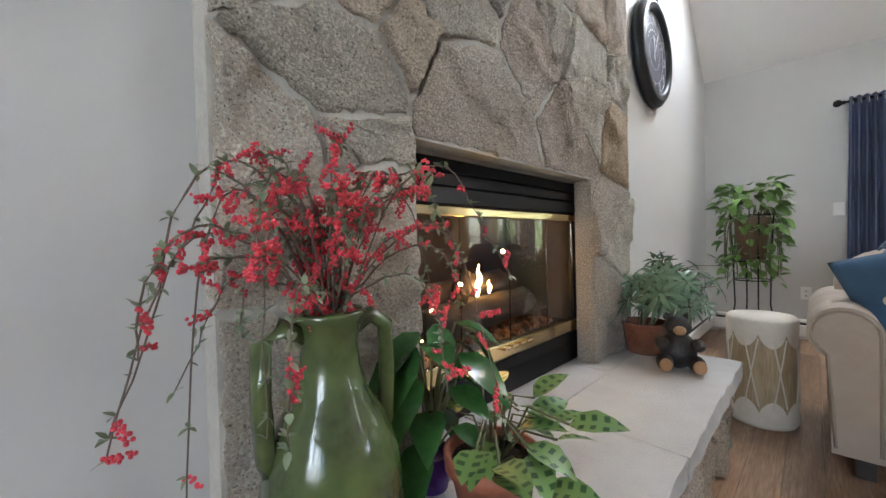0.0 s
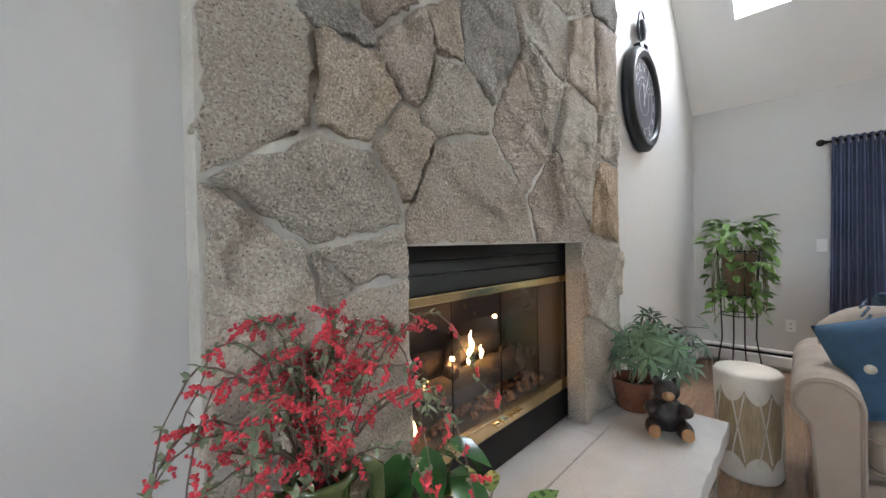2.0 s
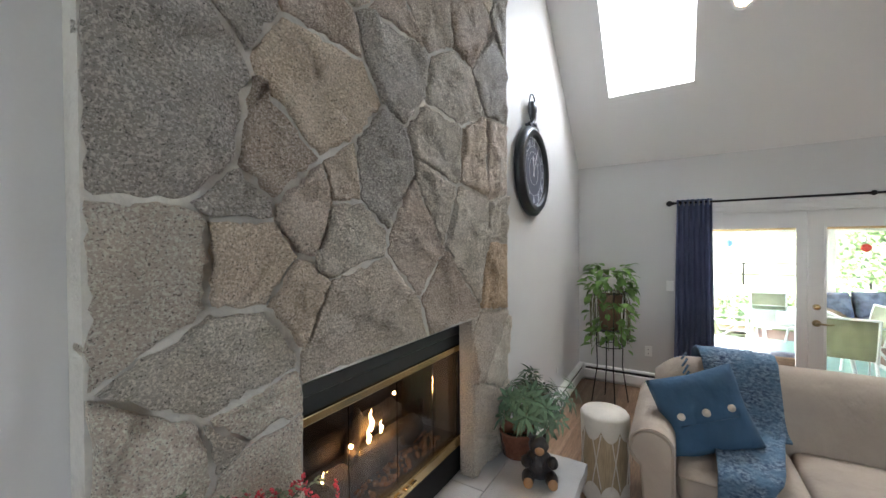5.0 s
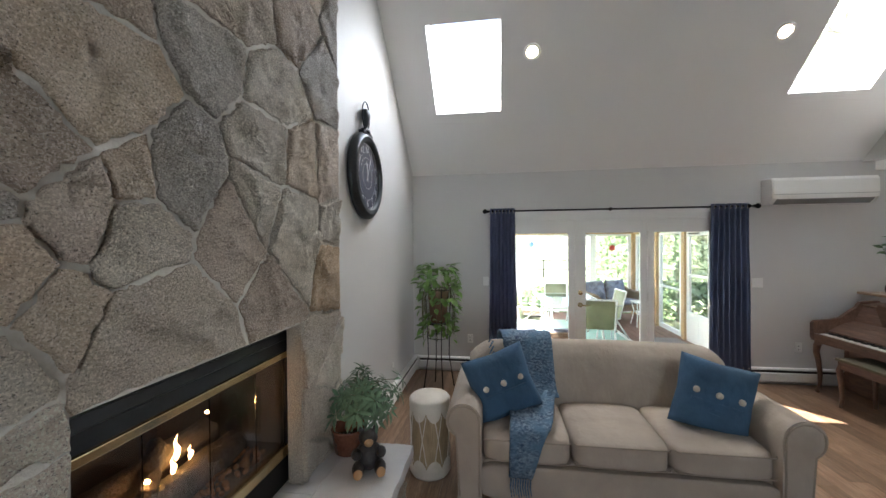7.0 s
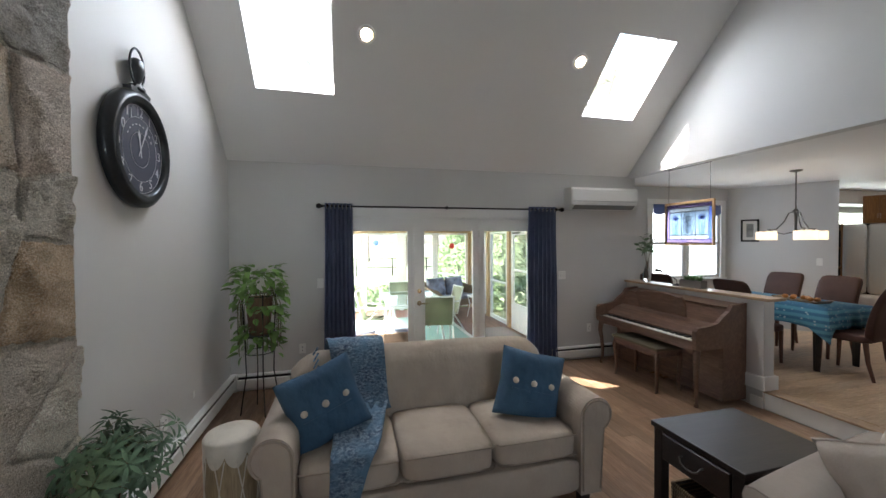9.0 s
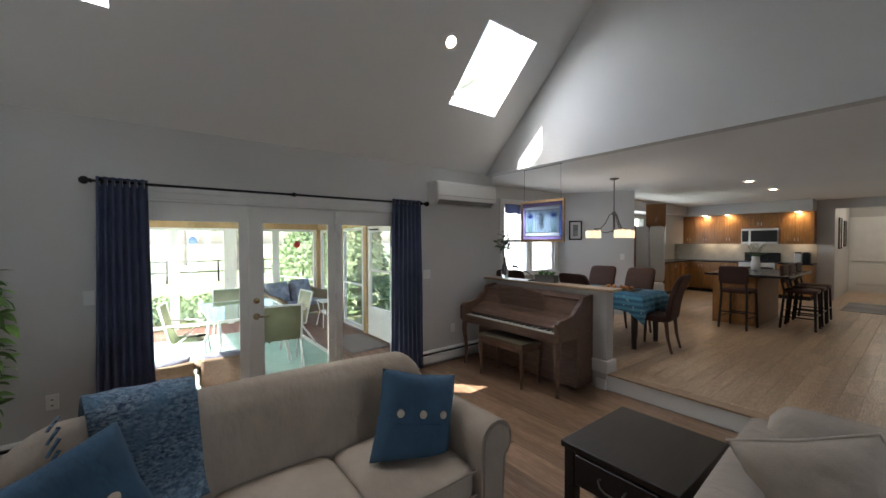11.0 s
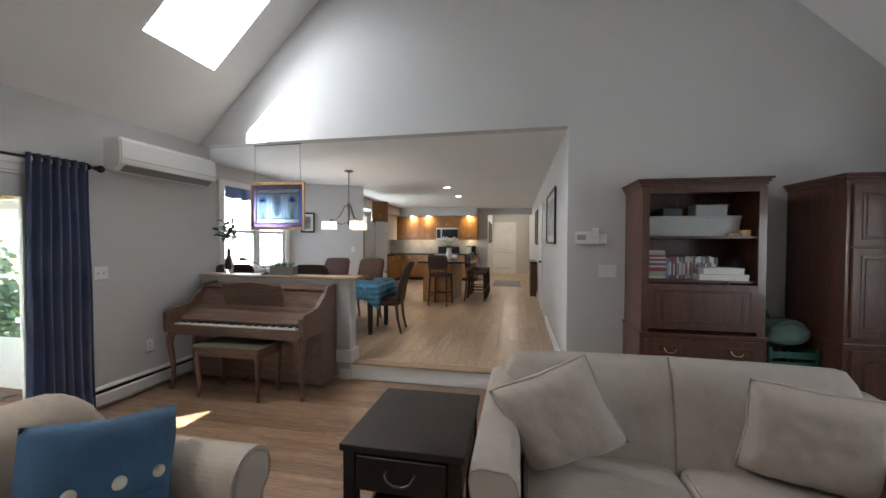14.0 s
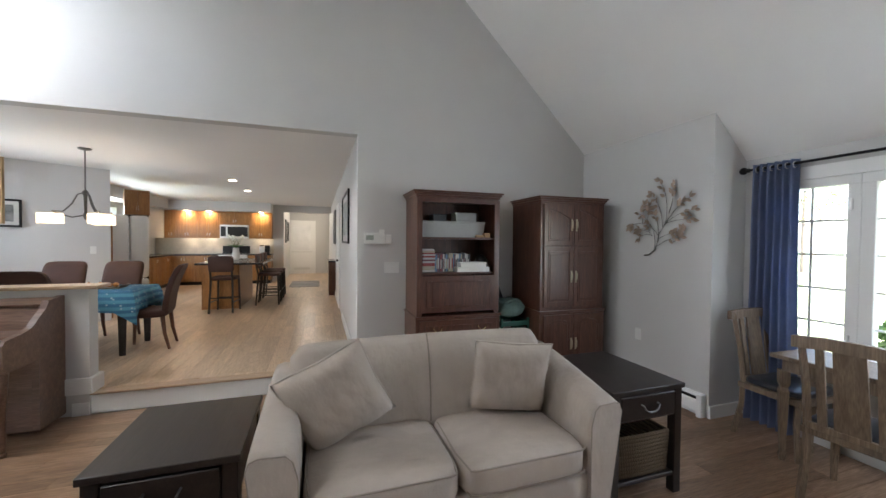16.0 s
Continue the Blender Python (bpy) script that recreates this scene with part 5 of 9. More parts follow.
def end_table(m, w, d, h, label):
    t = thing("end_table", m, label, "end table", "espresso end tables")
    part("tabletop", boxm(-w / 2, w / 2, -d / 2, d / 2, h - 0.03, h, 0.004, 2), M_ESPRESSO, t)
    for x in (-1, 1):
        for y in (-1, 1):
            a, b = sorted((x * (w / 2 - 0.012), x * (w / 2 - 0.067)))
            c, e = sorted((y * (d / 2 - 0.012), y * (d / 2 - 0.067)))
            part("leg", boxm(a, b, c, e, 0, h - 0.03, 0.003), M_ESPRESSO, t)
    part("apron", boxm(-w / 2 + 0.02, w / 2 - 0.02, -d / 2 + 0.02, d / 2 - 0.024, h - 0.20, h - 0.031), M_ESPRESSO, t)
    dr = part("drawer", boxm(-w / 2 + 0.075, w / 2 - 0.075, d / 2 - 0.023, d / 2 - 0.006, h - 0.185, h - 0.045, 0.003), M_ESPRESSO, t)
    bail_pull(dr, 0, d / 2 - 0.006, h - 0.11, 1)
    part("shelf", boxm(-w / 2 + 0.02, w / 2 - 0.02, -d / 2 + 0.02, d / 2 - 0.02, 0.11, 0.135, 0.003), M_ESPRESSO, t)
    return t


end_table(pose(1.895, -2.265, 0), 0.53, 0.61, 0.70, "dark espresso end table with one drawer beside the loveseat")
end_table(pose(-0.545, -2.37, 0), 0.56, 0.70, 0.69, "dark espresso end table with a drawer and open shelf")
M_WICKER, wn_, wl_, wb_ = principled("woven_seagrass")
wv = wn_.new("ShaderNodeTexWave")
wv.inputs["Scale"].default_value, wv.inputs["Distortion"].default_value = 26, 2
wl_.new(wn_.new("ShaderNodeTexCoord").outputs["Object"], wv.inputs[0])
wl_.new(mixed(wn_, wl_, wv.outputs[1], (0.06, 0.04, 0.025), (0.24, 0.17, 0.10)), wb_.inputs["Base Color"])
wb_.inputs["Roughness"].default_value = 0.8
bump(wn_, wl_, wb_, wv.outputs[1], 0.8, 0.006)


def basket(m, w, d, h):
    b = thing("storage_basket", m, "woven brown seagrass basket on the table shelf", "basket", "seagrass baskets")
    for k in range(11):
        z = 0.006 + k * h / 11
        s = 1 + 0.05 * k / 11
        bm = tube(bmesh.new(), [(x * s, y * s, z + 0.008) for x, y in ((-w / 2, -d / 2), (0, -d / 2 - 0.004), (w / 2, -d / 2), (w / 2 + 0.004, 0), (w / 2, d / 2), (0, d / 2 + 0.004), (-w / 2, d / 2), (-w / 2 - 0.004, 0), (-w / 2, -d / 2))], h / 20, 7)
        part("coil", bm, M_WICKER, b, "", True)
    part("base", boxm(-w / 2, w / 2, -d / 2, d / 2, 0, 0.012), M_WICKER, b)
    return b


basket(pose(-0.545, -2.28, 0.135), 0.36, 0.42, 0.26)
basket(pose(1.895, -2.24, 0.135), 0.34, 0.40, 0.24)

# ---- piano and bench ----
piano = thing("upright_piano", pose(4.20, -4.37, 0) @ Matrix.Diagonal((1, 0.86, 1, 1)), "walnut console piano with cabriole legs against the half wall", "piano")
W = 0.79
part("case_back", boxm(-W + 0.04, W - 0.04, 0.0, 0.36, 0.04, 0.62), M_PIANO, piano)
part("case_upper", prism(bmesh.new(), [(0.0, 0.62), (0.42, 0.62), (0.42, 0.80), (0.30, 0.83), (0.20, 1.0), (0.0, 1.03)], "x", -W + 0.045, W - 0.045), M_PIANO, piano)
part("lid", prism(bmesh.new(), [(-0.005, 1.031), (0.215, 1.003), (0.22, 1.018), (0.0, 1.05)], "x", -W + 0.02, W - 0.02), M_PIANO, piano)
for s in (-1, 1):
    a, b = sorted((s * (W - 0.045), s * W))
    cheek = [(0.0, 0.04), (0.37, 0.04), (0.37, 0.60), (0.76, 0.60), (0.78, 0.64), (0.78, 0.80), (0.74, 0.83), (0.56, 0.845), (0.44, 0.87), (0.36, 0.93), (0.27, 0.985), (0.22, 1.05), (0.0, 1.065)]
    part("side_panel", prism(bmesh.new(), cheek, "x", a, b), M_PIANO, piano)
    leg = bmesh.new()
    x = s * (W - 0.05)
    tube(leg, [(x, 0.70, 0.61), (x + s * 0.012, 0.725, 0.54), (x + s * 0.016, 0.73, 0.47), (x + s * 0.004, 0.715, 0.36), (x - s * 0.004, 0.70, 0.22), (x, 0.70, 0.10), (x + s * 0.008, 0.715, 0.03)], 0.042, 10, 0.016)
    rod(leg, (x + s * 0.008, 0.718, 0.03), (x + s * 0.008, 0.718, 0.0), 0.024, 0.022)
    part("leg", leg, M_PIANO, piano, "curved cabriole leg", True)
part("key_bed", boxm(-W + 0.046, W - 0.046, 0.36, 0.765, 0.60, 0.655), M_PIANO, piano)
part("key_slip", boxm(-W + 0.046, W - 0.046, 0.742, 0.768, 0.656, 0.685), M_PIANO, piano)
part("apron", prism(bmesh.new(), [(-W + 0.046, 0.60), (-W + 0.046, 0.56), (-W + 0.1, 0.555), (-W + 0.16, 0.585), (-0.2, 0.592), (0.2, 0.592), (W - 0.16, 0.585), (W - 0.1, 0.555), (W - 0.046, 0.56), (W - 0.046, 0.60)], "y", 0.745, 0.765), M_PIANO, piano)
M_IVORY = surface("ivory_keys", (0.72, 0.70, 0.64), 0.3, vary=0.02, relief=0.0)
M_EBONY = surface("ebony_keys", (0.012, 0.012, 0.013), 0.3, vary=0.02, relief=0.0)
kw = (2 * W - 0.20) / 52
kx = -W + 0.10
wk = boxm(0.0006, kw - 0.0006, 0.60, 0.742, 0.664, 0.692, 0.001)
me_w = bpy.data.meshes.new("white_key")
wk.to_mesh(me_w)
wk.free()
me_w.materials.append(M_IVORY)
bk = boxm(-0.005, 0.005, 0.60, 0.69, 0.692, 0.704, 0.001)
me_b = bpy.data.meshes.new("black_key")
bk.to_mesh(me_b)
bk.free()
me_b.materials.append(M_EBONY)
for k in range(52):
    ob = new("white_key", me_w)
    ob.parent, ob.location = piano, (kx + k * kw, 0, 0)
    if (k + 5) % 7 not in (2, 6):
        ob = new("black_key", me_b)
        ob.parent, ob.location = piano, (kx + (k + 1) * kw, 0, 0)
part("fallboard", prism(bmesh.new(), [(0.42, 0.70), (0.60, 0.70), (0.60, 0.715), (0.43, 0.80)], "x", -W + 0.046, W - 0.046), M_PIANO, piano)
desk_ = prism(bmesh.new(), [(-0.34, 0.83), (-0.36, 0.99), (-0.33, 1.035), (-0.27, 1.03), (-0.2, 1.045), (0.0, 1.06), (0.2, 1.045), (0.27, 1.03), (0.33, 1.035), (0.36, 0.99), (0.34, 0.83), (0.2, 0.845), (0.1, 0.83), (-0.1, 0.83), (-0.2, 0.845)], "y", 0.28, 0.30)
bmesh.ops.rotate(desk_, verts=desk_.verts, cent=(0, 0.29, 0.83), matrix=Matrix.Rotation(radians(-20), 3, "X"))
for v in desk_.verts:
    v.co = Vector((v.co.x * 1.03, v.co.y + 0.075, 0.85 + (v.co.z - 0.83) * 1.18))
part("music_desk", desk_, M_PIANO, piano, "scroll-edged music rest")
for x in (-0.09, 0, 0.09):
    part("pedal", boxm(x - 0.02, x + 0.02, 0.34, 0.46, 0.05, 0.065, 0.006, 2), M_BRASS, piano, "brass pedal")
bench = thing("piano_bench", pose(4.18, -3.80, 0) @ Matrix.Diagonal((0.88, 1.15, 0.98, 1)), "walnut piano bench with curved legs and a padded seat", "bench")
part("seat", boxm(-0.42, 0.42, -0.17, 0.17, 0.50, 0.53, 0.008, 2), surface("olive_pad", (0.11, 0.095, 0.06), 0.8, relief=0.2), bench, "olive padded seat")
part("apron", boxm(-0.40, 0.40, -0.155, 0.155, 0.42, 0.50, 0.004), M_PIANO, bench)
for sx in (-1, 1):
    for sy in (-1, 1):
        part("leg", tube(bmesh.new(), [(sx * 0.375, sy * 0.13, 0.46), (sx * 0.39, sy * 0.145, 0.40), (sx * 0.38, sy * 0.135, 0.25), (sx * 0.37, sy * 0.13, 0.10), (sx * 0.38, sy * 0.14, 0.0)], 0.032, 8, 0.015), M_PIANO, bench, "", True)

# ---- secretary desk and armoire ----


def raised_panel(name, x0, x1, y, z0, z1, mat, parent, arch=0.0, n=1, label=""):
    """A door or drawer front: frame and a raised field; n is the way it faces along y."""
    f = part(name, boxm(x0, x1, min(y, y + n * 0.02), max(y, y + n * 0.02), z0, z1, 0.003), mat, parent, label)
    b = 0.055
    if arch:
        top = [(x0 + b, z1 - b - arch)] + [(x0 + b + (x1 - x0 - 2 * b) * k / 8, z1 - b - arch + arch * math.sin(math.pi * (k / 16 if arch > 0.06 else k / 8))) for k in range(1, 8)] + [(x1 - b, z1 - b - (0 if arch > 0.06 else arch))]
    else:
        top = [(x0 + b, z1 - b), (x1 - b, z1 - b)]
    o = [(x1 - b, z0 + b), (x0 + b, z0 + b)] + top
    cx, cz = (x0 + x1) / 2, (z0 + z1) / 2
    inner = [(cx + (p[0] - cx) * 0.82, cz + (p[1] - cz) * 0.9) for p in o]
    bm = bmesh.new()
    groove = [bm.verts.new((p[0], y + n * 0.0205, p[1])) for p in o]
    low = [bm.verts.new((cx + (p[0] - cx) * 0.965, y + n * 0.010, cz + (p[1] - cz) * 0.975)) for p in o]
    up = [bm.verts.new((p[0], y + n * 0.0235, p[1])) for p in inner]
    for a, c in ((groove, low), (low, up)):
        for i in range(len(a)):
            bm.faces.new((a[i], a[(i + 1) % len(a)], c[(i + 1) % len(a)], c[i]))
    bm.faces.new(up)
    bmesh.ops.recalc_face_normals(bm, faces=bm.faces)
    for fc in bm.faces:
        if fc.normal.y * n < -0.2:
            fc.normal_flip()
    # a bead round the field
    part("panel", bm, mat, f)
    part("bead", tube(bmesh.new(), [(p[0], y + n * 0.021, p[1]) for p in o + o[:1]], 0.005, 5), mat, f)
    return f


def crown(parent, x0, x1, y0, y1, z, mat):
    part("cornice", boxm(x0 - 0.012, x1 + 0.012, y0, y1 + 0.012, z, z + 0.022, 0.004), mat, parent)
    part("cornice", boxm(x0 - 0.026, x1 + 0.026, y0, y1 + 0.026, z + 0.022, z + 0.045, 0.006, 2), mat, parent)
    part("cornice", boxm(x0 - 0.04, x1 + 0.04, y0, y1 + 0.04, z + 0.045, z + 0.062, 0.003), mat, parent)


sec = thing("secretary_desk", pose(-0.03, YS + 0.008, 0), "dark cherry secretary desk with open shelves and closed drop front", "desk")
x0, x1, DY = -0.45, 0.45, 0.50
part("side", boxm(x0, x0 + 0.02, 0, DY - 0.03, 0.80, 1.985), M_CHERRY, sec)
part("side", boxm(x1 - 0.02, x1, 0, DY - 0.03, 0.80, 1.985), M_CHERRY, sec)
part("back", boxm(x0 + 0.02, x1 - 0.02, 0, 0.01, 0.80, 1.985), M_CHERRY, sec)
part("top", boxm(x0, x1, 0, DY - 0.03, 1.985, 2.0), M_CHERRY, sec)
crown(sec, x0, x1, 0, DY - 0.03, 2.0, M_CHERRY)
part("face_frame", box(box(box(bmesh.new(), x0, x0 + 0.055, DY - 0.03, DY - 0.01, 0.80, 1.985), x1 - 0.055, x1, DY - 0.03, DY - 0.01, 0.80, 1.985), x0 + 0.055, x1 - 0.055, DY - 0.03, DY - 0.01, 1.945, 1.985), M_CHERRY, sec)
for z in (1.235, 1.595):
    part("shelf", boxm(x0 + 0.02, x1 - 0.02, 0.01, DY - 0.05, z - 0.02, z), M_CHERRY, sec)
raised_panel("drop_front", x0 + 0.05, x1 - 0.05, DY - 0.03, 0.83, 1.205, M_CHERRY, sec)
part("waist_moulding", boxm(x0 - 0.02, x1 + 0.02, 0, DY + 0.02, 0.775, 0.80, 0.006, 2), M_CHERRY, sec)
part("base", boxm(x0 - 0.01, x1 + 0.01, 0, DY - 0.005, 0.06, 0.775), M_CHERRY, sec)
part("plinth", boxm(x0 - 0.02, x1 + 0.02, 0, DY + 0.01, 0.0, 0.08, 0.004), M_CHERRY, sec)
for z0, z1 in ((0.59, 0.755), (0.37, 0.57), (0.12, 0.35)):
    dr = raised_panel("drawer", x0 + 0.03, x1 - 0.03, DY - 0.005, z0, z1, M_CHERRY, sec)
    for x in (-0.24, 0.24):
        bail_pull(dr, x, DY + 0.016, (z0 + z1) / 2, 1, 0.045, M_BRASS)

# things on the desk's shelves
cols_ = [(0.55, 0.55, 0.53), (0.30, 0.05, 0.05), (0.08, 0.08, 0.09), (0.12, 0.20, 0.32), (0.45, 0.40, 0.30), (0.62, 0.60, 0.55), (0.20, 0.08, 0.10)]
M_SPINE = [surface("disc_case", c, 0.35, vary=0.05, relief=0.0) for c in cols_]
rb = random.Random(4)
x = 0.19
for k in range(26):
    w, h = rb.uniform(0.0125, 0.018), rb.uniform(0.175, 0.195)
    bk_ = thing("disc_case", pose(x - w / 2, YS + 0.36, 1.235), "upright plastic film case on the desk shelf", "film case", "film cases on the desk shelf")
    part("case", boxm(-w / 2 + 0.0006, w / 2 - 0.0006, -0.13, 0, 0, h, 0.001), rb.choice(M_SPINE), bk_)
    part("spine_label", boxm(-w / 2 + 0.002, w / 2 - 0.002, 0, 0.0008, 0.03, h - 0.05), rb.choice(M_SPINE), bk_)
    x -= w
z = 1.235
for k in range(13):
    h = rb.uniform(0.014, 0.026)
    bk_ = thing("book", pose(0.29 - 0.03 + rb.uniform(-0.006, 0.006), YS + 0.28, z), "flat case in a tall stack on the shelf", "book", "stacked cases on the desk shelf")
    part("cover", boxm(-0.065, 0.065, -0.09, 0.09, 0, h - 0.0008, 0.001), rb.choice(M_SPINE), bk_)
    z += h
M_PAPER = surface("white_card", (0.74, 0.73, 0.70), 0.6, vary=0.02)
for z, w, xo in ((1.235, 0.36, -0.20), (1.285, 0.29, -0.20)):
    bx = thing("box", pose(xo, YS + 0.40, z), "flat white cardboard box on the desk shelf", "box")
    part("carton", boxm(-w / 2, w / 2, -0.09, 0.07, 0, 0.048, 0.003), M_PAPER, bx)
    part("lid_edge", boxm(-w / 2 - 0.002, w / 2 + 0.002, -0.092, 0.072, 0.034, 0.0495, 0.002), M_PAPER, bx)
M_TUB = surface("frosted_tub", (0.42, 0.43, 0.42), 0.35, vary=0.06, relief=0.02)
tb = thing("storage_tub", pose(0.0, YS + 0.22, 1.595), "long frosted plastic storage tub on the top shelf", "storage tub")
part("tub", prism(bmesh.new(), [(-0.36, 0), (0.36, 0), (0.38, 0.15), (-0.38, 0.15)], "y", -0.1, 0.12), M_TUB, tb)
part("lid", boxm(-0.388, 0.388, -0.105, 0.125, 0.15, 0.172, 0.006, 2), M_TUB, tb)
for xo, w, h, c in ((0.12, 0.15, 0.06, (0.05, 0.055, 0.06)), (-0.18, 0.24, 0.085, (0.36, 0.37, 0.36))):
    b_ = thing("box", pose(xo, YS + 0.22, 1.767), "small plastic box on the storage tub", "box")
    part("carton", boxm(-w / 2, w / 2, -0.08, 0.08, 0, h, 0.006, 2), surface("box_plastic", c, 0.4), b_)
    part("lid", boxm(-w / 2 - 0.003, w / 2 + 0.003, -0.083, 0.083, h, h + 0.012, 0.003), surface("box_plastic_lid", c, 0.4), b_)
bo = thing("wooden_box", pose(-0.37, YS + 0.40, 1.595), "small pale wooden blocks on the shelf edge", "box")
part("block", boxm(-0.035, 0.03, -0.03, 0.03, 0, 0.05, 0.003), M_PINE, bo)
part("block", boxm(0.035, 0.12, -0.02, 0.02, 0, 0.025, 0.003), M_PINE, bo)
pot = thing("ceramic_jar", pose(-0.36, YS + 0.30, 1.235), "dark round jar beside the film cases", "jar")
part("body", lathe([(0.04, 0), (0.07, 0.03), (0.075, 0.1), (0.05, 0.15), (0.03, 0.16), (0.035, 0.175)]), M_BLACK, pot, "", True)

M_PULL = surface("dull_brass", (0.42, 0.36, 0.26), 0.35, 0.9, vary=0.15)
arm = thing("armoire", pose(-1.33, YS + 0.008, 0), "tall dark cherry armoire with six raised-panel doors", "armoire")
x0, x1, DY = -0.40, 0.42, 0.63
part("body", boxm(x0, x1, 0, DY - 0.02, 0.80, 1.985), M_CHERRY, arm)
part("base", boxm(x0 - 0.012, x1 + 0.012, 0, DY - 0.008, 0.05, 0.79), M_CHERRY, arm)
part("plinth", boxm(x0 - 0.025, x1 + 0.025, 0, DY + 0.012, 0, 0.09, 0.005), M_CHERRY, arm)
part("waist_moulding", boxm(x0 - 0.025, x1 + 0.025, 0, DY + 0.012, 0.785, 0.81, 0.006, 2), M_CHERRY, arm)
crown(arm, x0, x1, 0, DY - 0.02, 1.985, M_CHERRY)
mx = (x0 + x1) / 2
for z0, z1, arch, yy in ((1.52, 1.965, 0.10, DY - 0.02), (0.85, 1.505, 0.0, DY - 0.02), (0.12, 0.765, 0.035, DY - 0.008)):
    for a, b in ((x0 + 0.03, mx - 0.002), (mx + 0.002, x1 - 0.03)):
        d_ = raised_panel("door", a, b, yy, z0, z1, M_CHERRY, arm, arch)
        hx = (b - 0.028) if a < mx - 0.1 else (a + 0.028)
        part("handle", tube(bmesh.new(), [(hx, yy + 0.02, (z0 + z1) / 2 - 0.05), (hx, yy + 0.042, (z0 + z1) / 2 - 0.035), (hx, yy + 0.042, (z0 + z1) / 2 + 0.035), (hx, yy + 0.02, (z0 + z1) / 2 + 0.05)], 0.005, 6), M_PULL, d_, "dull brass bar pull", True)
        part("escutcheon", boxm(hx - 0.011, hx + 0.011, yy + 0.020, yy + 0.0225, (z0 + z1) / 2 - 0.065, (z0 + z1) / 2 + 0.065), M_PULL, d_, "dull brass back plate")

# crate with a bag between desk and armoire
M_CRATE = surface("green_crate", (0.02, 0.10, 0.075), 0.5)
M_SACK = surface("green_cloth", (0.12, 0.19, 0.165), 0.9, vary=0.15, big=6, fine=120, relief=0.4)
cr = thing("crate", pose(-0.715, YS + 0.27, 0), "dark green slatted plastic crates stacked beside the armoire", "crate")
for z in (0.0, 0.36):
    for k in range(4):
        zz = z + 0.02 + k * 0.082
        bm = box(bmesh.new(), -0.16, 0.16, 0.155, 0.165, zz, zz + 0.05)
        box(bm, -0.16, 0.16, -0.165, -0.155, zz, zz + 0.05)
        box(bm, -0.165, -0.155, -0.155, 0.155, zz, zz + 0.05)
        box(bm, 0.155, 0.165, -0.155, 0.155, zz, zz + 0.05)
        part("slat", bm, M_CRATE, cr)
    for sx in (-1, 1):
        for sy in (-1, 1):
            part("corner_post", boxm(sx * 0.16 - 0.012, sx * 0.16 + 0.012, sy * 0.16 - 0.012, sy * 0.16 + 0.012, z, z + 0.35), M_CRATE, cr)
    part("crate_floor", boxm(-0.155, 0.155, -0.155, 0.155, z, z + 0.015), M_CRATE, cr)
bg = thing("cloth_bag", pose(-0.715, YS + 0.27, 0.71), "crumpled grey-green cloth bag lying on the crates", "bag")
sb = soft_box(-0.17, 0.17, -0.16, 0.15, 0.0, 0.19, 3, 12)
for v in sb.verts:
    v.co += v.co.normalized() * 0.025 * noise.noise(v.co * 14)
    if v.co.z < 0.0:
        v.co.z = 0
part("sack", sb, M_SACK, bg, "", True)
part("strap", tube(bmesh.new(), [(-0.12, 0.1, 0.14), (-0.02, 0.14, 0.2), (0.06, 0.13, 0.19), (0.13, 0.1, 0.13)], 0.012, 6), M_SACK, bg, "", True)
um = thing("umbrella", pose(-0.70, YS + 0.12, 0.71), "closed black umbrella standing against the wall", "umbrella")
part("canopy", tube(bmesh.new(), [(0, 0.05, 0.0), (0.02, 0.03, 0.2), (0.05, 0.0, 0.33)], 0.03, 8, 0.022), M_BLACK, um, "", True)
part("handle", rodm((0.05, 0.0, 0.33), (0.06, -0.005, 0.38), 0.012), M_BLACK, um)

# ---- on and over the half wall ----
M_LEAD = surface("lead_came", (0.05, 0.05, 0.055), 0.4, 0.5)


def tinted(name, c):
    m = glass(name, c, 0.25)
    return m


sg = thing("stained_glass_panel", pose(4.21, -4.47, 1.69), "stained glass panel of blue irises hanging in a wooden frame", "stained glass")
w, h = 0.33, 0.26
part("frame", box(box(box(box(bmesh.new(), -w, w, -0.015, 0.015, -0.02, 0.012), -w, w, -0.015, 0.015, 2 * h - 0.012, 2 * h + 0.02), -w - 0.02, -w, -0.015, 0.015, -0.02, 2 * h + 0.02), w, w + 0.02, -0.015, 0.015, -0.02, 2 * h + 0.02), M_PINE, sg, "slim pine frame")
GL = {"violet": tinted("violet_glass", (0.22, 0.16, 0.34)), "blue": tinted("blue_glass", (0.12, 0.20, 0.62)), "clear": tinted("pale_glass", (0.40, 0.45, 0.50)), "green": tinted("green_glass", (0.15, 0.45, 0.30)), "sky": tinted("sky_glass", (0.22, 0.30, 0.40))}
panes = [(-w, w, 0.012, 0.06, "violet"), (-w, w, 2 * h - 0.06, 2 * h - 0.012, "violet"), (-w, -w + 0.05, 0.06, 2 * h - 0.06, "blue"), (w - 0.05, w, 0.06, 2 * h - 0.06, "violet"),
         (-w + 0.05, -0.10, 0.06, 0.11, "clear"), (-0.10, 0.10, 0.06, 0.11, "clear"), (0.10, w - 0.05, 0.06, 0.11, "clear"), (-w + 0.05, -0.10, 2 * h - 0.11, 2 * h - 0.06, "clear"), (-0.10, 0.10, 2 * h - 0.11, 2 * h - 0.06, "clear"), (0.10, w - 0.05, 2 * h - 0.11, 2 * h - 0.06, "clear"),
         (-w + 0.05, -0.10, 0.11, 2 * h - 0.11, "sky"), (0.10, w - 0.05, 0.11, 2 * h - 0.11, "sky"), (-0.10, 0.10, 0.11, 2 * h - 0.11, "sky")]
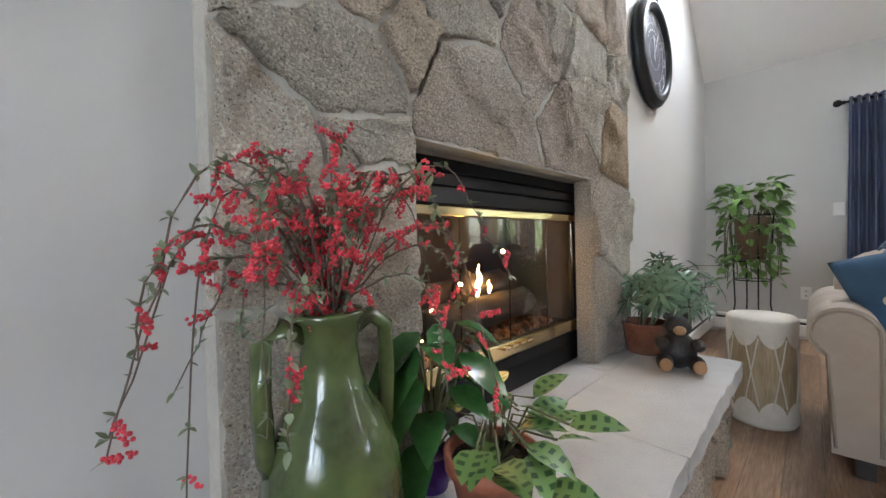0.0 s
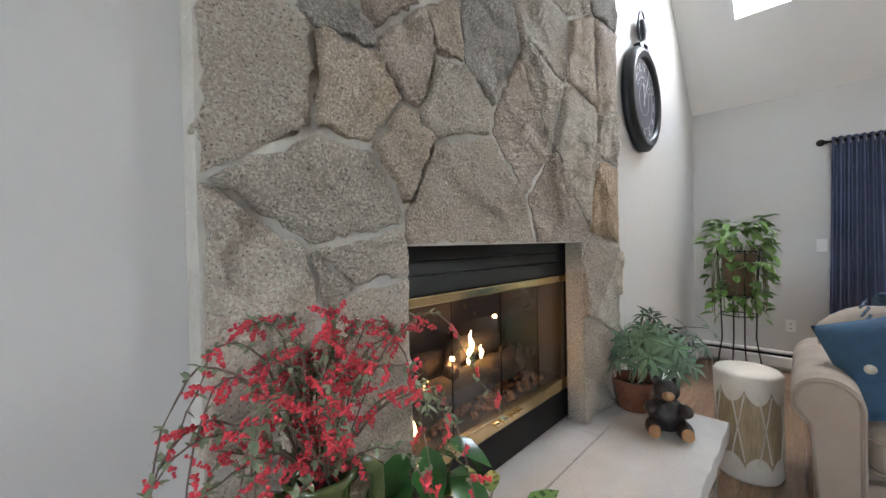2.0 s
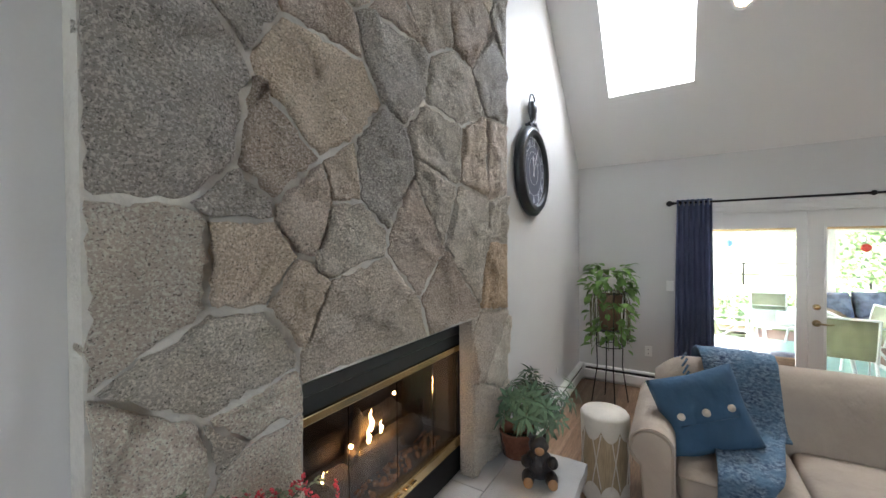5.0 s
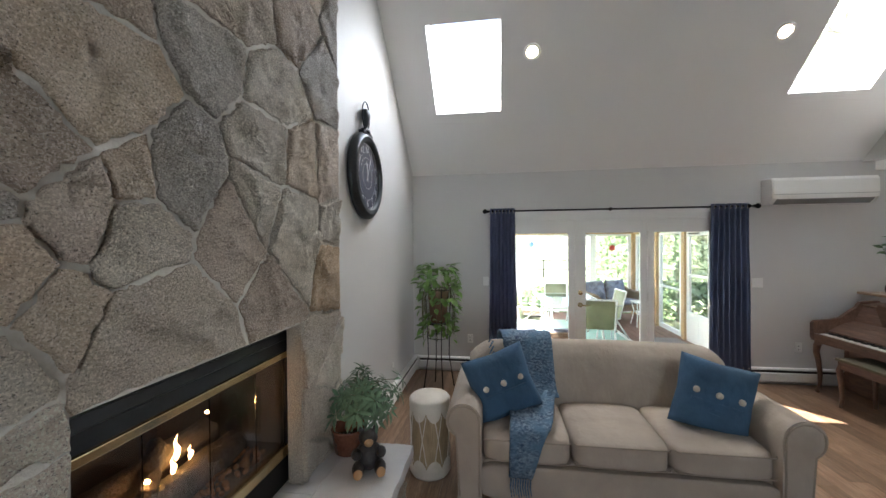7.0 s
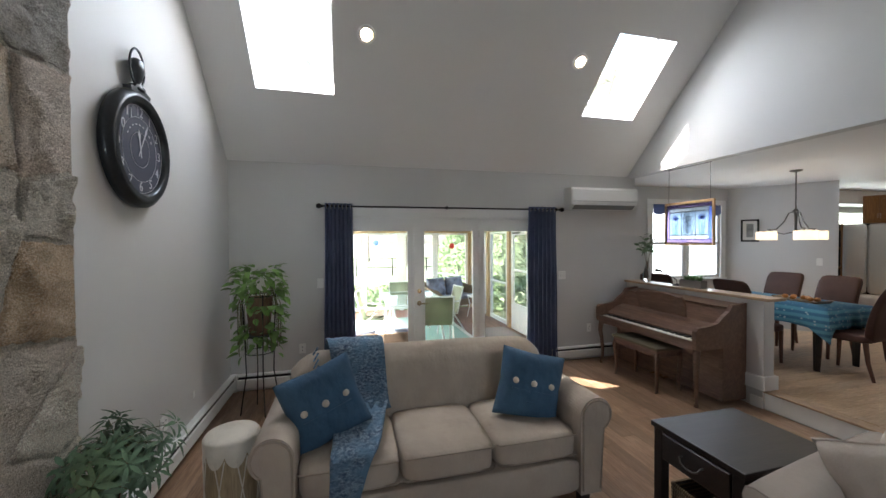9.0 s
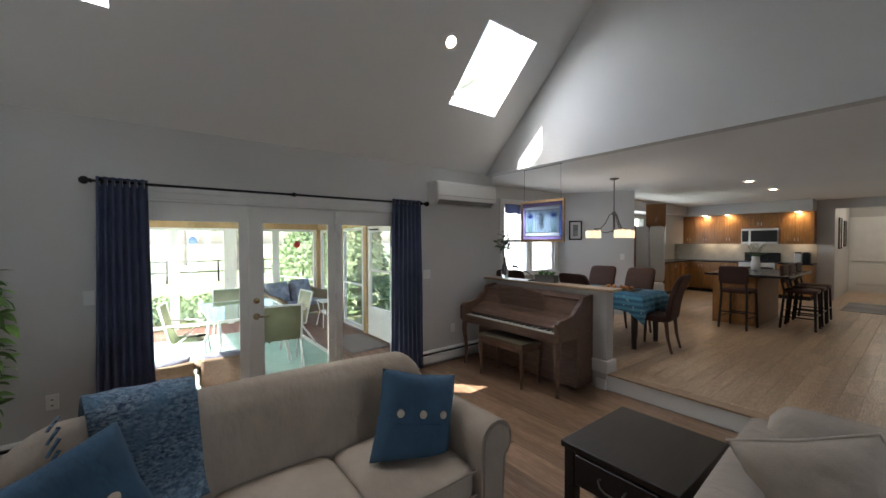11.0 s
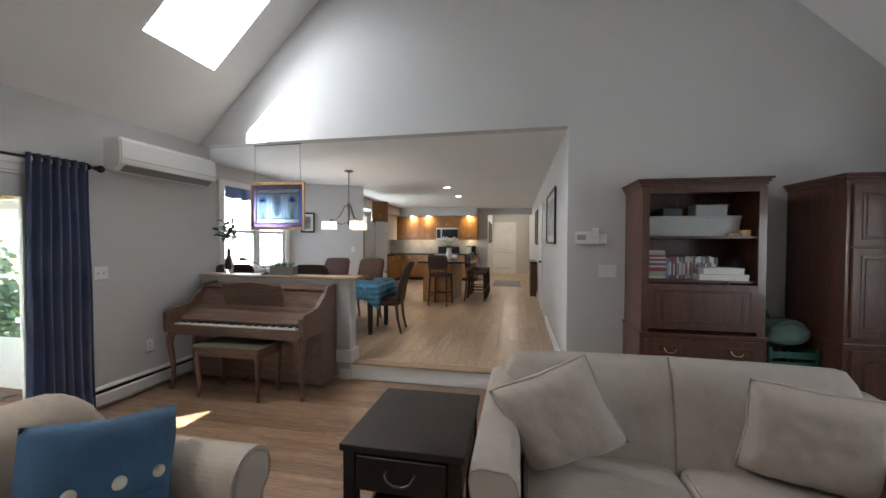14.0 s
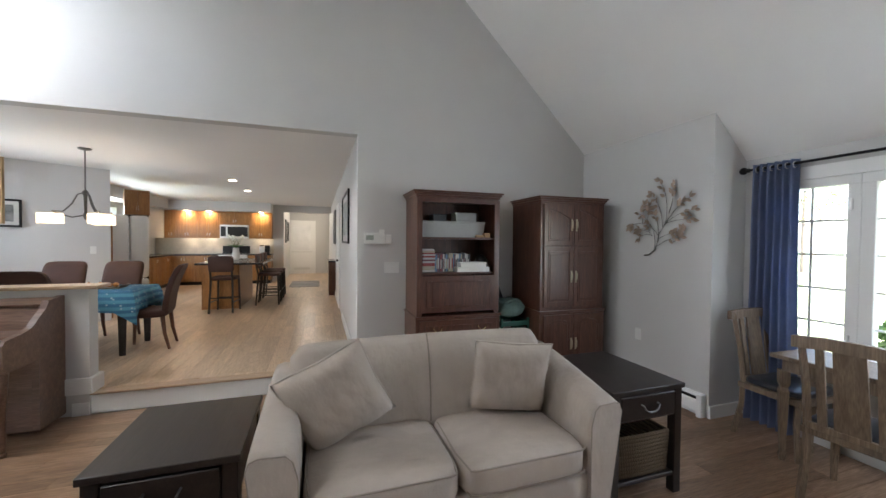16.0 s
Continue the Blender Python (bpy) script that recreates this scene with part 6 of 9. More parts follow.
for a, b, c, d, g in panes:
    part("glass_piece", boxm(a + 0.002, b - 0.002, -0.002, 0.002, c + 0.002, d - 0.002), GL[g], sg)
    part("came", tube(bmesh.new(), [(a, 0, c), (b, 0, c), (b, 0, d), (a, 0, d), (a, 0, c)], 0.0048, 4), M_LEAD, sg)
for cx in (-0.19, 0.19):
    for k in range(5):
        a = math.radians(30 + k * 30)
        part("petal", prism(bmesh.new(), [(cx, 0.30), (cx + 0.03 * math.cos(a - 0.5), 0.30 + 0.04 * math.sin(a - 0.5)), (cx + 0.075 * math.cos(a), 0.30 + 0.085 * math.sin(a)), (cx + 0.03 * math.cos(a + 0.5), 0.30 + 0.04 * math.sin(a + 0.5))], "y", 0.003, 0.006), GL["blue"], sg, "blue iris petal")
    for dx in (-0.04, 0.0, 0.045):
        part("stem", prism(bmesh.new(), [(cx + dx * 0.4 - 0.007, 0.115), (cx + dx * 0.4 + 0.007, 0.115), (cx + dx + 0.004, 0.28), (cx + dx - 0.004, 0.28)], "y", 0.003, 0.006), GL["green"], sg, "green glass stem")
for cz, r in ((0.20, 0.095), (0.315, 0.095)):
    part("came", tube(bmesh.new(), [(r * 0.75 * math.cos(a * math.pi / 8), -0.003, cz + r * math.sin(a * math.pi / 8)) for a in range(17)], 0.004, 5), M_LEAD, sg)
    part("bevel", prism(bmesh.new(), [(0.05 * math.cos(a * math.pi / 4), cz + 0.065 * math.sin(a * math.pi / 4)) for a in range(8)], "y", 0.003, 0.009), GL["clear"], sg, "bevelled clear glass")
for x in (-0.30, 0.30):
    part("chain", rodm((x, 0, 2 * h + 0.02), (x * 0.98, 0, KC - 1.69), 0.0028, None, 5), M_IRON, sg)
part("hanging_bar", rodm((-0.31, 0, KC - 1.69 - 0.012), (0.31, 0, KC - 1.69 - 0.012), 0.005, None, 6), M_IRON, sg)

CAPZ = 1.142
M_LEAF = surface("green_leaf", (0.075, 0.18, 0.045), 0.45, vary=0.2, big=20, fine=90, relief=0.1, spread=0.25)
M_LEAFG = surface("grey_green_leaf", (0.085, 0.15, 0.075), 0.5, vary=0.15, big=20, relief=0.1, spread=0.2)
M_STEM = surface("plant_stem", (0.13, 0.13, 0.06), 0.6)
M_TWIG = surface("brown_twig", (0.14, 0.10, 0.08), 0.8)
M_CLEAR = glass("clear_vase_glass", (0.95, 1, 0.98))


def leaf_verts(bm, at, d, up, ln, wd, bend=0.25, mat=0):
    """One pointed leaf with a fold along its midrib."""
    d, up = Vector(d).normalized(), Vector(up)
    s = d.cross(up)
    s = s.normalized() if s.length > 1e-4 else d.orthogonal().normalized()
    n = s.cross(d).normalized()
    at = Vector(at)
    mid, lf, rt = [], [], []
    for t, w in ((0, 0.08), (0.22, 0.8), (0.5, 1.0), (0.78, 0.6), (1.0, 0.02)):
        c = at + d * ln * t - n * bend * ln * t * t
        mid.append(bm.verts.new(c))
        lf.append(bm.verts.new(c + s * wd / 2 * w + n * wd * 0.10 * w))
        rt.append(bm.verts.new(c - s * wd / 2 * w + n * wd * 0.10 * w))
    for k in range(4):
        for f in ((mid[k], mid[k + 1], lf[k + 1], lf[k]), (rt[k], rt[k + 1], mid[k + 1], mid[k])):
            bm.faces.new(f).material_index = mat
    return bm


def leaf_mesh(name, material, ln, wd, bend=0.25):
    bm = leaf_verts(bmesh.new(), (0, 0, 0), (1, 0, 0), (0, 0, 1), ln, wd, bend)
    me = bpy.data.meshes.new(name)
    bm.normal_update()
    bm.to_mesh(me)
    bm.free()
    for p in me.polygons:
        p.use_smooth = True
    me.materials.append(material)
    return me


def put_leaf(me, parent, at, d, roll=0.0, name="leaf"):
    ob = new(name, me)
    ob.parent = parent
    q = Vector(d).to_track_quat("X", "Z")
    ob.matrix_basis = Matrix.Translation(at) @ q.to_matrix().to_4x4() @ Matrix.Rotation(roll, 4, "X")
    return ob


rp = random.Random(77)
va = thing("flower_vase", pose(4.86, -4.45, CAPZ), "clear glass bottle vase with leafy magnolia branches on the half wall", "vase")
part("bottle", lathe([(0.04, 0), (0.052, 0.01), (0.055, 0.09), (0.04, 0.17), (0.022, 0.22), (0.02, 0.28), (0.026, 0.30)]), M_CLEAR, va, "", True)
big_leaf = leaf_mesh("leaf", M_LEAFG, 0.085, 0.045)
for k in range(6):
    a = k * 1.1
    pts = [(0, 0, 0.02), (0.008 * math.cos(a), 0.008 * math.sin(a), 0.28), (0.05 * math.cos(a), 0.04 * math.sin(a), 0.42), (0.12 * math.cos(a) + 0.03, 0.07 * math.sin(a), 0.50 + 0.03 * k)]
    part("branch", tube(bmesh.new(), pts, 0.004, 5, 0.002), M_TWIG, va)
    for j in range(7):
        t = j / 6
        c = Vector(pts[2]).lerp(Vector(pts[3]), t * 1.1)
        put_leaf(big_leaf, va, c, (rp.uniform(-1, 1), rp.uniform(-1, 1), rp.uniform(-0.3, 0.9)), rp.uniform(-1, 1))
pl = thing("planter_box", pose(4.12, -4.45, CAPZ), "grey wooden planter box with small succulents", "planter")
part("trough", box(box(box(box(boxm(-0.15, 0.15, -0.05, 0.05, 0, 0.012), -0.15, 0.15, 0.04, 0.05, 0.012, 0.095), -0.15, 0.15, -0.05, -0.04, 0.012, 0.095), -0.15, -0.14, -0.04, 0.04, 0.012, 0.095), 0.14, 0.15, -0.04, 0.04, 0.012, 0.095), surface("grey_wood", (0.16, 0.15, 0.14), 0.7, vary=0.1, relief=0.2), pl)
part("soil", boxm(-0.139, 0.139, -0.039, 0.039, 0.02, 0.08), M_LOG, pl)
spike = leaf_mesh("leaf", M_LEAF, 0.10, 0.022, 0.1)
for cx in (-0.09, 0.0, 0.085):
    for k in range(11):
        a = k * 2.4
        put_leaf(spike, pl, (cx, 0, 0.08), (math.cos(a), math.sin(a), 0.6 + 0.1 * k), 0)
dl = thing("desk_lamp", pose(4.36, -4.46, CAPZ), "small black reading lamp with a long bent arm", "lamp")
part("base", lathe([(0.06, 0), (0.06, 0.012), (0.02, 0.02), (0.01, 0.03)]), M_BLACK, dl, "", True)
part("arm", tube(bmesh.new(), [(0, 0, 0.02), (0.02, 0, 0.08), (0.14, 0, 0.13), (0.27, 0, 0.17)], 0.005, 6), M_BLACK, dl)
part("shade", tube(bmesh.new(), [(0.25, 0, 0.165), (0.30, 0, 0.18), (0.35, 0, 0.175)], 0.014, 8, 0.022), M_BLACK, dl, "", True)

# ---- dining area ----
dw = thing("window_1", pose(WX, 0, 0), "pair of white double-hung dining windows", "window", "", "structure")
Y0, Y1, Z0, Z1 = -6.95, -5.42, 1.05, 2.36
for a, b in ((Y0, (Y0 + Y1) / 2 - 0.03), ((Y0 + Y1) / 2 + 0.03, Y1)):
    bm = bmesh.new()
    for c, d, e, f in ((a, b, Z0, Z0 + 0.05), (a, b, Z1 - 0.05, Z1), (a, a + 0.05, Z0 + 0.05, Z1 - 0.05), (b - 0.05, b, Z0 + 0.05, Z1 - 0.05), (a + 0.05, b - 0.05, 1.66, 1.71)):
        box(bm, 0.02, 0.08, c, d, e, f)
    fr = part("window_frame", bm, M_WHITE, dw)
    p = part("pane", boxm(0.05, 0.055, a + 0.05, b - 0.05, Z0 + 0.05, Z1 - 0.05), M_GLASS, fr, "clear glass")
    p.visible_shadow = False
part("mullion", boxm(0.0, 0.10, (Y0 + Y1) / 2 - 0.03, (Y0 + Y1) / 2 + 0.03, Z0, Z1), M_WHITE, dw)
bm = bmesh.new()
box(bm, -0.02, -0.001, Y0 - 0.10, Y1 + 0.10, Z1, Z1 + 0.10)
box(bm, -0.02, -0.001, Y0 - 0.10, Y0, Z0 - 0.1, Z1)
box(bm, -0.02, -0.001, Y1, Y1 + 0.10, Z0 - 0.1, Z1)
part("casing", bm, M_WHITE, dw)
part("window_sill", boxm(-0.06, 0.02, Y0 - 0.1, Y1 + 0.1, Z0 - 0.03, Z0, 0.004), M_WHITE, dw)
vl = bmesh.new()
grid = []
for i in range(41):
    y = Y0 + 0.02 + (Y1 - Y0 - 0.04) * i / 40
    s = 0.012 * math.sin(i * 1.3)
    drop = 0.16 + 0.03 * abs(math.sin(i * 0.47))
    grid.append((vl.verts.new((-0.022 + s * 0.1, y, Z1 + 0.01)), vl.verts.new((-0.03 + s * 1.5, y, Z1 + 0.01 - drop))))
for (a, b), (c, d) in zip(grid, grid[1:]):
    vl.faces.new((a, b, d, c))
bmesh.ops.solidify(vl, geom=vl.faces[:], thickness=0.003)
part("valance", vl, M_NAVY, dw, "navy scalloped valance", True)
window_light("dining_sky", (WX + 0.13, (Y0 + Y1) / 2, 1.70), (-1, 0, -0.1), 1.5, 1.25, 4.2)

dt = thing("dining_table", pose(4.13, -5.90, KF) @ Matrix.Diagonal((1.28, 0.60, 1, 1)), "dark wooden dining table under a blue printed tablecloth", "dining table")
part("tabletop", boxm(-0.56, 0.56, -0.62, 0.62, 0.70, 0.745, 0.006, 2), M_ESPRESSO, dt)
for sx in (-1, 1):
    for sy in (-1, 1):
        part("leg", tube(bmesh.new(), [(sx * 0.49, sy * 0.55, 0.70), (sx * 0.49, sy * 0.55, 0.0)], 0.04, 4, 0.026), M_ESPRESSO, dt)
M_CLOTH, cn, cl, cb = principled("printed_cotton")
tcx = cn.new("ShaderNodeTexCoord")
wv2 = cn.new("ShaderNodeTexWave")
wv2.bands_direction = "Z"
wv2.inputs["Scale"].default_value, wv2.inputs["Distortion"].default_value, wv2.inputs["Detail"].default_value = 4.2, 1.0, 1
vo = cn.new("ShaderNodeTexVoronoi")
vo.inputs["Scale"].default_value = 22
cl.new(tcx.outputs["Object"], wv2.inputs[0])
cl.new(tcx.outputs["Object"], vo.inputs[0])
cc = mixed(cn, cl, ramp(cn, cl, wv2.outputs[1], 0.35, 0.65), (0.045, 0.17, 0.30), (0.11, 0.33, 0.46))
cl.new(mixed(cn, cl, ramp(cn, cl, vo.outputs[0], 0.24, 0.16), cc, (0.42, 0.55, 0.62)), cb.inputs["Base Color"])
cb.inputs["Roughness"].default_value = 0.9
tc_ = thing("tablecloth", pose(4.13, -5.90, KF) @ Matrix.Diagonal((1.28, 0.60, 1, 1)), "blue and turquoise block-printed cotton tablecloth", "tablecloth")
bm = bmesh.new()
nx_, lines = 24, []
for i in range(nx_ * 4):
    s, t = divmod(i, nx_)
    u = 2 * t / nx_ - 1
    x, y = ((u, -1), (1, u), (-u, 1), (-1, -u))[s]
    cor = max(0, 1 - (1 - abs(u)) * 4)
    fl = 0.012 * math.sin(i * 1.1)
    out = 0.02 + 0.03 * cor + fl
    top = bm.verts.new((x * 0.575, y * 0.635, 0.752))
    m1 = bm.verts.new((x * (0.58 + out * 0.5), y * (0.64 + out * 0.5), 0.66))
    lo = bm.verts.new((x * (0.58 + out), y * (0.64 + out), 0.52 - 0.16 * cor + 0.01 * math.sin(i * 0.7)))
    lines.append((top, m1, lo))
for a, b in zip(lines, lines[1:] + lines[:1]):
    bm.faces.new((a[0], b[0], b[1], a[1]))
    bm.faces.new((a[1], b[1], b[2], a[2]))
bm.faces.new([l[0] for l in lines])
bmesh.ops.recalc_face_normals(bm, faces=bm.faces)
bmesh.ops.solidify(bm, geom=bm.faces[:], thickness=-0.003)
part("cloth", bm, M_CLOTH, tc_, "", True)
M_HIDE = surface("brown_leather", (0.058, 0.028, 0.022), 0.6, spec=0.25, vary=0.12, big=6, fine=120, relief=0.2)


def parsons_chair(m, first=None):
    if first:
        return copy_thing(first, m)
    c = thing("dining_chair", m, "brown leather parsons dining chair with tapered wooden legs", "chair", "leather chairs round the dining table")
    part("seat", soft_box(-0.235, 0.235, -0.24, 0.22, 0.40, 0.49, 8, 6, 0.01), M_HIDE, c, "", True)
    b = soft_box(-0.23, 0.23, 0.0, 0.07, 0.0, 0.61, 8, 8)
    for v in b.verts:
        v.co.y += 0.17 + 0.16 * (v.co.z / 0.61) ** 2
        v.co.z += 0.43
    part("backrest", b, M_HIDE, c, "", True)
    for x, y, ex, ey in ((-0.2, -0.2, 0, -0.01), (0.2, -0.2, 0, -0.01), (-0.2, 0.18, 0, 0.07), (0.2, 0.18, 0, 0.07)):
        part("leg", tube(bmesh.new(), [(x, y, 0.41), (x + ex * 0.3, y + ey * 0.3, 0.2), (x + ex, y + ey, 0)], 0.026, 6, 0.016), M_CHERRY, c)
    return c


ch = parsons_chair(pose(3.36, -5.90, KF, 0, 0, 96))
for x, y, a in ((4.05, -5.32, -4), (3.98, -6.46, 178), (4.62, -6.48, 184), (5.25, -5.15, 24)):
    parsons_chair(pose(x, y, KF, 0, 0, a), ch)
tr = thing("serving_tray", pose(3.88, -5.92, KF + 0.7555), "dark wooden tray with small orange pumpkins on the table", "tray")
part("tray", prism(bmesh.new(), [(-0.24, 0.0), (0.24, 0.0), (0.28, 0.04), (0.265, 0.04), (0.225, 0.014), (-0.225, 0.014), (-0.265, 0.04), (-0.28, 0.04)], "y", -0.11, 0.11), M_RUSTIC, tr)
for k in range(7):
    g = thing("small_pumpkin", pose(3.88 - 0.18 + k * 0.06, -5.92 + rp.uniform(-0.06, 0.06), KF + 0.77), "small orange ornamental gourd in the tray", "gourd", "gourds in the tray")
    b = bmesh.new()
    bmesh.ops.create_uvsphere(b, u_segments=16, v_segments=10, radius=0.034, matrix=Matrix.Translation((0, 0, 0.027)) @ Matrix.Diagonal((1, 1, 0.8, 1)))
    for v in b.verts:
        a = math.atan2(v.co.y, v.co.x)
        v.co.x *= 1 - 0.07 * abs(math.sin(4 * a))
        v.co.y *= 1 - 0.07 * abs(math.sin(4 * a))
    part("body", b, surface("orange_gourd", (0.50, 0.20, 0.05), 0.5), g, "", True)
    part("stalk", rodm((0, 0, 0.05), (0.004, 0, 0.066), 0.005, 0.003, 6), M_TWIG, g)

M_SHADE = surface("linen_shade", (0.66, 0.58, 0.45), 0.8)
M_SHADE.node_tree.nodes["Principled BSDF"].inputs["Emission Color"].default_value = (1.0, 0.84, 0.62, 1)
M_SHADE.node_tree.nodes["Principled BSDF"].inputs["Emission Strength"].default_value = 0.12
chd = thing("chandelier", pose(4.13, -6.2, KC), "dark bronze three-arm chandelier with pale drum shades", "chandelier")
part("canopy", lathe([(0.07, -0.001), (0.068, -0.015), (0.02, -0.03)]), M_IRON, chd, "", True)
part("chain", rodm((0, 0, -0.02), (0, 0, -0.52), 0.008, None, 6), M_IRON, chd)
part("hub", lathe([(0.01, -0.52), (0.035, -0.55), (0.02, -0.60), (0.015, -0.80), (0.03, -0.84), (0.015, -0.88), (0.004, -0.90)]), M_IRON, chd, "", True)
for k in range(3):
    a = 0.35 + k * 2 * math.pi / 3
    c, s = math.cos(a), math.sin(a)
    part("arm", tube(bmesh.new(), [(0.01 * c, 0.01 * s, -0.56), (0.07 * c, 0.07 * s, -0.58), (0.12 * c, 0.12 * s, -0.70), (0.20 * c, 0.20 * s, -0.80), (0.30 * c, 0.30 * s, -0.80)], 0.009, 6), M_IRON, chd, "", True)
    part("arm", tube(bmesh.new(), [(0.02 * c, 0.02 * s, -0.84), (0.12 * c, 0.12 * s, -0.87), (0.24 * c, 0.24 * s, -0.83), (0.30 * c, 0.30 * s, -0.80)], 0.008, 6), M_IRON, chd, "", True)
    sh = lathe([(0.118, -0.95), (0.118, -0.83)], 28, cap=False, at=(0.31 * c, 0.31 * s, 0))
    bmesh.ops.solidify(sh, geom=sh.faces[:], thickness=0.003)
    part("shade", sh, M_SHADE, chd, "pale linen drum shade, lit", True)
    point_light("chandelier_bulb", (4.13 + 0.31 * c, -6.2 + 0.31 * s, KC - 0.90), 0.3, (1, 0.72, 0.42), 0.03)


def framed(name, m, w, h, label, inner=(0.62, 0.60, 0.56), mat_w=0.05, dark=(0.18, 0.18, 0.17), frame_w=0.03):
    """A framed picture; local x to the right, z up, y towards the viewer."""
    t = thing(name, m, label, "picture", "framed pictures")
    part("frame", box(box(box(box(bmesh.new(), -w / 2, w / 2, 0, 0.025, -h / 2, -h / 2 + frame_w), -w / 2, w / 2, 0, 0.025, h / 2 - frame_w, h / 2), -w / 2, -w / 2 + frame_w, 0, 0.025, -h / 2 + frame_w, h / 2 - frame_w), w / 2 - frame_w, w / 2, 0, 0.025, -h / 2 + frame_w, h / 2 - frame_w), M_BLACK, t, "black frame")
    part("mat_board", boxm(-w / 2 + frame_w, w / 2 - frame_w, 0.002, 0.008, -h / 2 + frame_w, h / 2 - frame_w), surface("mat_board", inner, 0.7, vary=0.01), t)
    a, b = w / 2 - frame_w - mat_w, h / 2 - frame_w - mat_w
    part("print", boxm(-a, a, 0.008, 0.010, -b, b), surface("print", dark, 0.6, vary=0.3, big=6), t, "grey print")
    return t


framed("picture", pose((C0[0] * 0.55 + C1[0] * 0.45) - 0.004, (C0[1] * 0.55 + C1[1] * 0.45) + 0.006, 1.90, 0, 0, math.degrees(math.atan2(C0[1] - C1[1], C0[0] - C1[0]))), 0.26, 0.40, "small black-framed monochrome print on the angled wall")
framed("picture", pose(KX0, -6.15, 1.88, 0, 0, -90), 1.35, 0.74, "wide black-framed landscape print on the passage wall", (0.55, 0.56, 0.55), 0.09, (0.30, 0.33, 0.32))
framed("picture", pose(KX0, -10.3, 1.88, 0, 0, -90), 0.9, 0.85, "black-framed print further along the passage wall", (0.25, 0.24, 0.22), 0.05)
framed("picture", pose(HALL_X, -14.4, 1.85, 0, 0, 90), 0.5, 0.8, "dark framed picture in the hall", (0.25, 0.24, 0.22), 0.05)
framed("picture", pose(HALL_X, -15.3, 1.85, 0, 0, 90), 0.4, 0.7, "dark framed picture in the hall", (0.25, 0.24, 0.22), 0.05)
plate("light_switch", (4.80, -7.805, 1.36), (-0.53, 0.85, 0), 0.075, 0.12, 1, "white switch plate on the dining wall", "switch")
dcas = bmesh.new()
box(dcas, KX0, KX0 + 0.02, -8.12, -8.03, KF, KF + 2.12)
box(dcas, KX0, KX0 + 0.02, -9.02, -8.93, KF, KF + 2.12)
box(dcas, KX0, KX0 + 0.02, -9.02, -8.03, KF + 2.04, KF + 2.12)
dd = thing("door_2", pose(0, 0, 0), "white painted closet door in the passage, closed", "door", "", "structure")
part("casing", dcas, M_WHITE, dd)
part("door_leaf", boxm(KX0 + 0.001, KX0 + 0.012, -8.93, -8.12, KF + 0.01, KF + 2.04), M_WHITE, dd)
part("door_handle", rodm((KX0 + 0.012, -8.2, KF + 0.95), (KX0 + 0.06, -8.2, KF + 0.95), 0.02), M_BLACK, dd, "dark knob")

# ---- kitchen ----
M_STONE = surface("dark_counter", (0.028, 0.028, 0.03), 0.2, vary=0.3, big=30, fine=120, relief=0.02)
M_TILE = surface("cream_tile", (0.55, 0.50, 0.42), 0.4, vary=0.08, big=6, fine=60, relief=0.1)


def cabinet(x0, x1, z0, z1, y, d, name, label, group, doors=2, m=None):
    """A cabinet unit that faces +y, built about its own back corner."""
    t = thing(name, m or pose(x0, y, z0), label, "cabinet", group)
    w, h = x1 - x0, z1 - z0
    part("body", boxm(0.001, w - 0.001, 0, d - 0.02, 0, h), M_CABINET, t)
    for k in range(doors):
        a, b = w * k / doors + 0.004, w * (k + 1) / doors - 0.004
        f = raised_panel("door", a, b, d - 0.02, 0.004, h - 0.004, M_CABINET, t)
        hx = b - 0.03 if k % 2 == 0 and doors > 1 else a + 0.03
        part("handle", rodm((hx, d + 0.012, 0.08 if z0 > 1 else h - 0.14), (hx, d + 0.012, 0.16 if z0 > 1 else h - 0.06), 0.006, None, 6), M_STEEL, f, "steel pull")
    return t


UB, UT, UD = KF + 1.39, 2.40, 0.33
for a, b in ((2.77, 3.42), (4.22, 4.82), (4.82, 5.36), (5.36, 5.655)):
    cabinet(a, b, UB, UT, KBACK, UD, "upper_cabinet", "honey maple wall cabinet with raised-panel doors", "kitchen wall cabinets")
cabinet(3.42, 4.22, UB + 0.42, UT, KBACK, UD, "upper_cabinet", "short maple wall cabinet over the microwave", "kitchen wall cabinets")
structure("soffit", boxm(2.77, 6.0, KBACK, KBACK + 0.62, UT + 0.002, KC), M_WALL, "greige soffit above the wall cabinets", "trim")
structure("soffit_window", box(box(bmesh.new(), 5.45, 6.0, KBACK + 0.622, -9.3, 2.42, KC), 5.66, 6.0, KBACK + 0.34, -12.0, UB, 2.418), M_WALL, "pale soffit with downlights over the sink run", "trim")
mw = thing("microwave", pose(3.42, KBACK, UB), "stainless over-range microwave between the cabinets", "microwave")
part("body", boxm(0.01, 0.79, 0, 0.37, 0.0, 0.415), M_STEEL, mw)
part("door", boxm(0.03, 0.58, 0.37, 0.39, 0.06, 0.36, 0.006), M_EBONY, mw, "black glass door")
part("handle", rodm((0.60, 0.41, 0.08), (0.60, 0.41, 0.34), 0.01), M_STEEL, mw)
part("control_panel", boxm(0.63, 0.77, 0.37, 0.385, 0.06, 0.36), M_EBONY, mw)
for a, b in ((2.77, 3.42), (4.22, 4.82), (4.82, 5.40)):
    cabinet(a, b, KF + 0.10, KF + 0.87, KBACK, 0.61, "base_cabinet", "honey maple base cabinet with raised-panel doors", "kitchen base cabinets")
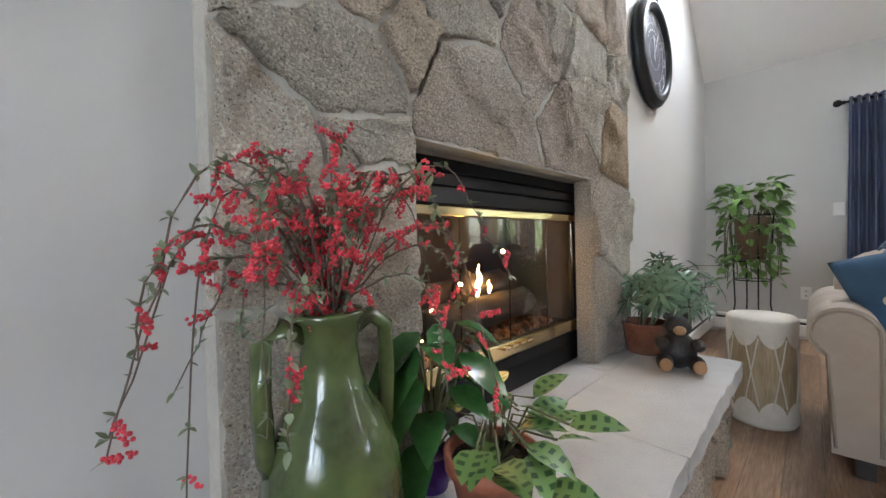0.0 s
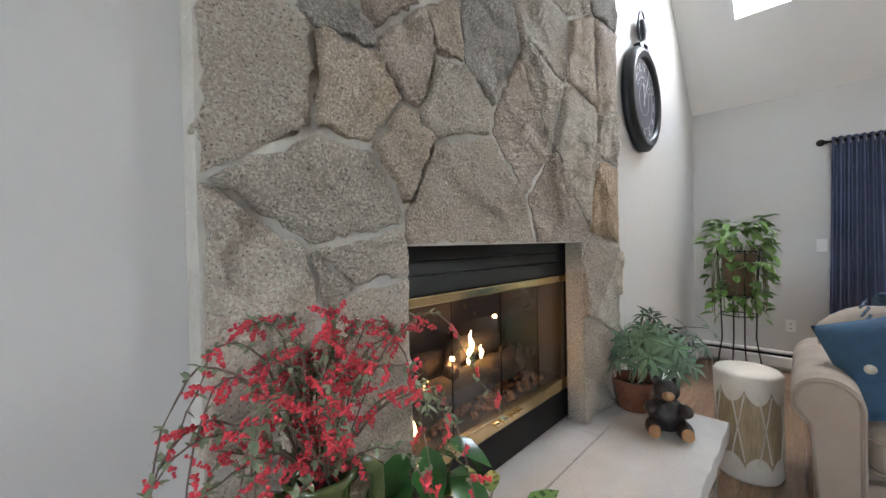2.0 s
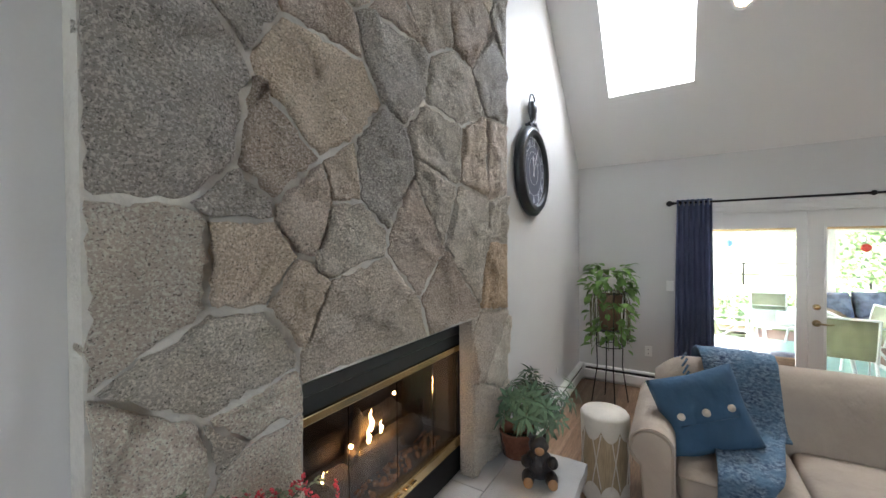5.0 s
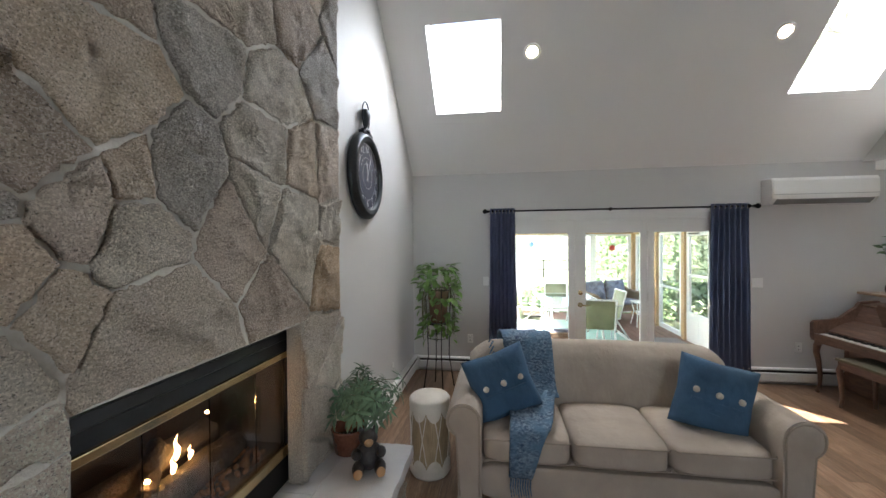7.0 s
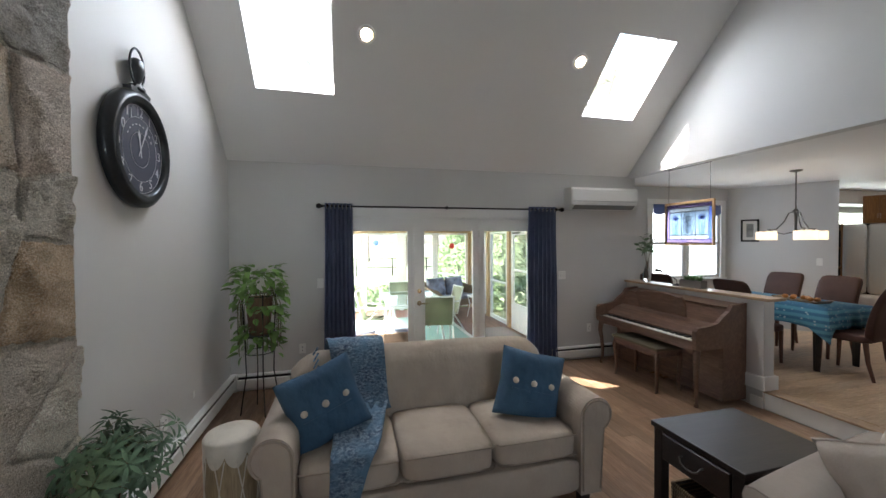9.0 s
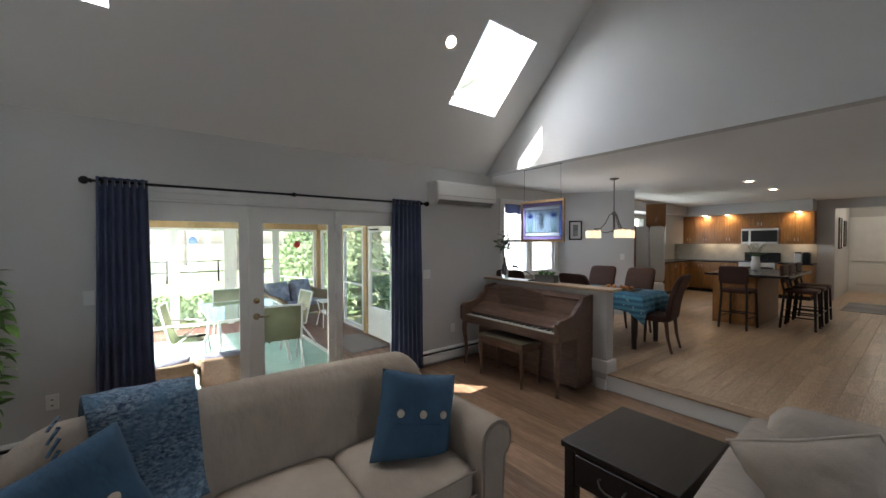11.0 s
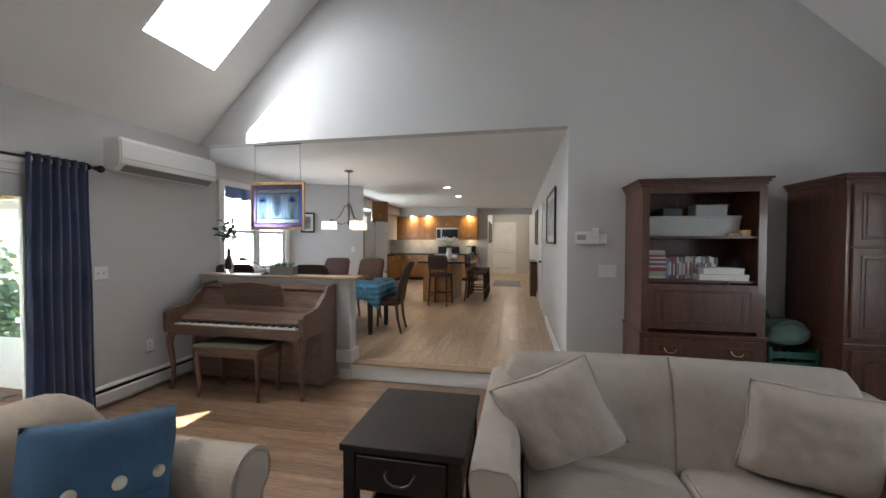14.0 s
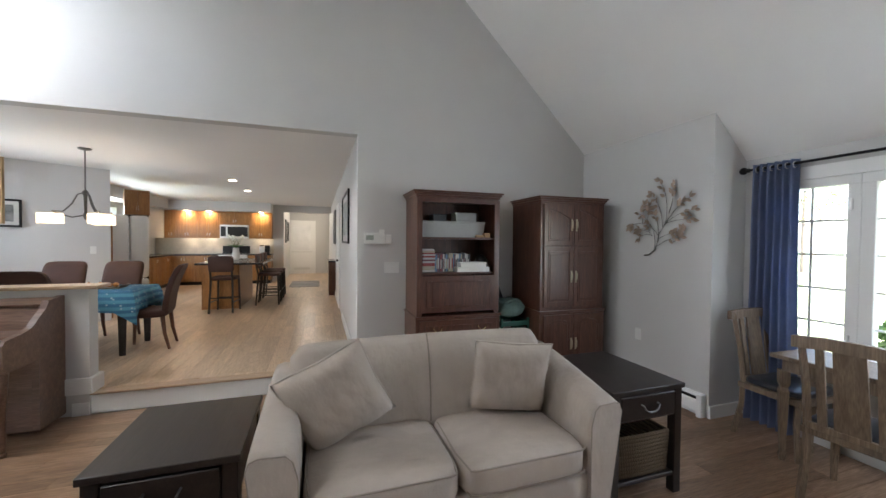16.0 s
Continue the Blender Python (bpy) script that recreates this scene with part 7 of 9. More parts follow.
for k in range(5):
    y = -13.0 + k * 0.72
    cabinet(0, 0.70, KF + 0.10, KF + 0.87, 0, 0.61, "base_cabinet", "honey maple base cabinet of the sink run", "kitchen base cabinets", 2, pose(5.98, y, KF + 0.10, 0, 0, 90))
structure("toe_kick", box(boxm(2.79, 5.9, KBACK, KBACK + 0.55, KF, KF + 0.098), 5.44, 5.95, -13.0, -9.42, KF, KF + 0.098), M_BLACK, "dark recessed toe kick", "trim")
ct = thing("countertop", pose(0, 0, 0), "polished black stone countertop along two walls", "countertop")
part("slab", boxm(2.75, 3.40, KBACK, KBACK + 0.64, KF + 0.872, KF + 0.91, 0.004), M_STONE, ct)
part("slab", boxm(4.24, 5.98, KBACK, KBACK + 0.64, KF + 0.872, KF + 0.91, 0.004), M_STONE, ct)
part("slab", boxm(5.34, 5.98, KBACK + 0.642, -9.35, KF + 0.872, KF + 0.91, 0.004), M_STONE, ct)
structure("backsplash", boxm(2.75, 5.98, KBACK + 0.001, KBACK + 0.012, KF + 0.912, UB - 0.002), M_TILE, "cream tile backsplash under the cabinets", "trim")
rg = thing("range", pose(3.82, KBACK, KF), "black and stainless kitchen range with a raised console", "stove")
part("body", boxm(-0.38, 0.38, 0.0, 0.62, 0.05, 0.90), M_STEEL, rg)
part("cooktop", boxm(-0.38, 0.38, 0.02, 0.64, 0.902, 0.918), M_EBONY, rg, "black glass cooktop")
part("console", boxm(-0.38, 0.38, 0.013, 0.08, 0.92, 1.15, 0.01), M_EBONY, rg, "black control console")
part("oven_door", boxm(-0.34, 0.34, 0.62, 0.64, 0.25, 0.78, 0.005), M_EBONY, rg, "black oven door")
part("handle", rodm((-0.3, 0.68, 0.80), (0.3, 0.68, 0.80), 0.012), M_STEEL, rg)
fr = thing("refrigerator", pose(4.72, -8.8, KF, 0, 0, 24) @ Matrix.Diagonal((0.66, 1, 1, 1)), "stainless steel french-door refrigerator", "refrigerator")
part("body", boxm(-0.44, 0.44, -0.66, 0.0, 0.02, 1.80), M_BLACK, fr, "dark grey cabinet sides")
for a, b in ((-0.44, -0.002), (0.002, 0.44)):
    dr = part("door", soft_box(a, b, 0.005, 0.085, 0.62, 1.80, 14, 6), M_STEEL, fr, "rounded steel door", True)
    hx = -0.04 if a < -0.1 else 0.04
    part("handle", tube(bmesh.new(), [(hx, 0.085, 0.75), (hx, 0.125, 0.80), (hx, 0.125, 1.55), (hx, 0.085, 1.60)], 0.011, 6), M_STEEL, dr)
part("freezer_drawer", soft_box(-0.44, 0.44, 0.005, 0.085, 0.06, 0.61, 14, 6), M_STEEL, fr, "", True)
pc = cabinet(0, 0.92, 1.99, 2.45, 0, 0.6, "upper_cabinet", "maple cabinet over the refrigerator", "kitchen wall cabinets", 2, pose(4.66, -9.42, 2.0, 0, 0, 24) @ Matrix.Diagonal((0.40, 1, 1, 1)))
ps = thing("pantry_shelf", pose(4.70, -8.12, KF, 0, 0, 30), "tall dark glass-fronted pantry shelf with jars", "pantry")
part("side", boxm(-0.02, 0.0, -0.4, 0, 0, 1.8), M_CABINET, ps)
part("side", boxm(0.2, 0.22, -0.4, 0, 0, 1.8), M_CABINET, ps)
for k in range(6):
    part("shelf", boxm(0, 0.2, -0.4, 0, 0.1 + 0.32 * k, 0.12 + 0.32 * k), M_CABINET, ps)
part("back", boxm(-0.02, 0.22, -0.42, -0.4, 0, 1.8), M_EBONY, ps)
isl = thing("kitchen_island", pose(3.08, -9.3, KF), "maple kitchen island with a dark stone top", "kitchen island")
part("body", boxm(-0.25, 0.40, -0.75, 0.75, 0.0, 0.87), M_CABINET, isl)
part("countertop", boxm(-0.70, 0.46, -0.95, 0.98, 0.872, 0.91, 0.006, 2), M_STONE, isl, "dark polished stone top")
raised_panel("panel_end", -0.22, 0.37, 0.75, 0.06, 0.84, M_CABINET, isl)
vs_ = thing("flower_vase", pose(3.08, -9.55, KF + 0.91), "white ceramic vase of white tulips on the island", "vase")
part("jug", lathe([(0.05, 0), (0.07, 0.02), (0.075, 0.12), (0.06, 0.22), (0.065, 0.27)]), M_PLASTIC, vs_, "", True)
tul = leaf_mesh("leaf", M_LEAF, 0.24, 0.04, 0.35)
M_TULIP = surface("white_petal", (0.72, 0.72, 0.66), 0.5)
for k in range(14):
    a = k * 2.4
    put_leaf(tul, vs_, (0, 0, 0.25), (math.cos(a), math.sin(a), 0.8), 0)
    e = (0.14 * math.cos(a) * (0.4 + k / 20), 0.14 * math.sin(a) * (0.4 + k / 20), 0.42 + 0.006 * k)
    part("stem", tube(bmesh.new(), [(0, 0, 0.22), (e[0] * 0.5, e[1] * 0.5, 0.36), e], 0.003, 5), M_STEM, vs_)
    b = lathe([(0.008, 0), (0.022, 0.015), (0.024, 0.035), (0.012, 0.055), (0.002, 0.06)], 10, at=e)
    part("tulip_head", b, M_TULIP, vs_, "white tulip", True)


def bar_stool(m, first=None):
    if first:
        return copy_thing(first, m)
    c = thing("bar_stool", m, "dark wooden counter stool with a leather back", "stool", "stools round the island")
    part("seat", soft_box(-0.21, 0.21, -0.21, 0.21, 0.60, 0.67, 8, 6), M_HIDE, c, "", True)
    b = soft_box(-0.21, 0.21, 0.0, 0.05, 0.76, 1.06, 8, 6)
    for v in b.verts:
        v.co.y += 0.19 + 0.06 * (v.co.z - 0.7)
    part("backrest", b, M_HIDE, c, "", True)
    for x in (-0.18, 0.18):
        part("leg", tube(bmesh.new(), [(x * 1.1, -0.2, 0.0), (x, -0.18, 0.61)], 0.018, 6), M_ESPRESSO, c)
        part("leg", tube(bmesh.new(), [(x * 1.1, 0.24, 0.0), (x, 0.19, 0.61), (x, 0.23, 0.80)], 0.018, 6), M_ESPRESSO, c)
        part("rung", rodm((x * 1.07, -0.2, 0.2), (x * 1.07, 0.22, 0.2), 0.011, None, 6), M_ESPRESSO, c)
    part("rung", rodm((-0.2, -0.2, 0.24), (0.2, -0.2, 0.24), 0.011, None, 6), M_ESPRESSO, c)
    part("rung", rodm((-0.2, 0.22, 0.28), (0.2, 0.22, 0.28), 0.011, None, 6), M_ESPRESSO, c)
    return c


st = bar_stool(pose(3.02, -8.28, KF, 0, 0, -6))
for x, y, a in ((2.34, -9.0, -90), (2.34, -9.6, -90), (2.34, -10.15, -90)):
    bar_stool(pose(x, y, KF, 0, 0, a), st)
window_light("sink_sky", (6.02, -10.2, 1.75), (-1, 0, -0.1), 2.2, 0.95, 5.2)
for x, y in ((2.9, -8.3), (2.9, -9.9), (1.7, -14.6)):
    can_light((x, y, KC), (0, 0, -1), "recessed lights in the kitchen ceiling")
    spot_light("kitchen_can", (x, y, KC - 0.03), (0, 0, -1), 3.0, (1, 0.84, 0.66), 130)
for x, y in ((5.05, KBACK + 0.3), (4.5, KBACK + 0.3), (3.05, KBACK + 0.3)):
    can_light((x, KBACK + 0.47, UT + 0.002), (0, 0, -1), "lights over the kitchen cabinets")
    spot_light("cabinet_can", (x, KBACK + 0.47, UT - 0.025), (0, -0.75, -1), 2.2, (1, 0.78, 0.48), 150)
    point_light("under_cabinet_lamp", (x, KBACK + 0.2, UB - 0.04), 0.2, (1, 0.82, 0.55), 0.03)
for x, nm, c in ((3.05, "coffee_maker", M_STEEL), (2.9, "toaster", M_BLACK)):
    a_p = thing(nm, pose(x, KBACK + 0.3, KF + 0.911), "small counter appliance in steel and black", "appliance")
    part("body", boxm(-0.07, 0.07, -0.1, 0.1, 0, 0.24, 0.015, 2), c, a_p)
    part("lid", boxm(-0.06, 0.06, -0.09, 0.09, 0.24, 0.27, 0.01, 2), M_BLACK, a_p)
wc = thing("wall_clock", pose(5.64, -11.0, 2.55, 90, 0, -90), "small round black clock on the soffit", "clock")
part("case", lathe([(0.10, 0), (0.13, 0.01), (0.13, 0.03), (0.11, 0.04)], 24), M_BLACK, wc, "", True)
hd = thing("door_3", pose(2.0, HALL_END, KF), "white half-glazed door with a shade at the hall end", "door", "", "structure")
part("door_leaf", boxm(-0.42, 0.42, 0.001, 0.04, 0.0, 2.04), M_WHITE, hd)
part("kick_plate", boxm(-0.30, 0.30, 0.0505, 0.054, 0.17, 0.25), M_STEEL, hd, "metal kick plate")
part("handle_bar", boxm(-0.40, 0.40, 0.041, 0.062, 0.86, 0.90, 0.004), M_STEEL, hd, "dark grab rail")
part("shade", boxm(-0.33, 0.33, 0.041, 0.046, 0.95, 1.95), surface("pale_blind", (0.80, 0.80, 0.80), 0.7), hd, "drawn white window shade")
part("panel", boxm(-0.33, 0.33, 0.041, 0.05, 0.15, 0.80, 0.006), M_WHITE, hd)
part("casing", box(box(box(bmesh.new(), -0.52, -0.42, 0.001, 0.03, 0, 2.14), 0.42, 0.52, 0.001, 0.03, 0, 2.14), -0.42, 0.42, 0.001, 0.03, 2.04, 2.14), M_WHITE, hd)
hr = thing("hall_rug", pose(1.75, -12.6, KF), "grey woven runner rug on the hall floor", "rug")
part("weave", boxm(-0.42, 0.42, -0.8, 0.8, 0.001, 0.01, 0.003), surface("grey_weave", (0.25, 0.24, 0.23), 0.95, vary=0.2, fine=200, relief=0.4), hr)
M_PALEWEAVE = surface("pale_weave", (0.4, 0.38, 0.35), 0.95)
for y in (-0.8, 0.74):
    part("border", boxm(-0.42, 0.42, y, y + 0.06, 0.0105, 0.012), M_PALEWEAVE, hr)
cs = thing("console_cabinet", pose(KX0, -10.4, KF), "dark wooden console cabinet in the passage", "cabinet")
part("body", boxm(0.001, 0.16, -0.5, 0.5, 0.0, 0.82), M_CHERRY, cs)
part("top", boxm(0.001, 0.18, -0.53, 0.53, 0.82, 0.85, 0.004), M_STONE, cs)
# added fill light with no fixture, brightens the end of the hall
point_light("hall_lamp", (1.7, -15.0, 2.4), 1.6, (1, 0.9, 0.75), 0.08)

# ---- bay window corner ----
bw = thing("window_2", pose(BUMP_X, 0, 0), "white casement windows with grilles in the bay", "window", "", "structure")
Y0, Y1, Z0, Z1 = -2.514, -0.114, 0.62, 2.07
n = 4
for k in range(n):
    a, b = Y0 + (Y1 - Y0) * k / n, Y0 + (Y1 - Y0) * (k + 1) / n
    bm = bmesh.new()
    for c, d, e, f in ((a, b, Z0, Z0 + 0.07), (a, b, Z1 - 0.07, Z1), (a, a + 0.075, Z0 + 0.07, Z1 - 0.07), (b - 0.075, b, Z0 + 0.07, Z1 - 0.07)):
        box(bm, -0.08, 0.0, c, d, e, f, 0.004)
    f_ = part("window_frame", bm, M_WHITE, bw)
    for j in range(1, 5):
        z = Z0 + 0.07 + (Z1 - Z0 - 0.14) * j / 5
        part("muntin", boxm(-0.05, -0.035, a + 0.075, b - 0.075, z - 0.008, z + 0.008), M_WHITE, f_)
    part("muntin", boxm(-0.05, -0.036, (a + b) / 2 - 0.008, (a + b) / 2 + 0.008, Z0 + 0.07, Z1 - 0.07), M_WHITE, f_)
    p = part("pane", boxm(-0.044, -0.041, a + 0.075, b - 0.075, Z0 + 0.07, Z1 - 0.07), M_GLASS, f_, "clear glass")
    p.visible_shadow = False
    for z in (0.85, 1.85):
        part("latch", boxm(0.0, 0.015, b - 0.06, b - 0.04, z - 0.04, z + 0.04, 0.003), M_STEEL, f_, "steel latch")
part("casing", box(box(box(box(bmesh.new(), 0.001, 0.02, Y0 - 0.09, Y1 + 0.09, Z1, Z1 + 0.10), 0.001, 0.02, Y0 - 0.09, Y0, Z0, Z1), 0.001, 0.02, Y1, Y1 + 0.09, Z0, Z1), 0.001, 0.02, Y0 - 0.09, Y1 + 0.09, Z0 - 0.09, Z0), M_WHITE, bw)
curtain_rod(BUMP_X + 0.09, -2.60, 0.15, 2.20, (-2.52, -1.2), "thin black curtain rod with round finials in the bay")
curtain("curtain", "y", BUMP_X + 0.09, -2.56, -2.24, 0.02, 2.235, "navy blue grommet curtain drawn aside in the bay", 0.16, 6)
for ya, yb in ((-1.53, -0.95), (-0.86, -0.26)):
    window_light("bay_sky", (BUMP_X - 0.03, (ya + yb) / 2, 1.345), (1, 0, -0.05), yb - ya, 1.25, 1.9)

M_SEATB = surface("black_vinyl_seat", (0.03, 0.034, 0.042), 0.3, vary=0.1)


def splat_chair(m, first=None):
    if first:
        return copy_thing(first, m)
    c = thing("dining_chair", m, "weathered oak splat-back chair with a dark padded seat", "chair", "oak chairs round the small table")
    part("seat_frame", boxm(-0.23, 0.23, -0.22, 0.21, 0.40, 0.445, 0.005), M_RUSTIC, c)
    part("seat_pad", soft_box(-0.215, 0.215, -0.21, 0.19, 0.445, 0.495, 6, 6, 0.008), M_SEATB, c, "dark vinyl pad", True)
    for x in (-0.2, 0.2):
        part("back_post", tube(bmesh.new(), [(x, 0.26, 0.0), (x, 0.20, 0.25), (x, 0.19, 0.45), (x, 0.22, 0.70), (x * 1.05, 0.27, 0.98)], 0.024, 4, 0.02), M_RUSTIC, c)
        part("leg", tube(bmesh.new(), [(x, -0.19, 0.41), (x, -0.18, 0.25), (x * 1.05, -0.2, 0.0)], 0.026, 4, 0.018), M_RUSTIC, c)
    part("top_rail", prism(bmesh.new(), [(-0.25, 0.93), (-0.25, 1.00), (-0.1, 1.015), (0.1, 1.015), (0.25, 1.00), (0.25, 0.93), (0.1, 0.945), (-0.1, 0.945)], "y", 0.255, 0.29), M_RUSTIC, c)
    for x, w in ((0, 0.075), (-0.125, 0.022), (0.125, 0.022)):
        b = prism(bmesh.new(), [(x - w, 0.45), (x + w, 0.45), (x + w * 0.9, 0.95), (x - w * 0.9, 0.95)], "y", 0.0, 0.014)
        for v in b.verts:
            v.co.y += 0.195 + 0.07 * max(0, (v.co.z - 0.45) / 0.5) ** 1.4
        part("splat", b, M_RUSTIC, c)
    part("stretcher", boxm(-0.2, 0.2, 0.19, 0.215, 0.44, 0.48, 0.004), M_RUSTIC, c)
    return c


sm = thing("small_table", pose(-1.80, -1.45, 0), "weathered oak dining table in the bay", "table")
part("tabletop", boxm(-0.42, 0.02, -0.68, 0.68, 0.735, 0.765, 0.006, 2), M_RUSTIC, sm)
part("apron", boxm(-0.38, -0.02, -0.62, 0.62, 0.65, 0.735), M_RUSTIC, sm)
for x in (-0.36, -0.04):
    for y in (-0.62, 0.62):
        part("leg", lathe([(0.022, 0), (0.03, 0.04), (0.02, 0.06), (0.032, 0.3), (0.038, 0.5), (0.028, 0.53), (0.042, 0.56), (0.042, 0.65)], 4, at=(x, y, 0)), M_RUSTIC, sm)
sc = splat_chair(pose(-2.11, -2.19, 0, 0, 0, 177))
splat_chair(pose(-1.72, -1.58, 0, 0, 0, -84), sc)
splat_chair(pose(-2.1, -0.55, 0, 0, 0, 8), sc)

# wall tree
M_COPPER = surface("aged_copper", (0.34, 0.26, 0.21), 0.4, 0.8, vary=0.2, big=20)
wt = thing("wall_sculpture", pose(XW + 0.02, -3.25, 1.425, 0, 0, 90), "metal tree wall sculpture with copper leaves", "wall art")
cu_leaf = [leaf_mesh("leaf", M_COPPER, ln, wd, 0.08) for ln, wd in ((0.062, 0.036), (0.072, 0.042), (0.055, 0.032))]
rt = random.Random(15)


def sprig(x, z, angle, ln, curl, leaves, r=0.0035):
    """A wire branch that leaves (x, z) at an angle in degrees and bends by curl over its length, with leaves towards its tip."""
    p, a, pts = Vector((x, 0, z)), radians(angle), []
    for k in range(11):
        pts.append(p.copy())
        p += Vector((math.cos(a), 0, math.sin(a))) * ln / 10
        a += radians(curl) / 10
    part("branch", tube(bmesh.new(), pts, r, 5, r * 0.55), M_IRON, wt)
    for k in range(leaves):
        q = pts[10 - int(k * 5 / max(1, leaves))]
        b = a + ((k % 2) * 2 - 1) * rt.uniform(0.35, 1.0) if k else a
        put_leaf(rt.choice(cu_leaf), wt, q + Vector((0, -0.008 - 0.002 * k, 0)), (math.cos(b), 0, math.sin(b)), math.pi / 2 + rt.uniform(-0.45, 0.45))


part("trunk", tube(bmesh.new(), [(-0.13, 0, 0.0), (-0.07, 0, 0.008), (0.0, 0, 0.065), (0.03, 0, 0.15), (0.04, 0, 0.22), (0.11, 0, 0.32)], 0.0095, 7, 0.005), M_IRON, wt)
for x, z, angle, ln, curl, leaves in (
        (-0.01, 0.06, 82, 0.46, 78, 5), (-0.05, 0.22, 140, 0.17, 60, 3), (-0.16, 0.33, 165, 0.18, 55, 5), (-0.16, 0.33, 95, 0.20, -30, 6),
        (-0.07, 0.26, 160, 0.15, 30, 4), (-0.11, 0.30, 85, 0.22, -15, 5), (-0.03, 0.20, 155, 0.19, 70, 3),
        (0.035, 0.17, 88, 0.30, 28, 5), (0.035, 0.20, 120, 0.16, 45, 3), (0.08, 0.29, 92, 0.36, 40, 6), (0.11, 0.32, 78, 0.45, 45, 6),
        (0.15, 0.42, 70, 0.28, 20, 5), (0.11, 0.32, 55, 0.36, -28, 6), (0.17, 0.39, 60, 0.20, -35, 4), (0.11, 0.32, 38, 0.34, -38, 5),
        (0.11, 0.32, 18, 0.30, -28, 4), (0.035, 0.17, 30, 0.20, -30, 4), (0.01, 0.09, 35, 0.30, -35, 5), (0.2, 0.14, 20, 0.16, 60, 6)):
    sprig(x, z, angle, ln, curl, leaves)
wp = thing("wall_phone", pose(XW, -4.2, 1.0, 0, 0, -90), "white corded object hung behind the armoire", "phone")
part("handset", tube(bmesh.new(), [(0, 0.03, 0), (0.01, 0.05, 0.08), (0, 0.03, 0.17)], 0.018, 8), M_PLASTIC, wp, "", True)
part("cradle", boxm(-0.03, 0.03, 0, 0.03, 0.02, 0.15, 0.005), M_PLASTIC, wp)

# ---- sunroom ----
SXE, SYS, SYN, SZ = 10.0, -3.50, 0.60, -0.03
M_DECK = wood("red_deck_boards", (0.16, 0.075, 0.05), (0.25, 0.13, 0.09), "x", 0.55, 1.0, 0.12)
M_TEAL = surface("teal_carpet", (0.30, 0.45, 0.41), 0.95, vary=0.05, big=5, fine=200, relief=0.3)
structure("sunroom_slab", boxm(XE + TH, SXE + 0.1, SYS - 0.1, SYN + 0.1, -0.4, SZ - 0.022), M_MORTAR, "deck framing under the sunroom floor", "floor")
dk = thing("sunroom_floor", pose(0, 0, 0), "red-brown deck boards of the sunroom floor", "floor", "", "structure")
y = SYS
db = None
while y < SYN:
    if db is None:
        db = bpy.data.meshes.new("deck_board")
        b = boxm(0, SXE - XE - TH, 0.002, 0.138, SZ - 0.022, SZ, 0.003)
        b.to_mesh(db)
        b.free()
        db.materials.append(M_DECK)
    ob = new("deck_board", db)
    ob.parent, ob.location = dk, (XE + TH, y, 0)
    y += 0.14
cp = thing("sunroom_carpet", pose(0, 0, 0), "pale teal outdoor carpet on the deck", "rug")
part("carpet", boxm(5.6, 9.0, -2.42, 0.45, SZ + 0.001, SZ + 0.010, 0.003), M_TEAL, cp)
part("edge_strip", boxm(5.6, 9.0, -2.50, -2.42, SZ + 0.001, SZ + 0.013, 0.003), surface("pale_strip", (0.62, 0.64, 0.62), 0.6), cp, "pale metal edge strip")
mt_ = thing("door_mat", pose(6.95, -3.05, SZ), "grey ribbed door mat by the sunroom door", "door mat")
part("mat", boxm(-0.55, 0.55, -0.32, 0.32, 0.001, 0.012, 0.004), surface("grey_rib", (0.20, 0.19, 0.20), 0.95, vary=0.15, fine=200, relief=0.4), mt_)
part("rib", boxm(-0.5, 0.5, -0.28, 0.28, 0.012, 0.015), surface("grey_rib_inner", (0.24, 0.22, 0.23), 0.95), mt_)
structure("sunroom_ceiling", boxm(XE + TH, SXE + 0.3, SYS - 0.3, SYN + 0.08, 2.36, 2.48), M_CEIL, "white boarded sunroom ceiling", "ceiling")


def glazed(name, axis, at, edges, z0, z1, label, sill=None):
    """A row of tall white-framed windows along an axis; edges are (from, to) of each pane."""
    t = thing(name, pose(0, 0, 0), label, "window", "", "structure")

    def bx(a, b, c, d, e, f):
        return boxm(at + c, at + d, a, b, e, f) if axis == "y" else boxm(a, b, at + c, at + d, e, f)
    for a, b in edges:
        for q in ((a - 0.06, a, z0, z1), (b, b + 0.06, z0, z1)):
            part("window_frame", bx(q[0], q[1], -0.03, 0.03, q[2], q[3]), M_WHITE, t)
        part("window_frame", bx(a, b, -0.029, 0.029, z1 - 0.05, z1), M_WHITE, t)
        part("window_frame", bx(a, b, -0.029, 0.029, z0, z0 + 0.07), M_WHITE, t)
        if sill:
            part("meeting_rail", bx(a, b, -0.025, 0.025, sill, sill + 0.035), M_WHITE, t)
        p = part("pane", bx(a, b, -0.003, 0.003, z0 + 0.07, z1 - 0.05), M_GLASS, t, "clear glass")
        p.visible_shadow = False
    return t


glazed("window_3", "y", SXE, [(-3.34, -2.57), (-2.43, -1.72), (-1.49, -0.72), (-0.57, 0.12), (0.24, 0.50)], 0.0, 1.97, "tall white-framed sunroom windows facing the garden")
glazed("window_4", "x", SYN, [(5.6, 6.3), (6.5, 7.2), (7.4, 8.1), (8.3, 9.0), (9.2, 9.85)], 0.0, 2.28, "tall white-framed sunroom side windows")
glazed("window_5", "x", SYS, [(7.62, 8.46)], 0.0, 1.95, "sunroom window with a meeting rail", 0.83)
glazed("window_6", "x", SYS, [(8.9, 9.8)], 0.0, 1.95, "sunroom corner window")
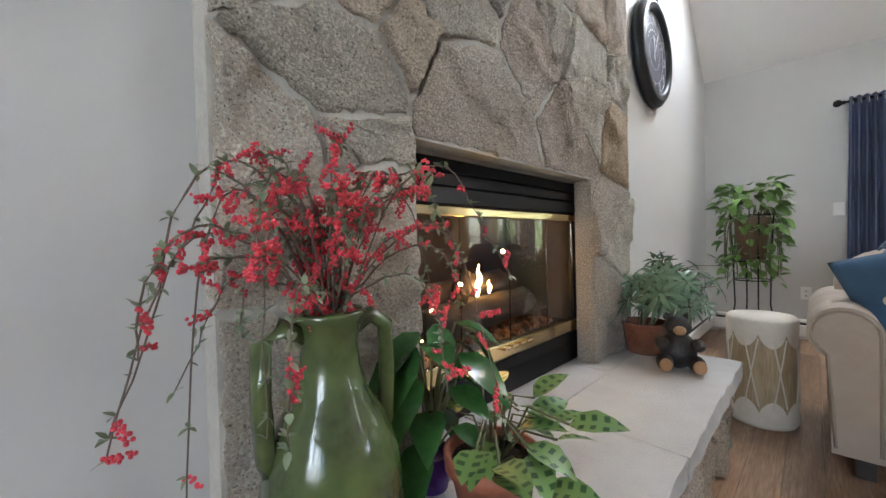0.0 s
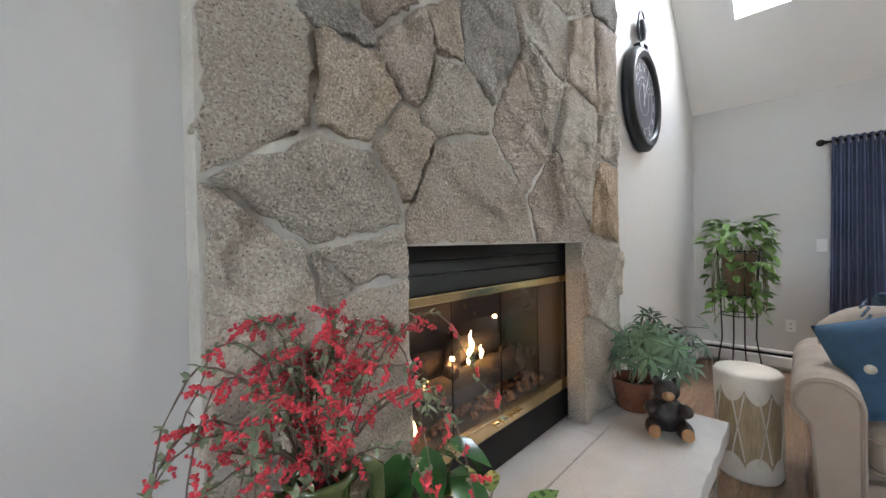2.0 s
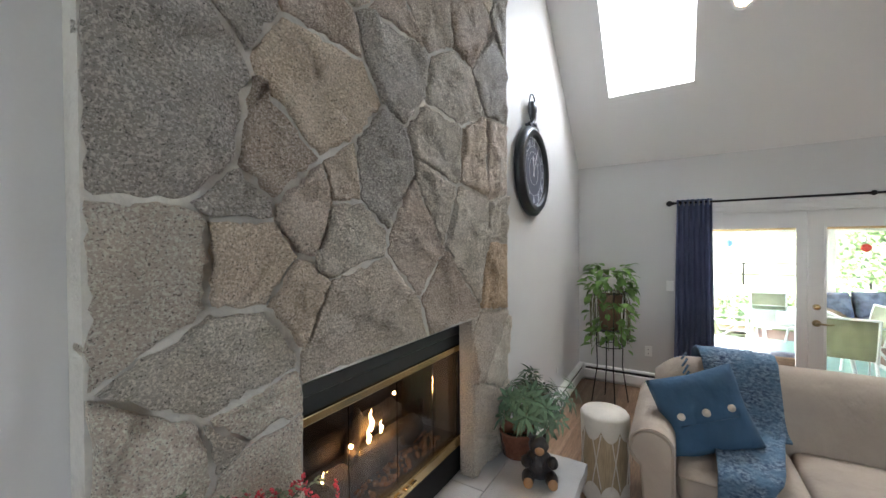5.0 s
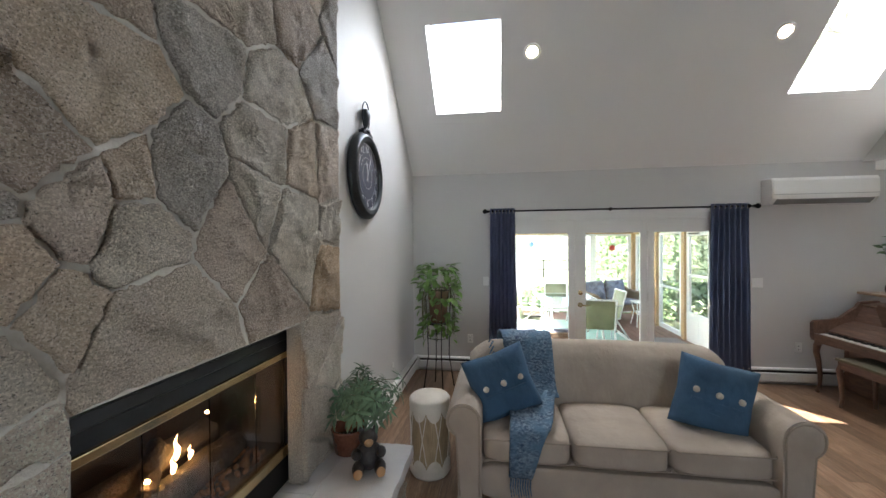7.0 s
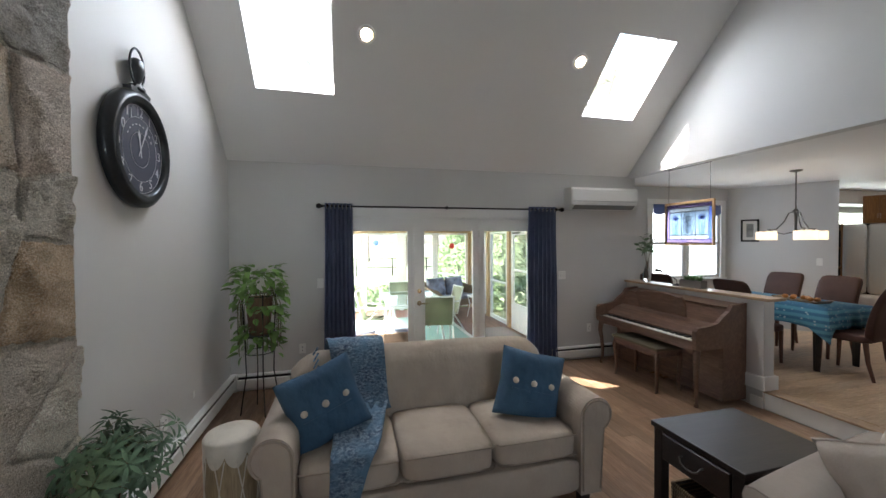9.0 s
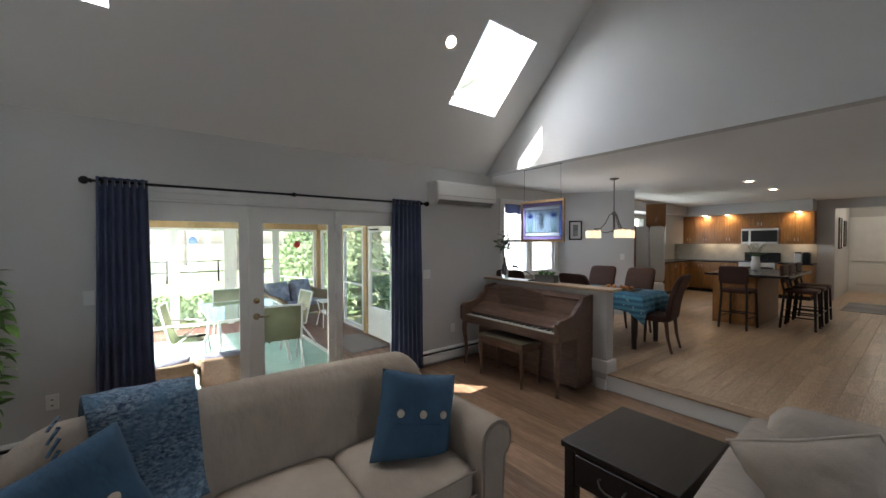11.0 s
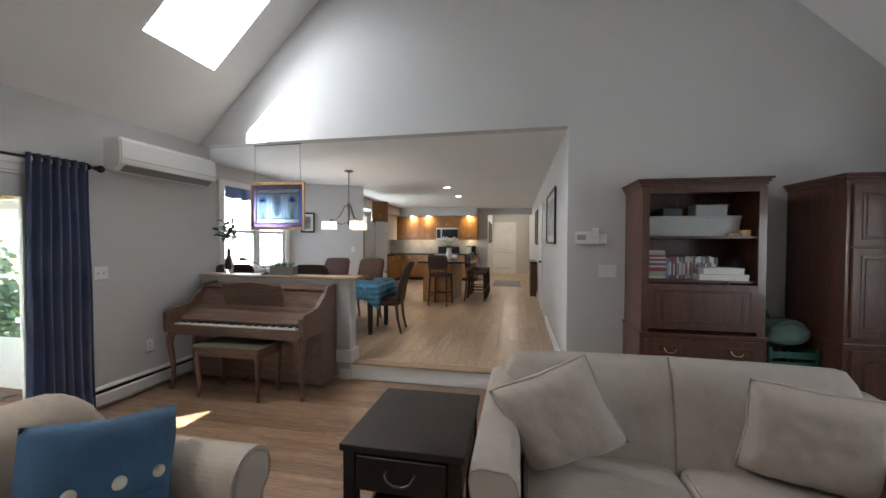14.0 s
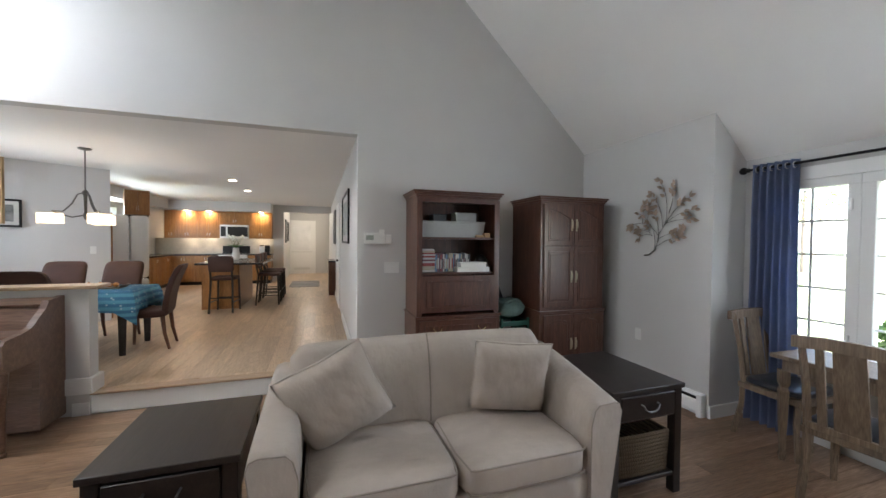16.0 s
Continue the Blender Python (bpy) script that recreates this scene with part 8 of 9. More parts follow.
sp = thing("sunroom_frame", pose(0, 0, 0), "bare pine posts and beams of the sunroom", "timber frame", "", "structure")
part("beam", boxm(SXE - 0.05, SXE + 0.05, SYS, SYN, 1.972, 2.36), M_PINE, sp)
part("beam", boxm(XE + TH, SXE - 0.05, SYS - 0.04, SYS + 0.05, 1.972, 2.36), M_PINE, sp)
part("beam", boxm(XE + TH, SXE - 0.05, SYN - 0.05, SYN + 0.05, 2.285, 2.36), M_PINE, sp)
for x, y in ((SXE - 0.03, SYS + 0.03), (8.66, SYS), (7.46, SYS), (6.36, SYS), (5.40, SYS)):
    part("post", boxm(x - 0.06, x + 0.06, y - 0.05, y + 0.05, SZ, 1.972), M_PINE, sp)
part("post", boxm(SXE - 0.10, SXE - 0.052, -3.46, -3.40, SZ, 1.972), M_PINE, sp)
for y in (-2.50, -1.605, -0.645, 0.195):
    part("post", boxm(SXE - 0.028, SXE + 0.028, y - 0.055, y + 0.055, SZ, 1.972), M_WHITE, sp, "white painted post")
part("wall_panel", boxm(5.46, 6.30, SYS - 0.03, SYS + 0.03, SZ, 1.972), M_PINE, sp)
sd = thing("door_4", pose(0, 0, 0), "white storm door with a glass upper half, closed", "door", "", "structure")
X0, X1 = 6.44, 7.38
bm = boxm(X0, X0 + 0.10, SYS - 0.02, SYS + 0.02, SZ, 1.96)
box(bm, X1 - 0.10, X1, SYS - 0.02, SYS + 0.02, SZ, 1.96)
box(bm, X0 + 0.10, X1 - 0.10, SYS - 0.02, SYS + 0.02, 1.86, 1.96)
box(bm, X0 + 0.10, X1 - 0.10, SYS - 0.02, SYS + 0.02, SZ, 0.50)
box(bm, X0 + 0.10, X1 - 0.10, SYS - 0.02, SYS + 0.02, 1.14, 1.18)
part("door_leaf", bm, M_WHITE, sd)
p = part("pane", boxm(X0 + 0.10, X1 - 0.10, SYS - 0.003, SYS + 0.003, 0.50, 1.86), M_GLASS, sd)
p.visible_shadow = False
part("closer", rodm((X1 - 0.45, SYS + 0.04, 1.90), (X1 - 0.12, SYS + 0.04, 1.90), 0.012), M_BLACK, sd, "dark door closer")

# patio table and sling chairs
M_WALU = surface("white_aluminium", (0.74, 0.76, 0.76), 0.35, vary=0.02)
M_SLING = surface("green_sling", (0.40, 0.40, 0.30), 0.8, vary=0.06, fine=220, relief=0.2)
M_AQUA = glass("aqua_glass", (0.70, 0.92, 0.90), 0.02)
pt = thing("patio_table", pose(7.35, -1.42, SZ + 0.01), "glass-topped patio table with a white aluminium frame", "patio table")
part("tabletop", boxm(-0.85, 0.85, -0.52, 0.52, 0.70, 0.71, 0.004), M_AQUA, pt, "aqua tempered glass")
part("rim", tube(bmesh.new(), [(-0.85, -0.52, 0.70), (0.85, -0.52, 0.70), (0.85, 0.52, 0.70), (-0.85, 0.52, 0.70), (-0.85, -0.52, 0.70)], 0.018, 6), M_WALU, pt)
for x in (-0.72, 0.72):
    for y in (-0.42, 0.42):
        part("leg", tube(bmesh.new(), [(x, y, 0.69), (x * 0.97, y * 0.95, 0.4), (x * 1.06, y * 1.08, 0.0)], 0.022, 6), M_WALU, pt)


def sling_chair(m, first=None):
    if first:
        return copy_thing(first, m)
    c = thing("patio_chair", m, "white aluminium patio chair with a green mesh sling", "chair", "sling chairs round the patio table")
    for x in (-0.24, 0.24):
        part("frame", tube(bmesh.new(), [(x, -0.24, 0.0), (x, -0.20, 0.36), (x, 0.18, 0.36), (x, 0.30, 0.86)], 0.016, 6), M_WALU, c, "", True)
        part("frame", tube(bmesh.new(), [(x, 0.34, 0.0), (x, 0.10, 0.36), (x, -0.16, 0.58), (x, 0.22, 0.60)], 0.016, 6), M_WALU, c, "", True)
    for z, y in ((0.86, 0.30), (0.36, -0.20)):
        part("crossbar", rodm((-0.24, y, z), (0.24, y, z), 0.014), M_WALU, c)
    bm = bmesh.new()
    rows = [(-0.20, 0.365), (0.0, 0.345), (0.16, 0.365), (0.20, 0.45), (0.25, 0.65), (0.295, 0.85)]
    vs = [[bm.verts.new((x, y, z)) for x in (-0.225, 0, 0.225)] for y, z in rows]
    for a, b in zip(vs, vs[1:]):
        for i in range(2):
            bm.faces.new((a[i], a[i + 1], b[i + 1], b[i]))
    bmesh.ops.solidify(bm, geom=bm.faces[:], thickness=0.004)
    part("sling", bm, M_SLING, c, "green woven sling", True)
    return c


pcz = SZ + 0.011
pch = sling_chair(pose(6.55, -1.74, pcz, 0, 0, 82))
sling_chair(pose(7.55, -2.12, pcz, 0, 0, 186), pch)
sling_chair(pose(7.30, -0.72, pcz, 0, 0, -10), pch)
sling_chair(pose(8.45, -1.4, pcz, 0, 0, -88), pch)
ln = thing("lantern", pose(7.1, -1.5, SZ + 0.721), "dark metal candle lantern on the glass table", "lantern")
part("frame", box(box(box(box(boxm(-0.06, 0.06, -0.06, 0.06, 0, 0.015), -0.06, -0.05, -0.06, -0.05, 0.015, 0.17), 0.05, 0.06, -0.06, -0.05, 0.015, 0.17), -0.06, -0.05, 0.05, 0.06, 0.015, 0.17), 0.05, 0.06, 0.05, 0.06, 0.015, 0.17), M_BLACK, ln)
part("roof", lathe([(0.085, 0.17), (0.05, 0.21), (0.02, 0.235), (0.015, 0.26)], 4), M_BLACK, ln)
part("candle", rodm((0, 0, 0.015), (0, 0, 0.10), 0.03), M_PLASTIC, ln, "white candle")
cpn = thing("potted_plant", pose(7.5, -1.62, SZ + 0.721), "low leafy plant in a grey pot on the glass table", "potted plant")
part("pot", lathe([(0.07, 0), (0.09, 0.09), (0.08, 0.09), (0.06, 0.06)], 18), surface("grey_pot", (0.25, 0.24, 0.22), 0.7), cpn, "", True)
fl = leaf_mesh("leaf", M_LEAFG, 0.10, 0.045, 0.4)
for k in range(30):
    a = k * 2.4
    put_leaf(fl, cpn, (0.03 * math.cos(a), 0.03 * math.sin(a), 0.07), (math.cos(a), math.sin(a), rp.uniform(0.1, 1.0)), 0)

# wicker seat with cushions
M_WICK2 = surface("brown_wicker", (0.20, 0.145, 0.10), 0.8, vary=0.2, big=30, fine=80, relief=0.8)
M_FLORAL = surface("grey_blue_cushion", (0.22, 0.24, 0.32), 0.9, vary=0.3, big=9, fine=60, relief=0.1)


def wicker_seat(m, w, label, name, cushions):
    c = thing(name, m, label, "wicker seat", "wicker seats in the sunroom")
    part("seat", boxm(-w, w, -0.34, 0.30, 0.22, 0.36, 0.02, 2), M_WICK2, c)
    b = boxm(-w, w, 0.26, 0.34, 0.30, 0.80, 0.03, 2)
    part("backrest", b, M_WICK2, c)
    for s in (-1, 1):
        part("arm", tube(bmesh.new(), [(s * w, 0.30, 0.70), (s * (w + 0.03), 0.1, 0.62), (s * (w + 0.03), -0.25, 0.58), (s * w, -0.36, 0.50), (s * w, -0.36, 0.30)], 0.05, 8), M_WICK2, c, "", True)
        part("arm_panel", boxm(s * w - 0.02, s * w + 0.02, -0.33, 0.28, 0.34, 0.58), M_WICK2, c)
        for y in (-0.33, 0.30):
            part("leg", rodm((s * (w - 0.03), y, 0), (s * (w - 0.03), y, 0.24), 0.03), M_WICK2, c)
    k = len(cushions)
    for i, xo in enumerate(cushions):
        part("cushion", soft_box(xo - w / k + 0.02, xo + w / k - 0.02, -0.33, 0.22, 0.36, 0.46, 5, 8), M_FLORAL, c, "tufted floral cushion", True)
        bc = cushion_mesh(2 * w / k - 0.04, 0.46, 0.18, seed=i)
        bmesh.ops.rotate(bc, verts=bc.verts, cent=(0, 0, 0), matrix=Matrix.Rotation(radians(-14), 3, "X"))
        for v in bc.verts:
            v.co += Vector((xo, 0.19, 0.66))
        part("cushion", bc, M_FLORAL, c, "tufted floral cushion", True)
    return c


wicker_seat(pose(9.25, -2.72, SZ, 0, 0, -62), 0.62, "brown wicker loveseat with blue floral cushions", "wicker_loveseat", (-0.31, 0.31))
wicker_seat(pose(5.86, -0.42, SZ + 0.01, 0, 0, 100) @ Matrix.Diagonal((0.8, 0.8, 0.6, 1)), 0.26, "brown wicker chair with a plain seat near the doors", "wicker_chair", (0.0,))
wicker_seat(pose(5.88, -0.95, SZ + 0.01, 0, 0, 86) @ Matrix.Diagonal((0.8, 0.8, 0.6, 1)), 0.26, "brown wicker chair with a plain seat near the doors", "wicker_chair", (0.0,))
pst = thing("side_table", pose(8.55, -3.12, SZ), "small white metal plant stand in the sunroom corner", "side table")
part("tabletop", boxm(-0.2, 0.2, -0.16, 0.16, 0.50, 0.52, 0.005), M_WALU, pst)
for sx in (-1, 1):
    for sy in (-1, 1):
        part("leg", tube(bmesh.new(), [(sx * 0.17, sy * 0.13, 0.5), (sx * 0.10, sy * 0.10, 0.3), (sx * 0.19, sy * 0.14, 0.0)], 0.010, 6), M_WALU, pst)
for y, z, c in ((-0.95, 1.72, (0.15, 0.35, 0.75)), (-2.95, 1.62, (0.60, 0.05, 0.04))):
    o_ = thing("suncatcher", pose(SXE - 0.06, y, z), "coloured glass suncatcher hanging at the window", "suncatcher")
    b = bmesh.new()
    bmesh.ops.create_uvsphere(b, u_segments=12, v_segments=8, radius=0.075, matrix=Matrix.Diagonal((0.2, 1, 1, 1)))
    part("disc", b, surface("sun_glass", c, 0.2), o_, "", True)
    part("string", rodm((0, 0, 0.07), (0, 0, 1.975 - z), 0.002, None, 5), M_BLACK, o_)

# ---- garden ----
M_LAWN = surface("lawn", (0.20, 0.235, 0.13), 0.9, vary=0.25, big=1.2, fine=30, relief=0.3)
M_HEDGE = surface("hedge_leaf", (0.12, 0.20, 0.07), 0.5, vary=0.25, big=9, relief=0.0)
M_CONIFER = surface("conifer_leaf", (0.15, 0.23, 0.10), 0.7, vary=0.3, big=5, relief=0.0)
M_BARK = surface("bark", (0.16, 0.13, 0.11), 0.9, vary=0.25, big=10, fine=50, relief=0.7)
GZ = -0.38
bm = bmesh.new()
bmesh.ops.create_grid(bm, x_segments=2, y_segments=2, size=400, matrix=Matrix.Translation((0, 0, GZ)))
structure("ground", bm, M_LAWN, "bright mown lawn round the house", "lawn")


def leaf_cloud(name, parent, shape, count, size, material, seed, label=""):
    r3 = random.Random(seed)
    bm = bmesh.new()
    for _ in range(count):
        c, n = shape(r3)
        s = size * r3.uniform(0.6, 1.4)
        d = Vector((r3.uniform(-1, 1), r3.uniform(-1, 1), r3.uniform(-0.6, 1))).normalized()
        u = d.orthogonal().normalized() * s * 0.5
        c = Vector(c)
        a, b = bm.verts.new(c), bm.verts.new(c + d * s)
        m1, m2 = bm.verts.new(c + d * s * 0.5 + u), bm.verts.new(c + d * s * 0.5 - u)
        bm.faces.new((a, m1, b, m2))
    return part(name, bm, material, parent, label)


for k, (y0, y1) in enumerate(((-4.6, -2.9), (-2.8, -1.2), (-1.1, 0.9))):
    hg = thing("hedge_shrub", pose(11.2, (y0 + y1) / 2, GZ), "low clipped green hedge outside the sunroom", "hedge", "hedge shrubs")
    ln_ = (y1 - y0) / 2

    def shp(r, ln_=ln_):
        return (r.uniform(-0.45, 0.45), r.uniform(-ln_, ln_), r.uniform(0.02, 0.78 + 0.08 * math.sin(3 * r.random()))), None
    leaf_cloud("foliage", hg, shp, 2600, 0.075, M_HEDGE, 20 + k)
    part("stem", tube(bmesh.new(), [(0, 0, 0), (0.02, 0.03, 0.4)], 0.03, 6), M_BARK, hg)


def conifer(x, y, r, h, seed):
    t = thing("arborvitae", pose(x, y, GZ), "dense bright green conifer beyond the windows", "tree", "garden conifers")
    part("trunk", rodm((0, 0, 0), (0, 0, h * 0.9), 0.14, 0.03), M_BARK, t)

    def shp(q):
        z = q.random() ** 0.8
        w = r * (1 - z) ** 0.6 * (0.85 + 0.3 * q.random()) * (1 + 0.12 * math.sin(9 * z))
        a = q.uniform(0, 2 * math.pi)
        k = q.uniform(0.72, 1.0)
        return (w * k * math.cos(a), w * k * math.sin(a), 0.1 + z * (h - 0.2)), None
    leaf_cloud("crown", t, shp, 7500, 0.12, M_CONIFER, seed)
    return t


conifer(16.6, -5.55, 1.5, 5.5, 1)
conifer(18.6, -7.4, 1.5, 5.0, 2)
conifer(10.9, -5.0, 0.85, 4.6, 3)


def bare_tree(x, y, h, seed):
    r4 = random.Random(seed)
    t = thing("bare_tree", pose(x, y, GZ), "pale bare spring tree at the garden edge", "tree", "garden edge trees")
    part("trunk", tube(bmesh.new(), [(0, 0, 0), (0.05, 0, h * 0.4), (0.0, 0.1, h)], 0.16, 7, 0.03), M_BARK, t)
    bm = bmesh.new()
    for k in range(16):
        z = h * r4.uniform(0.3, 0.95)
        a = r4.uniform(0, 6.28)
        l_ = h * r4.uniform(0.15, 0.32)
        p1 = (0.5 * l_ * math.cos(a), 0.5 * l_ * math.sin(a), z + 0.35 * l_)
        p2 = (l_ * math.cos(a + 0.2), l_ * math.sin(a + 0.2), z + 0.8 * l_)
        tube(bm, [(0, 0, z), p1, p2], 0.035, 5, 0.008)
    part("limbs", bm, M_BARK, t)

    def shp(q):
        a, z = q.uniform(0, 6.28), q.uniform(0.35, 1.05)
        w = h * 0.28 * q.random() ** 0.5
        return (w * math.cos(a), w * math.sin(a), z * h), None
    leaf_cloud("crown", t, shp, 900, 0.13, surface("spring_leaf", (0.22, 0.24, 0.12), 0.8), seed)
    return t


for k in range(26):
    a = radians(-75 + k * 6.2)
    d = 34 + 9 * math.sin(k * 2.1)
    bare_tree(6 + d * math.cos(a), -2 + d * math.sin(a), 9 + 2 * math.sin(k), 40 + k)
for k in range(9):
    bare_tree(-26 - 4 * math.sin(k * 2.0), -22 + k * 5.5, 9, 90 + k)
fn = thing("fence", pose(0, 0, GZ), "thin dark rail fence across the lawn", "fence")
for k in range(12):
    part("post", boxm(23.95, 24.05, -14 + k * 2.2, -13.92 + k * 2.2, 0, 1.15), M_BLACK, fn)
for z in (0.5, 1.05):
    part("rail", boxm(23.98, 24.02, -14, 10.2, z, z + 0.05), M_BLACK, fn)
hrail = thing("handrail", pose(0, 0, GZ), "white metal handrail of garden steps", "handrail")
for z in (0.55, 0.95):
    part("rail", rodm((13.6, -3.0, z + 0.1), (13.9, -5.0, z - 0.25), 0.025), M_WALU, hrail)
for k in range(4):
    part("post", rodm((13.6 + 0.1 * k, -3.0 - 0.66 * k, 0), (13.6 + 0.1 * k, -3.0 - 0.66 * k, 1.05 - 0.11 * k), 0.02), M_WALU, hrail)
# shrubs under the bay window
for k in range(3):
    hg = thing("garden_shrub", pose(-3.4, -2.1 + k * 1.0, GZ), "low leafy shrub outside the bay window", "shrub", "shrubs by the bay")

    def shp2(r):
        a, z = r.uniform(0, 6.28), r.random()
        w = 0.5 * math.sin(math.pi * (0.15 + 0.8 * z)) * r.random() ** 0.4
        return (w * math.cos(a), w * math.sin(a), z * 1.25), None
    leaf_cloud("foliage", hg, shp2, 900, 0.09, M_HEDGE, 60 + k)
    part("stem", tube(bmesh.new(), [(0, 0, 0), (0.02, 0.03, 0.6)], 0.03, 6), M_BARK, hg)

# ---- plants and small things by the hearth ----
M_TERRA = surface("terracotta", (0.40, 0.135, 0.075), 0.6, vary=0.12, big=8, fine=60, relief=0.15)
M_SOIL = surface("potting_soil", (0.045, 0.032, 0.025), 0.95, vary=0.4, big=40, fine=120, relief=0.9)
rq = random.Random(5)

# corner plant on a wire stand
ps_ = thing("plant_stand", pose(4.56, 0.62, 0), "tall black wire plant stand in the corner", "plant stand")
for k in range(4):
    a = k * math.pi / 2 + 0.4
    part("leg", tube(bmesh.new(), [(0.19 * math.cos(a), 0.19 * math.sin(a), 0), (0.13 * math.cos(a), 0.13 * math.sin(a), 0.4), (0.14 * math.cos(a), 0.14 * math.sin(a), 0.80), (0.16 * math.cos(a), 0.16 * math.sin(a), 1.22)], 0.006, 6), M_BLACK, ps_)
for z, r in ((0.62, 0.14), (0.79, 0.14), (1.20, 0.16)):
    part("ring", tube(bmesh.new(), [(r * math.cos(q * math.pi / 10), r * math.sin(q * math.pi / 10), z) for q in range(21)], 0.005, 5), M_BLACK, ps_)
part("tray", lathe([(0.14, 0.785), (0.14, 0.797), (0.02, 0.797)], 20), M_BLACK, ps_)
cpl = thing("potted_plant", pose(4.56, 0.62, 0.80), "bushy trailing pothos spilling over a tall stand", "potted plant")
part("pot", lathe([(0.085, 0), (0.10, 0.03), (0.13, 0.38), (0.12, 0.38), (0.11, 0.34)], 20), surface("brown_basket", (0.17, 0.10, 0.06), 0.8, vary=0.2, fine=60, relief=0.5), cpl, "", True)
part("soil", lathe([(0.001, 0.33), (0.112, 0.331), (0.112, 0.345), (0.001, 0.346)], 18), M_SOIL, cpl)
M_POTHOS = surface("pothos_leaf", (0.135, 0.255, 0.06), 0.4, vary=0.2, big=14, fine=90, relief=0.1, spread=0.3)
lv = [leaf_mesh("leaf", M_POTHOS, l_, w_, b_) for l_, w_, b_ in ((0.095, 0.064, 0.35), (0.08, 0.058, 0.2), (0.11, 0.068, 0.45))]
for k in range(298):
    a = rq.uniform(0, 6.28)
    z = rq.uniform(0.42, 0.70) if k % 4 == 0 else rq.uniform(-0.20, 0.66)
    top = max(0, (z - 0.42) / 0.30)
    r = 0.225 * math.sqrt(max(0.2, 1 - 0.35 * top ** 2)) * rq.uniform(0.7, 1.1) * (1 if z > 0.1 else 0.84)
    put_leaf(rq.choice(lv), cpl, (r * math.cos(a), r * math.sin(a), z), (math.cos(a + rq.uniform(-0.8, 0.8)), math.sin(a + rq.uniform(-0.8, 0.8)), rq.uniform(-0.9, 0.5) + top * 0.5), rq.uniform(-0.5, 0.5))
for k in range(26):
    a = rq.uniform(0, 6.28)
    z1 = rq.uniform(-0.25, 0.2)
    pts = [(0.08 * math.cos(a), 0.08 * math.sin(a), 0.37), (0.15 * math.cos(a), 0.15 * math.sin(a), 0.46), (0.20 * math.cos(a), 0.20 * math.sin(a), 0.30), (0.20 * math.cos(a + 0.1), 0.20 * math.sin(a + 0.1), z1)]
    part("vine", tube(bmesh.new(), pts, 0.0035, 4), M_STEM, cpl)

# drum table
M_SKIN = surface("rawhide", (0.66, 0.61, 0.53), 0.6, vary=0.06, big=8, relief=0.1)
M_DRUM = wood("drum_wood", (0.42, 0.31, 0.18), (0.56, 0.43, 0.27), "z", 0.45)
dr = thing("drum", pose(2.90, 0.43, 0), "tall laced drum with white rawhide heads used as a stool", "drum")
part("shell", lathe([(0.146, 0.03), (0.150, 0.06), (0.150, 0.50), (0.146, 0.56)], 36), M_DRUM, dr, "pale wooden shell", True)
for z0, z1, top in ((0.56, 0.43, 0.585), (0.03, 0.15, 0.0)):
    bm = bmesh.new()
    n = 96
    ra, rb_, rc = [], [], []
    for k in range(n):
        a = 2 * math.pi * k / n
        dip = abs(math.sin(a * 4))
        zz = z1 + (z0 - z1) * 0.55 * (1 - dip ** 0.7)
        c, s = math.cos(a), math.sin(a)
        ra.append(bm.verts.new((0.1535 * c, 0.1535 * s, zz)))
        rb_.append(bm.verts.new((0.157 * c, 0.157 * s, z0 + (0.005 if top else -0.005))))
        rc.append(bm.verts.new((0.142 * c, 0.142 * s, top)))
    for x, y in ((ra, rb_), (rb_, rc)):
        for k in range(n):
            bm.faces.new((x[k], x[(k + 1) % n], y[(k + 1) % n], y[k]))
    bm.faces.new(rc)
    bmesh.ops.recalc_face_normals(bm, faces=bm.faces)
    part("drumhead", bm, M_SKIN, dr, "white rawhide head with scalloped edge", True)
for k in range(16):
    a, b = 2 * math.pi * k / 16, 2 * math.pi * (k + (0.5 if k % 2 else -0.5) * 2) / 16
    pts = [(0.1545 * math.cos(a + (b - a) * t), 0.1545 * math.sin(a + (b - a) * t), 0.12 + 0.36 * t) for t in (0, 0.25, 0.5, 0.75, 1)]
    part("lace", tube(bmesh.new(), pts, 0.0035, 4), M_SKIN, dr, "rawhide lacing")

# umbrella plant and bear
sch = thing("potted_plant", pose(2.36, 0.86, HZ), "dwarf umbrella plant in a brown glazed pot", "potted plant")
part("pot", lathe([(0.075, 0), (0.09, 0.01), (0.112, 0.15), (0.118, 0.165), (0.105, 0.165), (0.10, 0.14)], 26), surface("brown_glaze", (0.16, 0.06, 0.035), 0.25, vary=0.2, big=6, relief=0.05), sch, "", True)
part("soil", lathe([(0.001, 0.13), (0.101, 0.131), (0.101, 0.139), (0.001, 0.14)], 18), M_SOIL, sch)
M_SCHEF = surface("umbrella_leaf", (0.105, 0.185, 0.11), 0.4, vary=0.2, big=20, relief=0.05, spread=0.3)
fan = bmesh.new()
for k in range(7):
    a = 2 * math.pi * k / 7
    leaf_verts(fan, (0.010 * math.cos(a), 0.010 * math.sin(a), 0), (math.cos(a), math.sin(a), 0.25), (0, 0, 1), 0.078 if k % 2 else 0.066, 0.019, 0.45)
fan_me = bpy.data.meshes.new("frond")
fan.normal_update()
fan.to_mesh(fan_me)
fan.free()
for p_ in fan_me.polygons:
    p_.use_smooth = True
fan_me.materials.append(M_SCHEF)
trunks = []
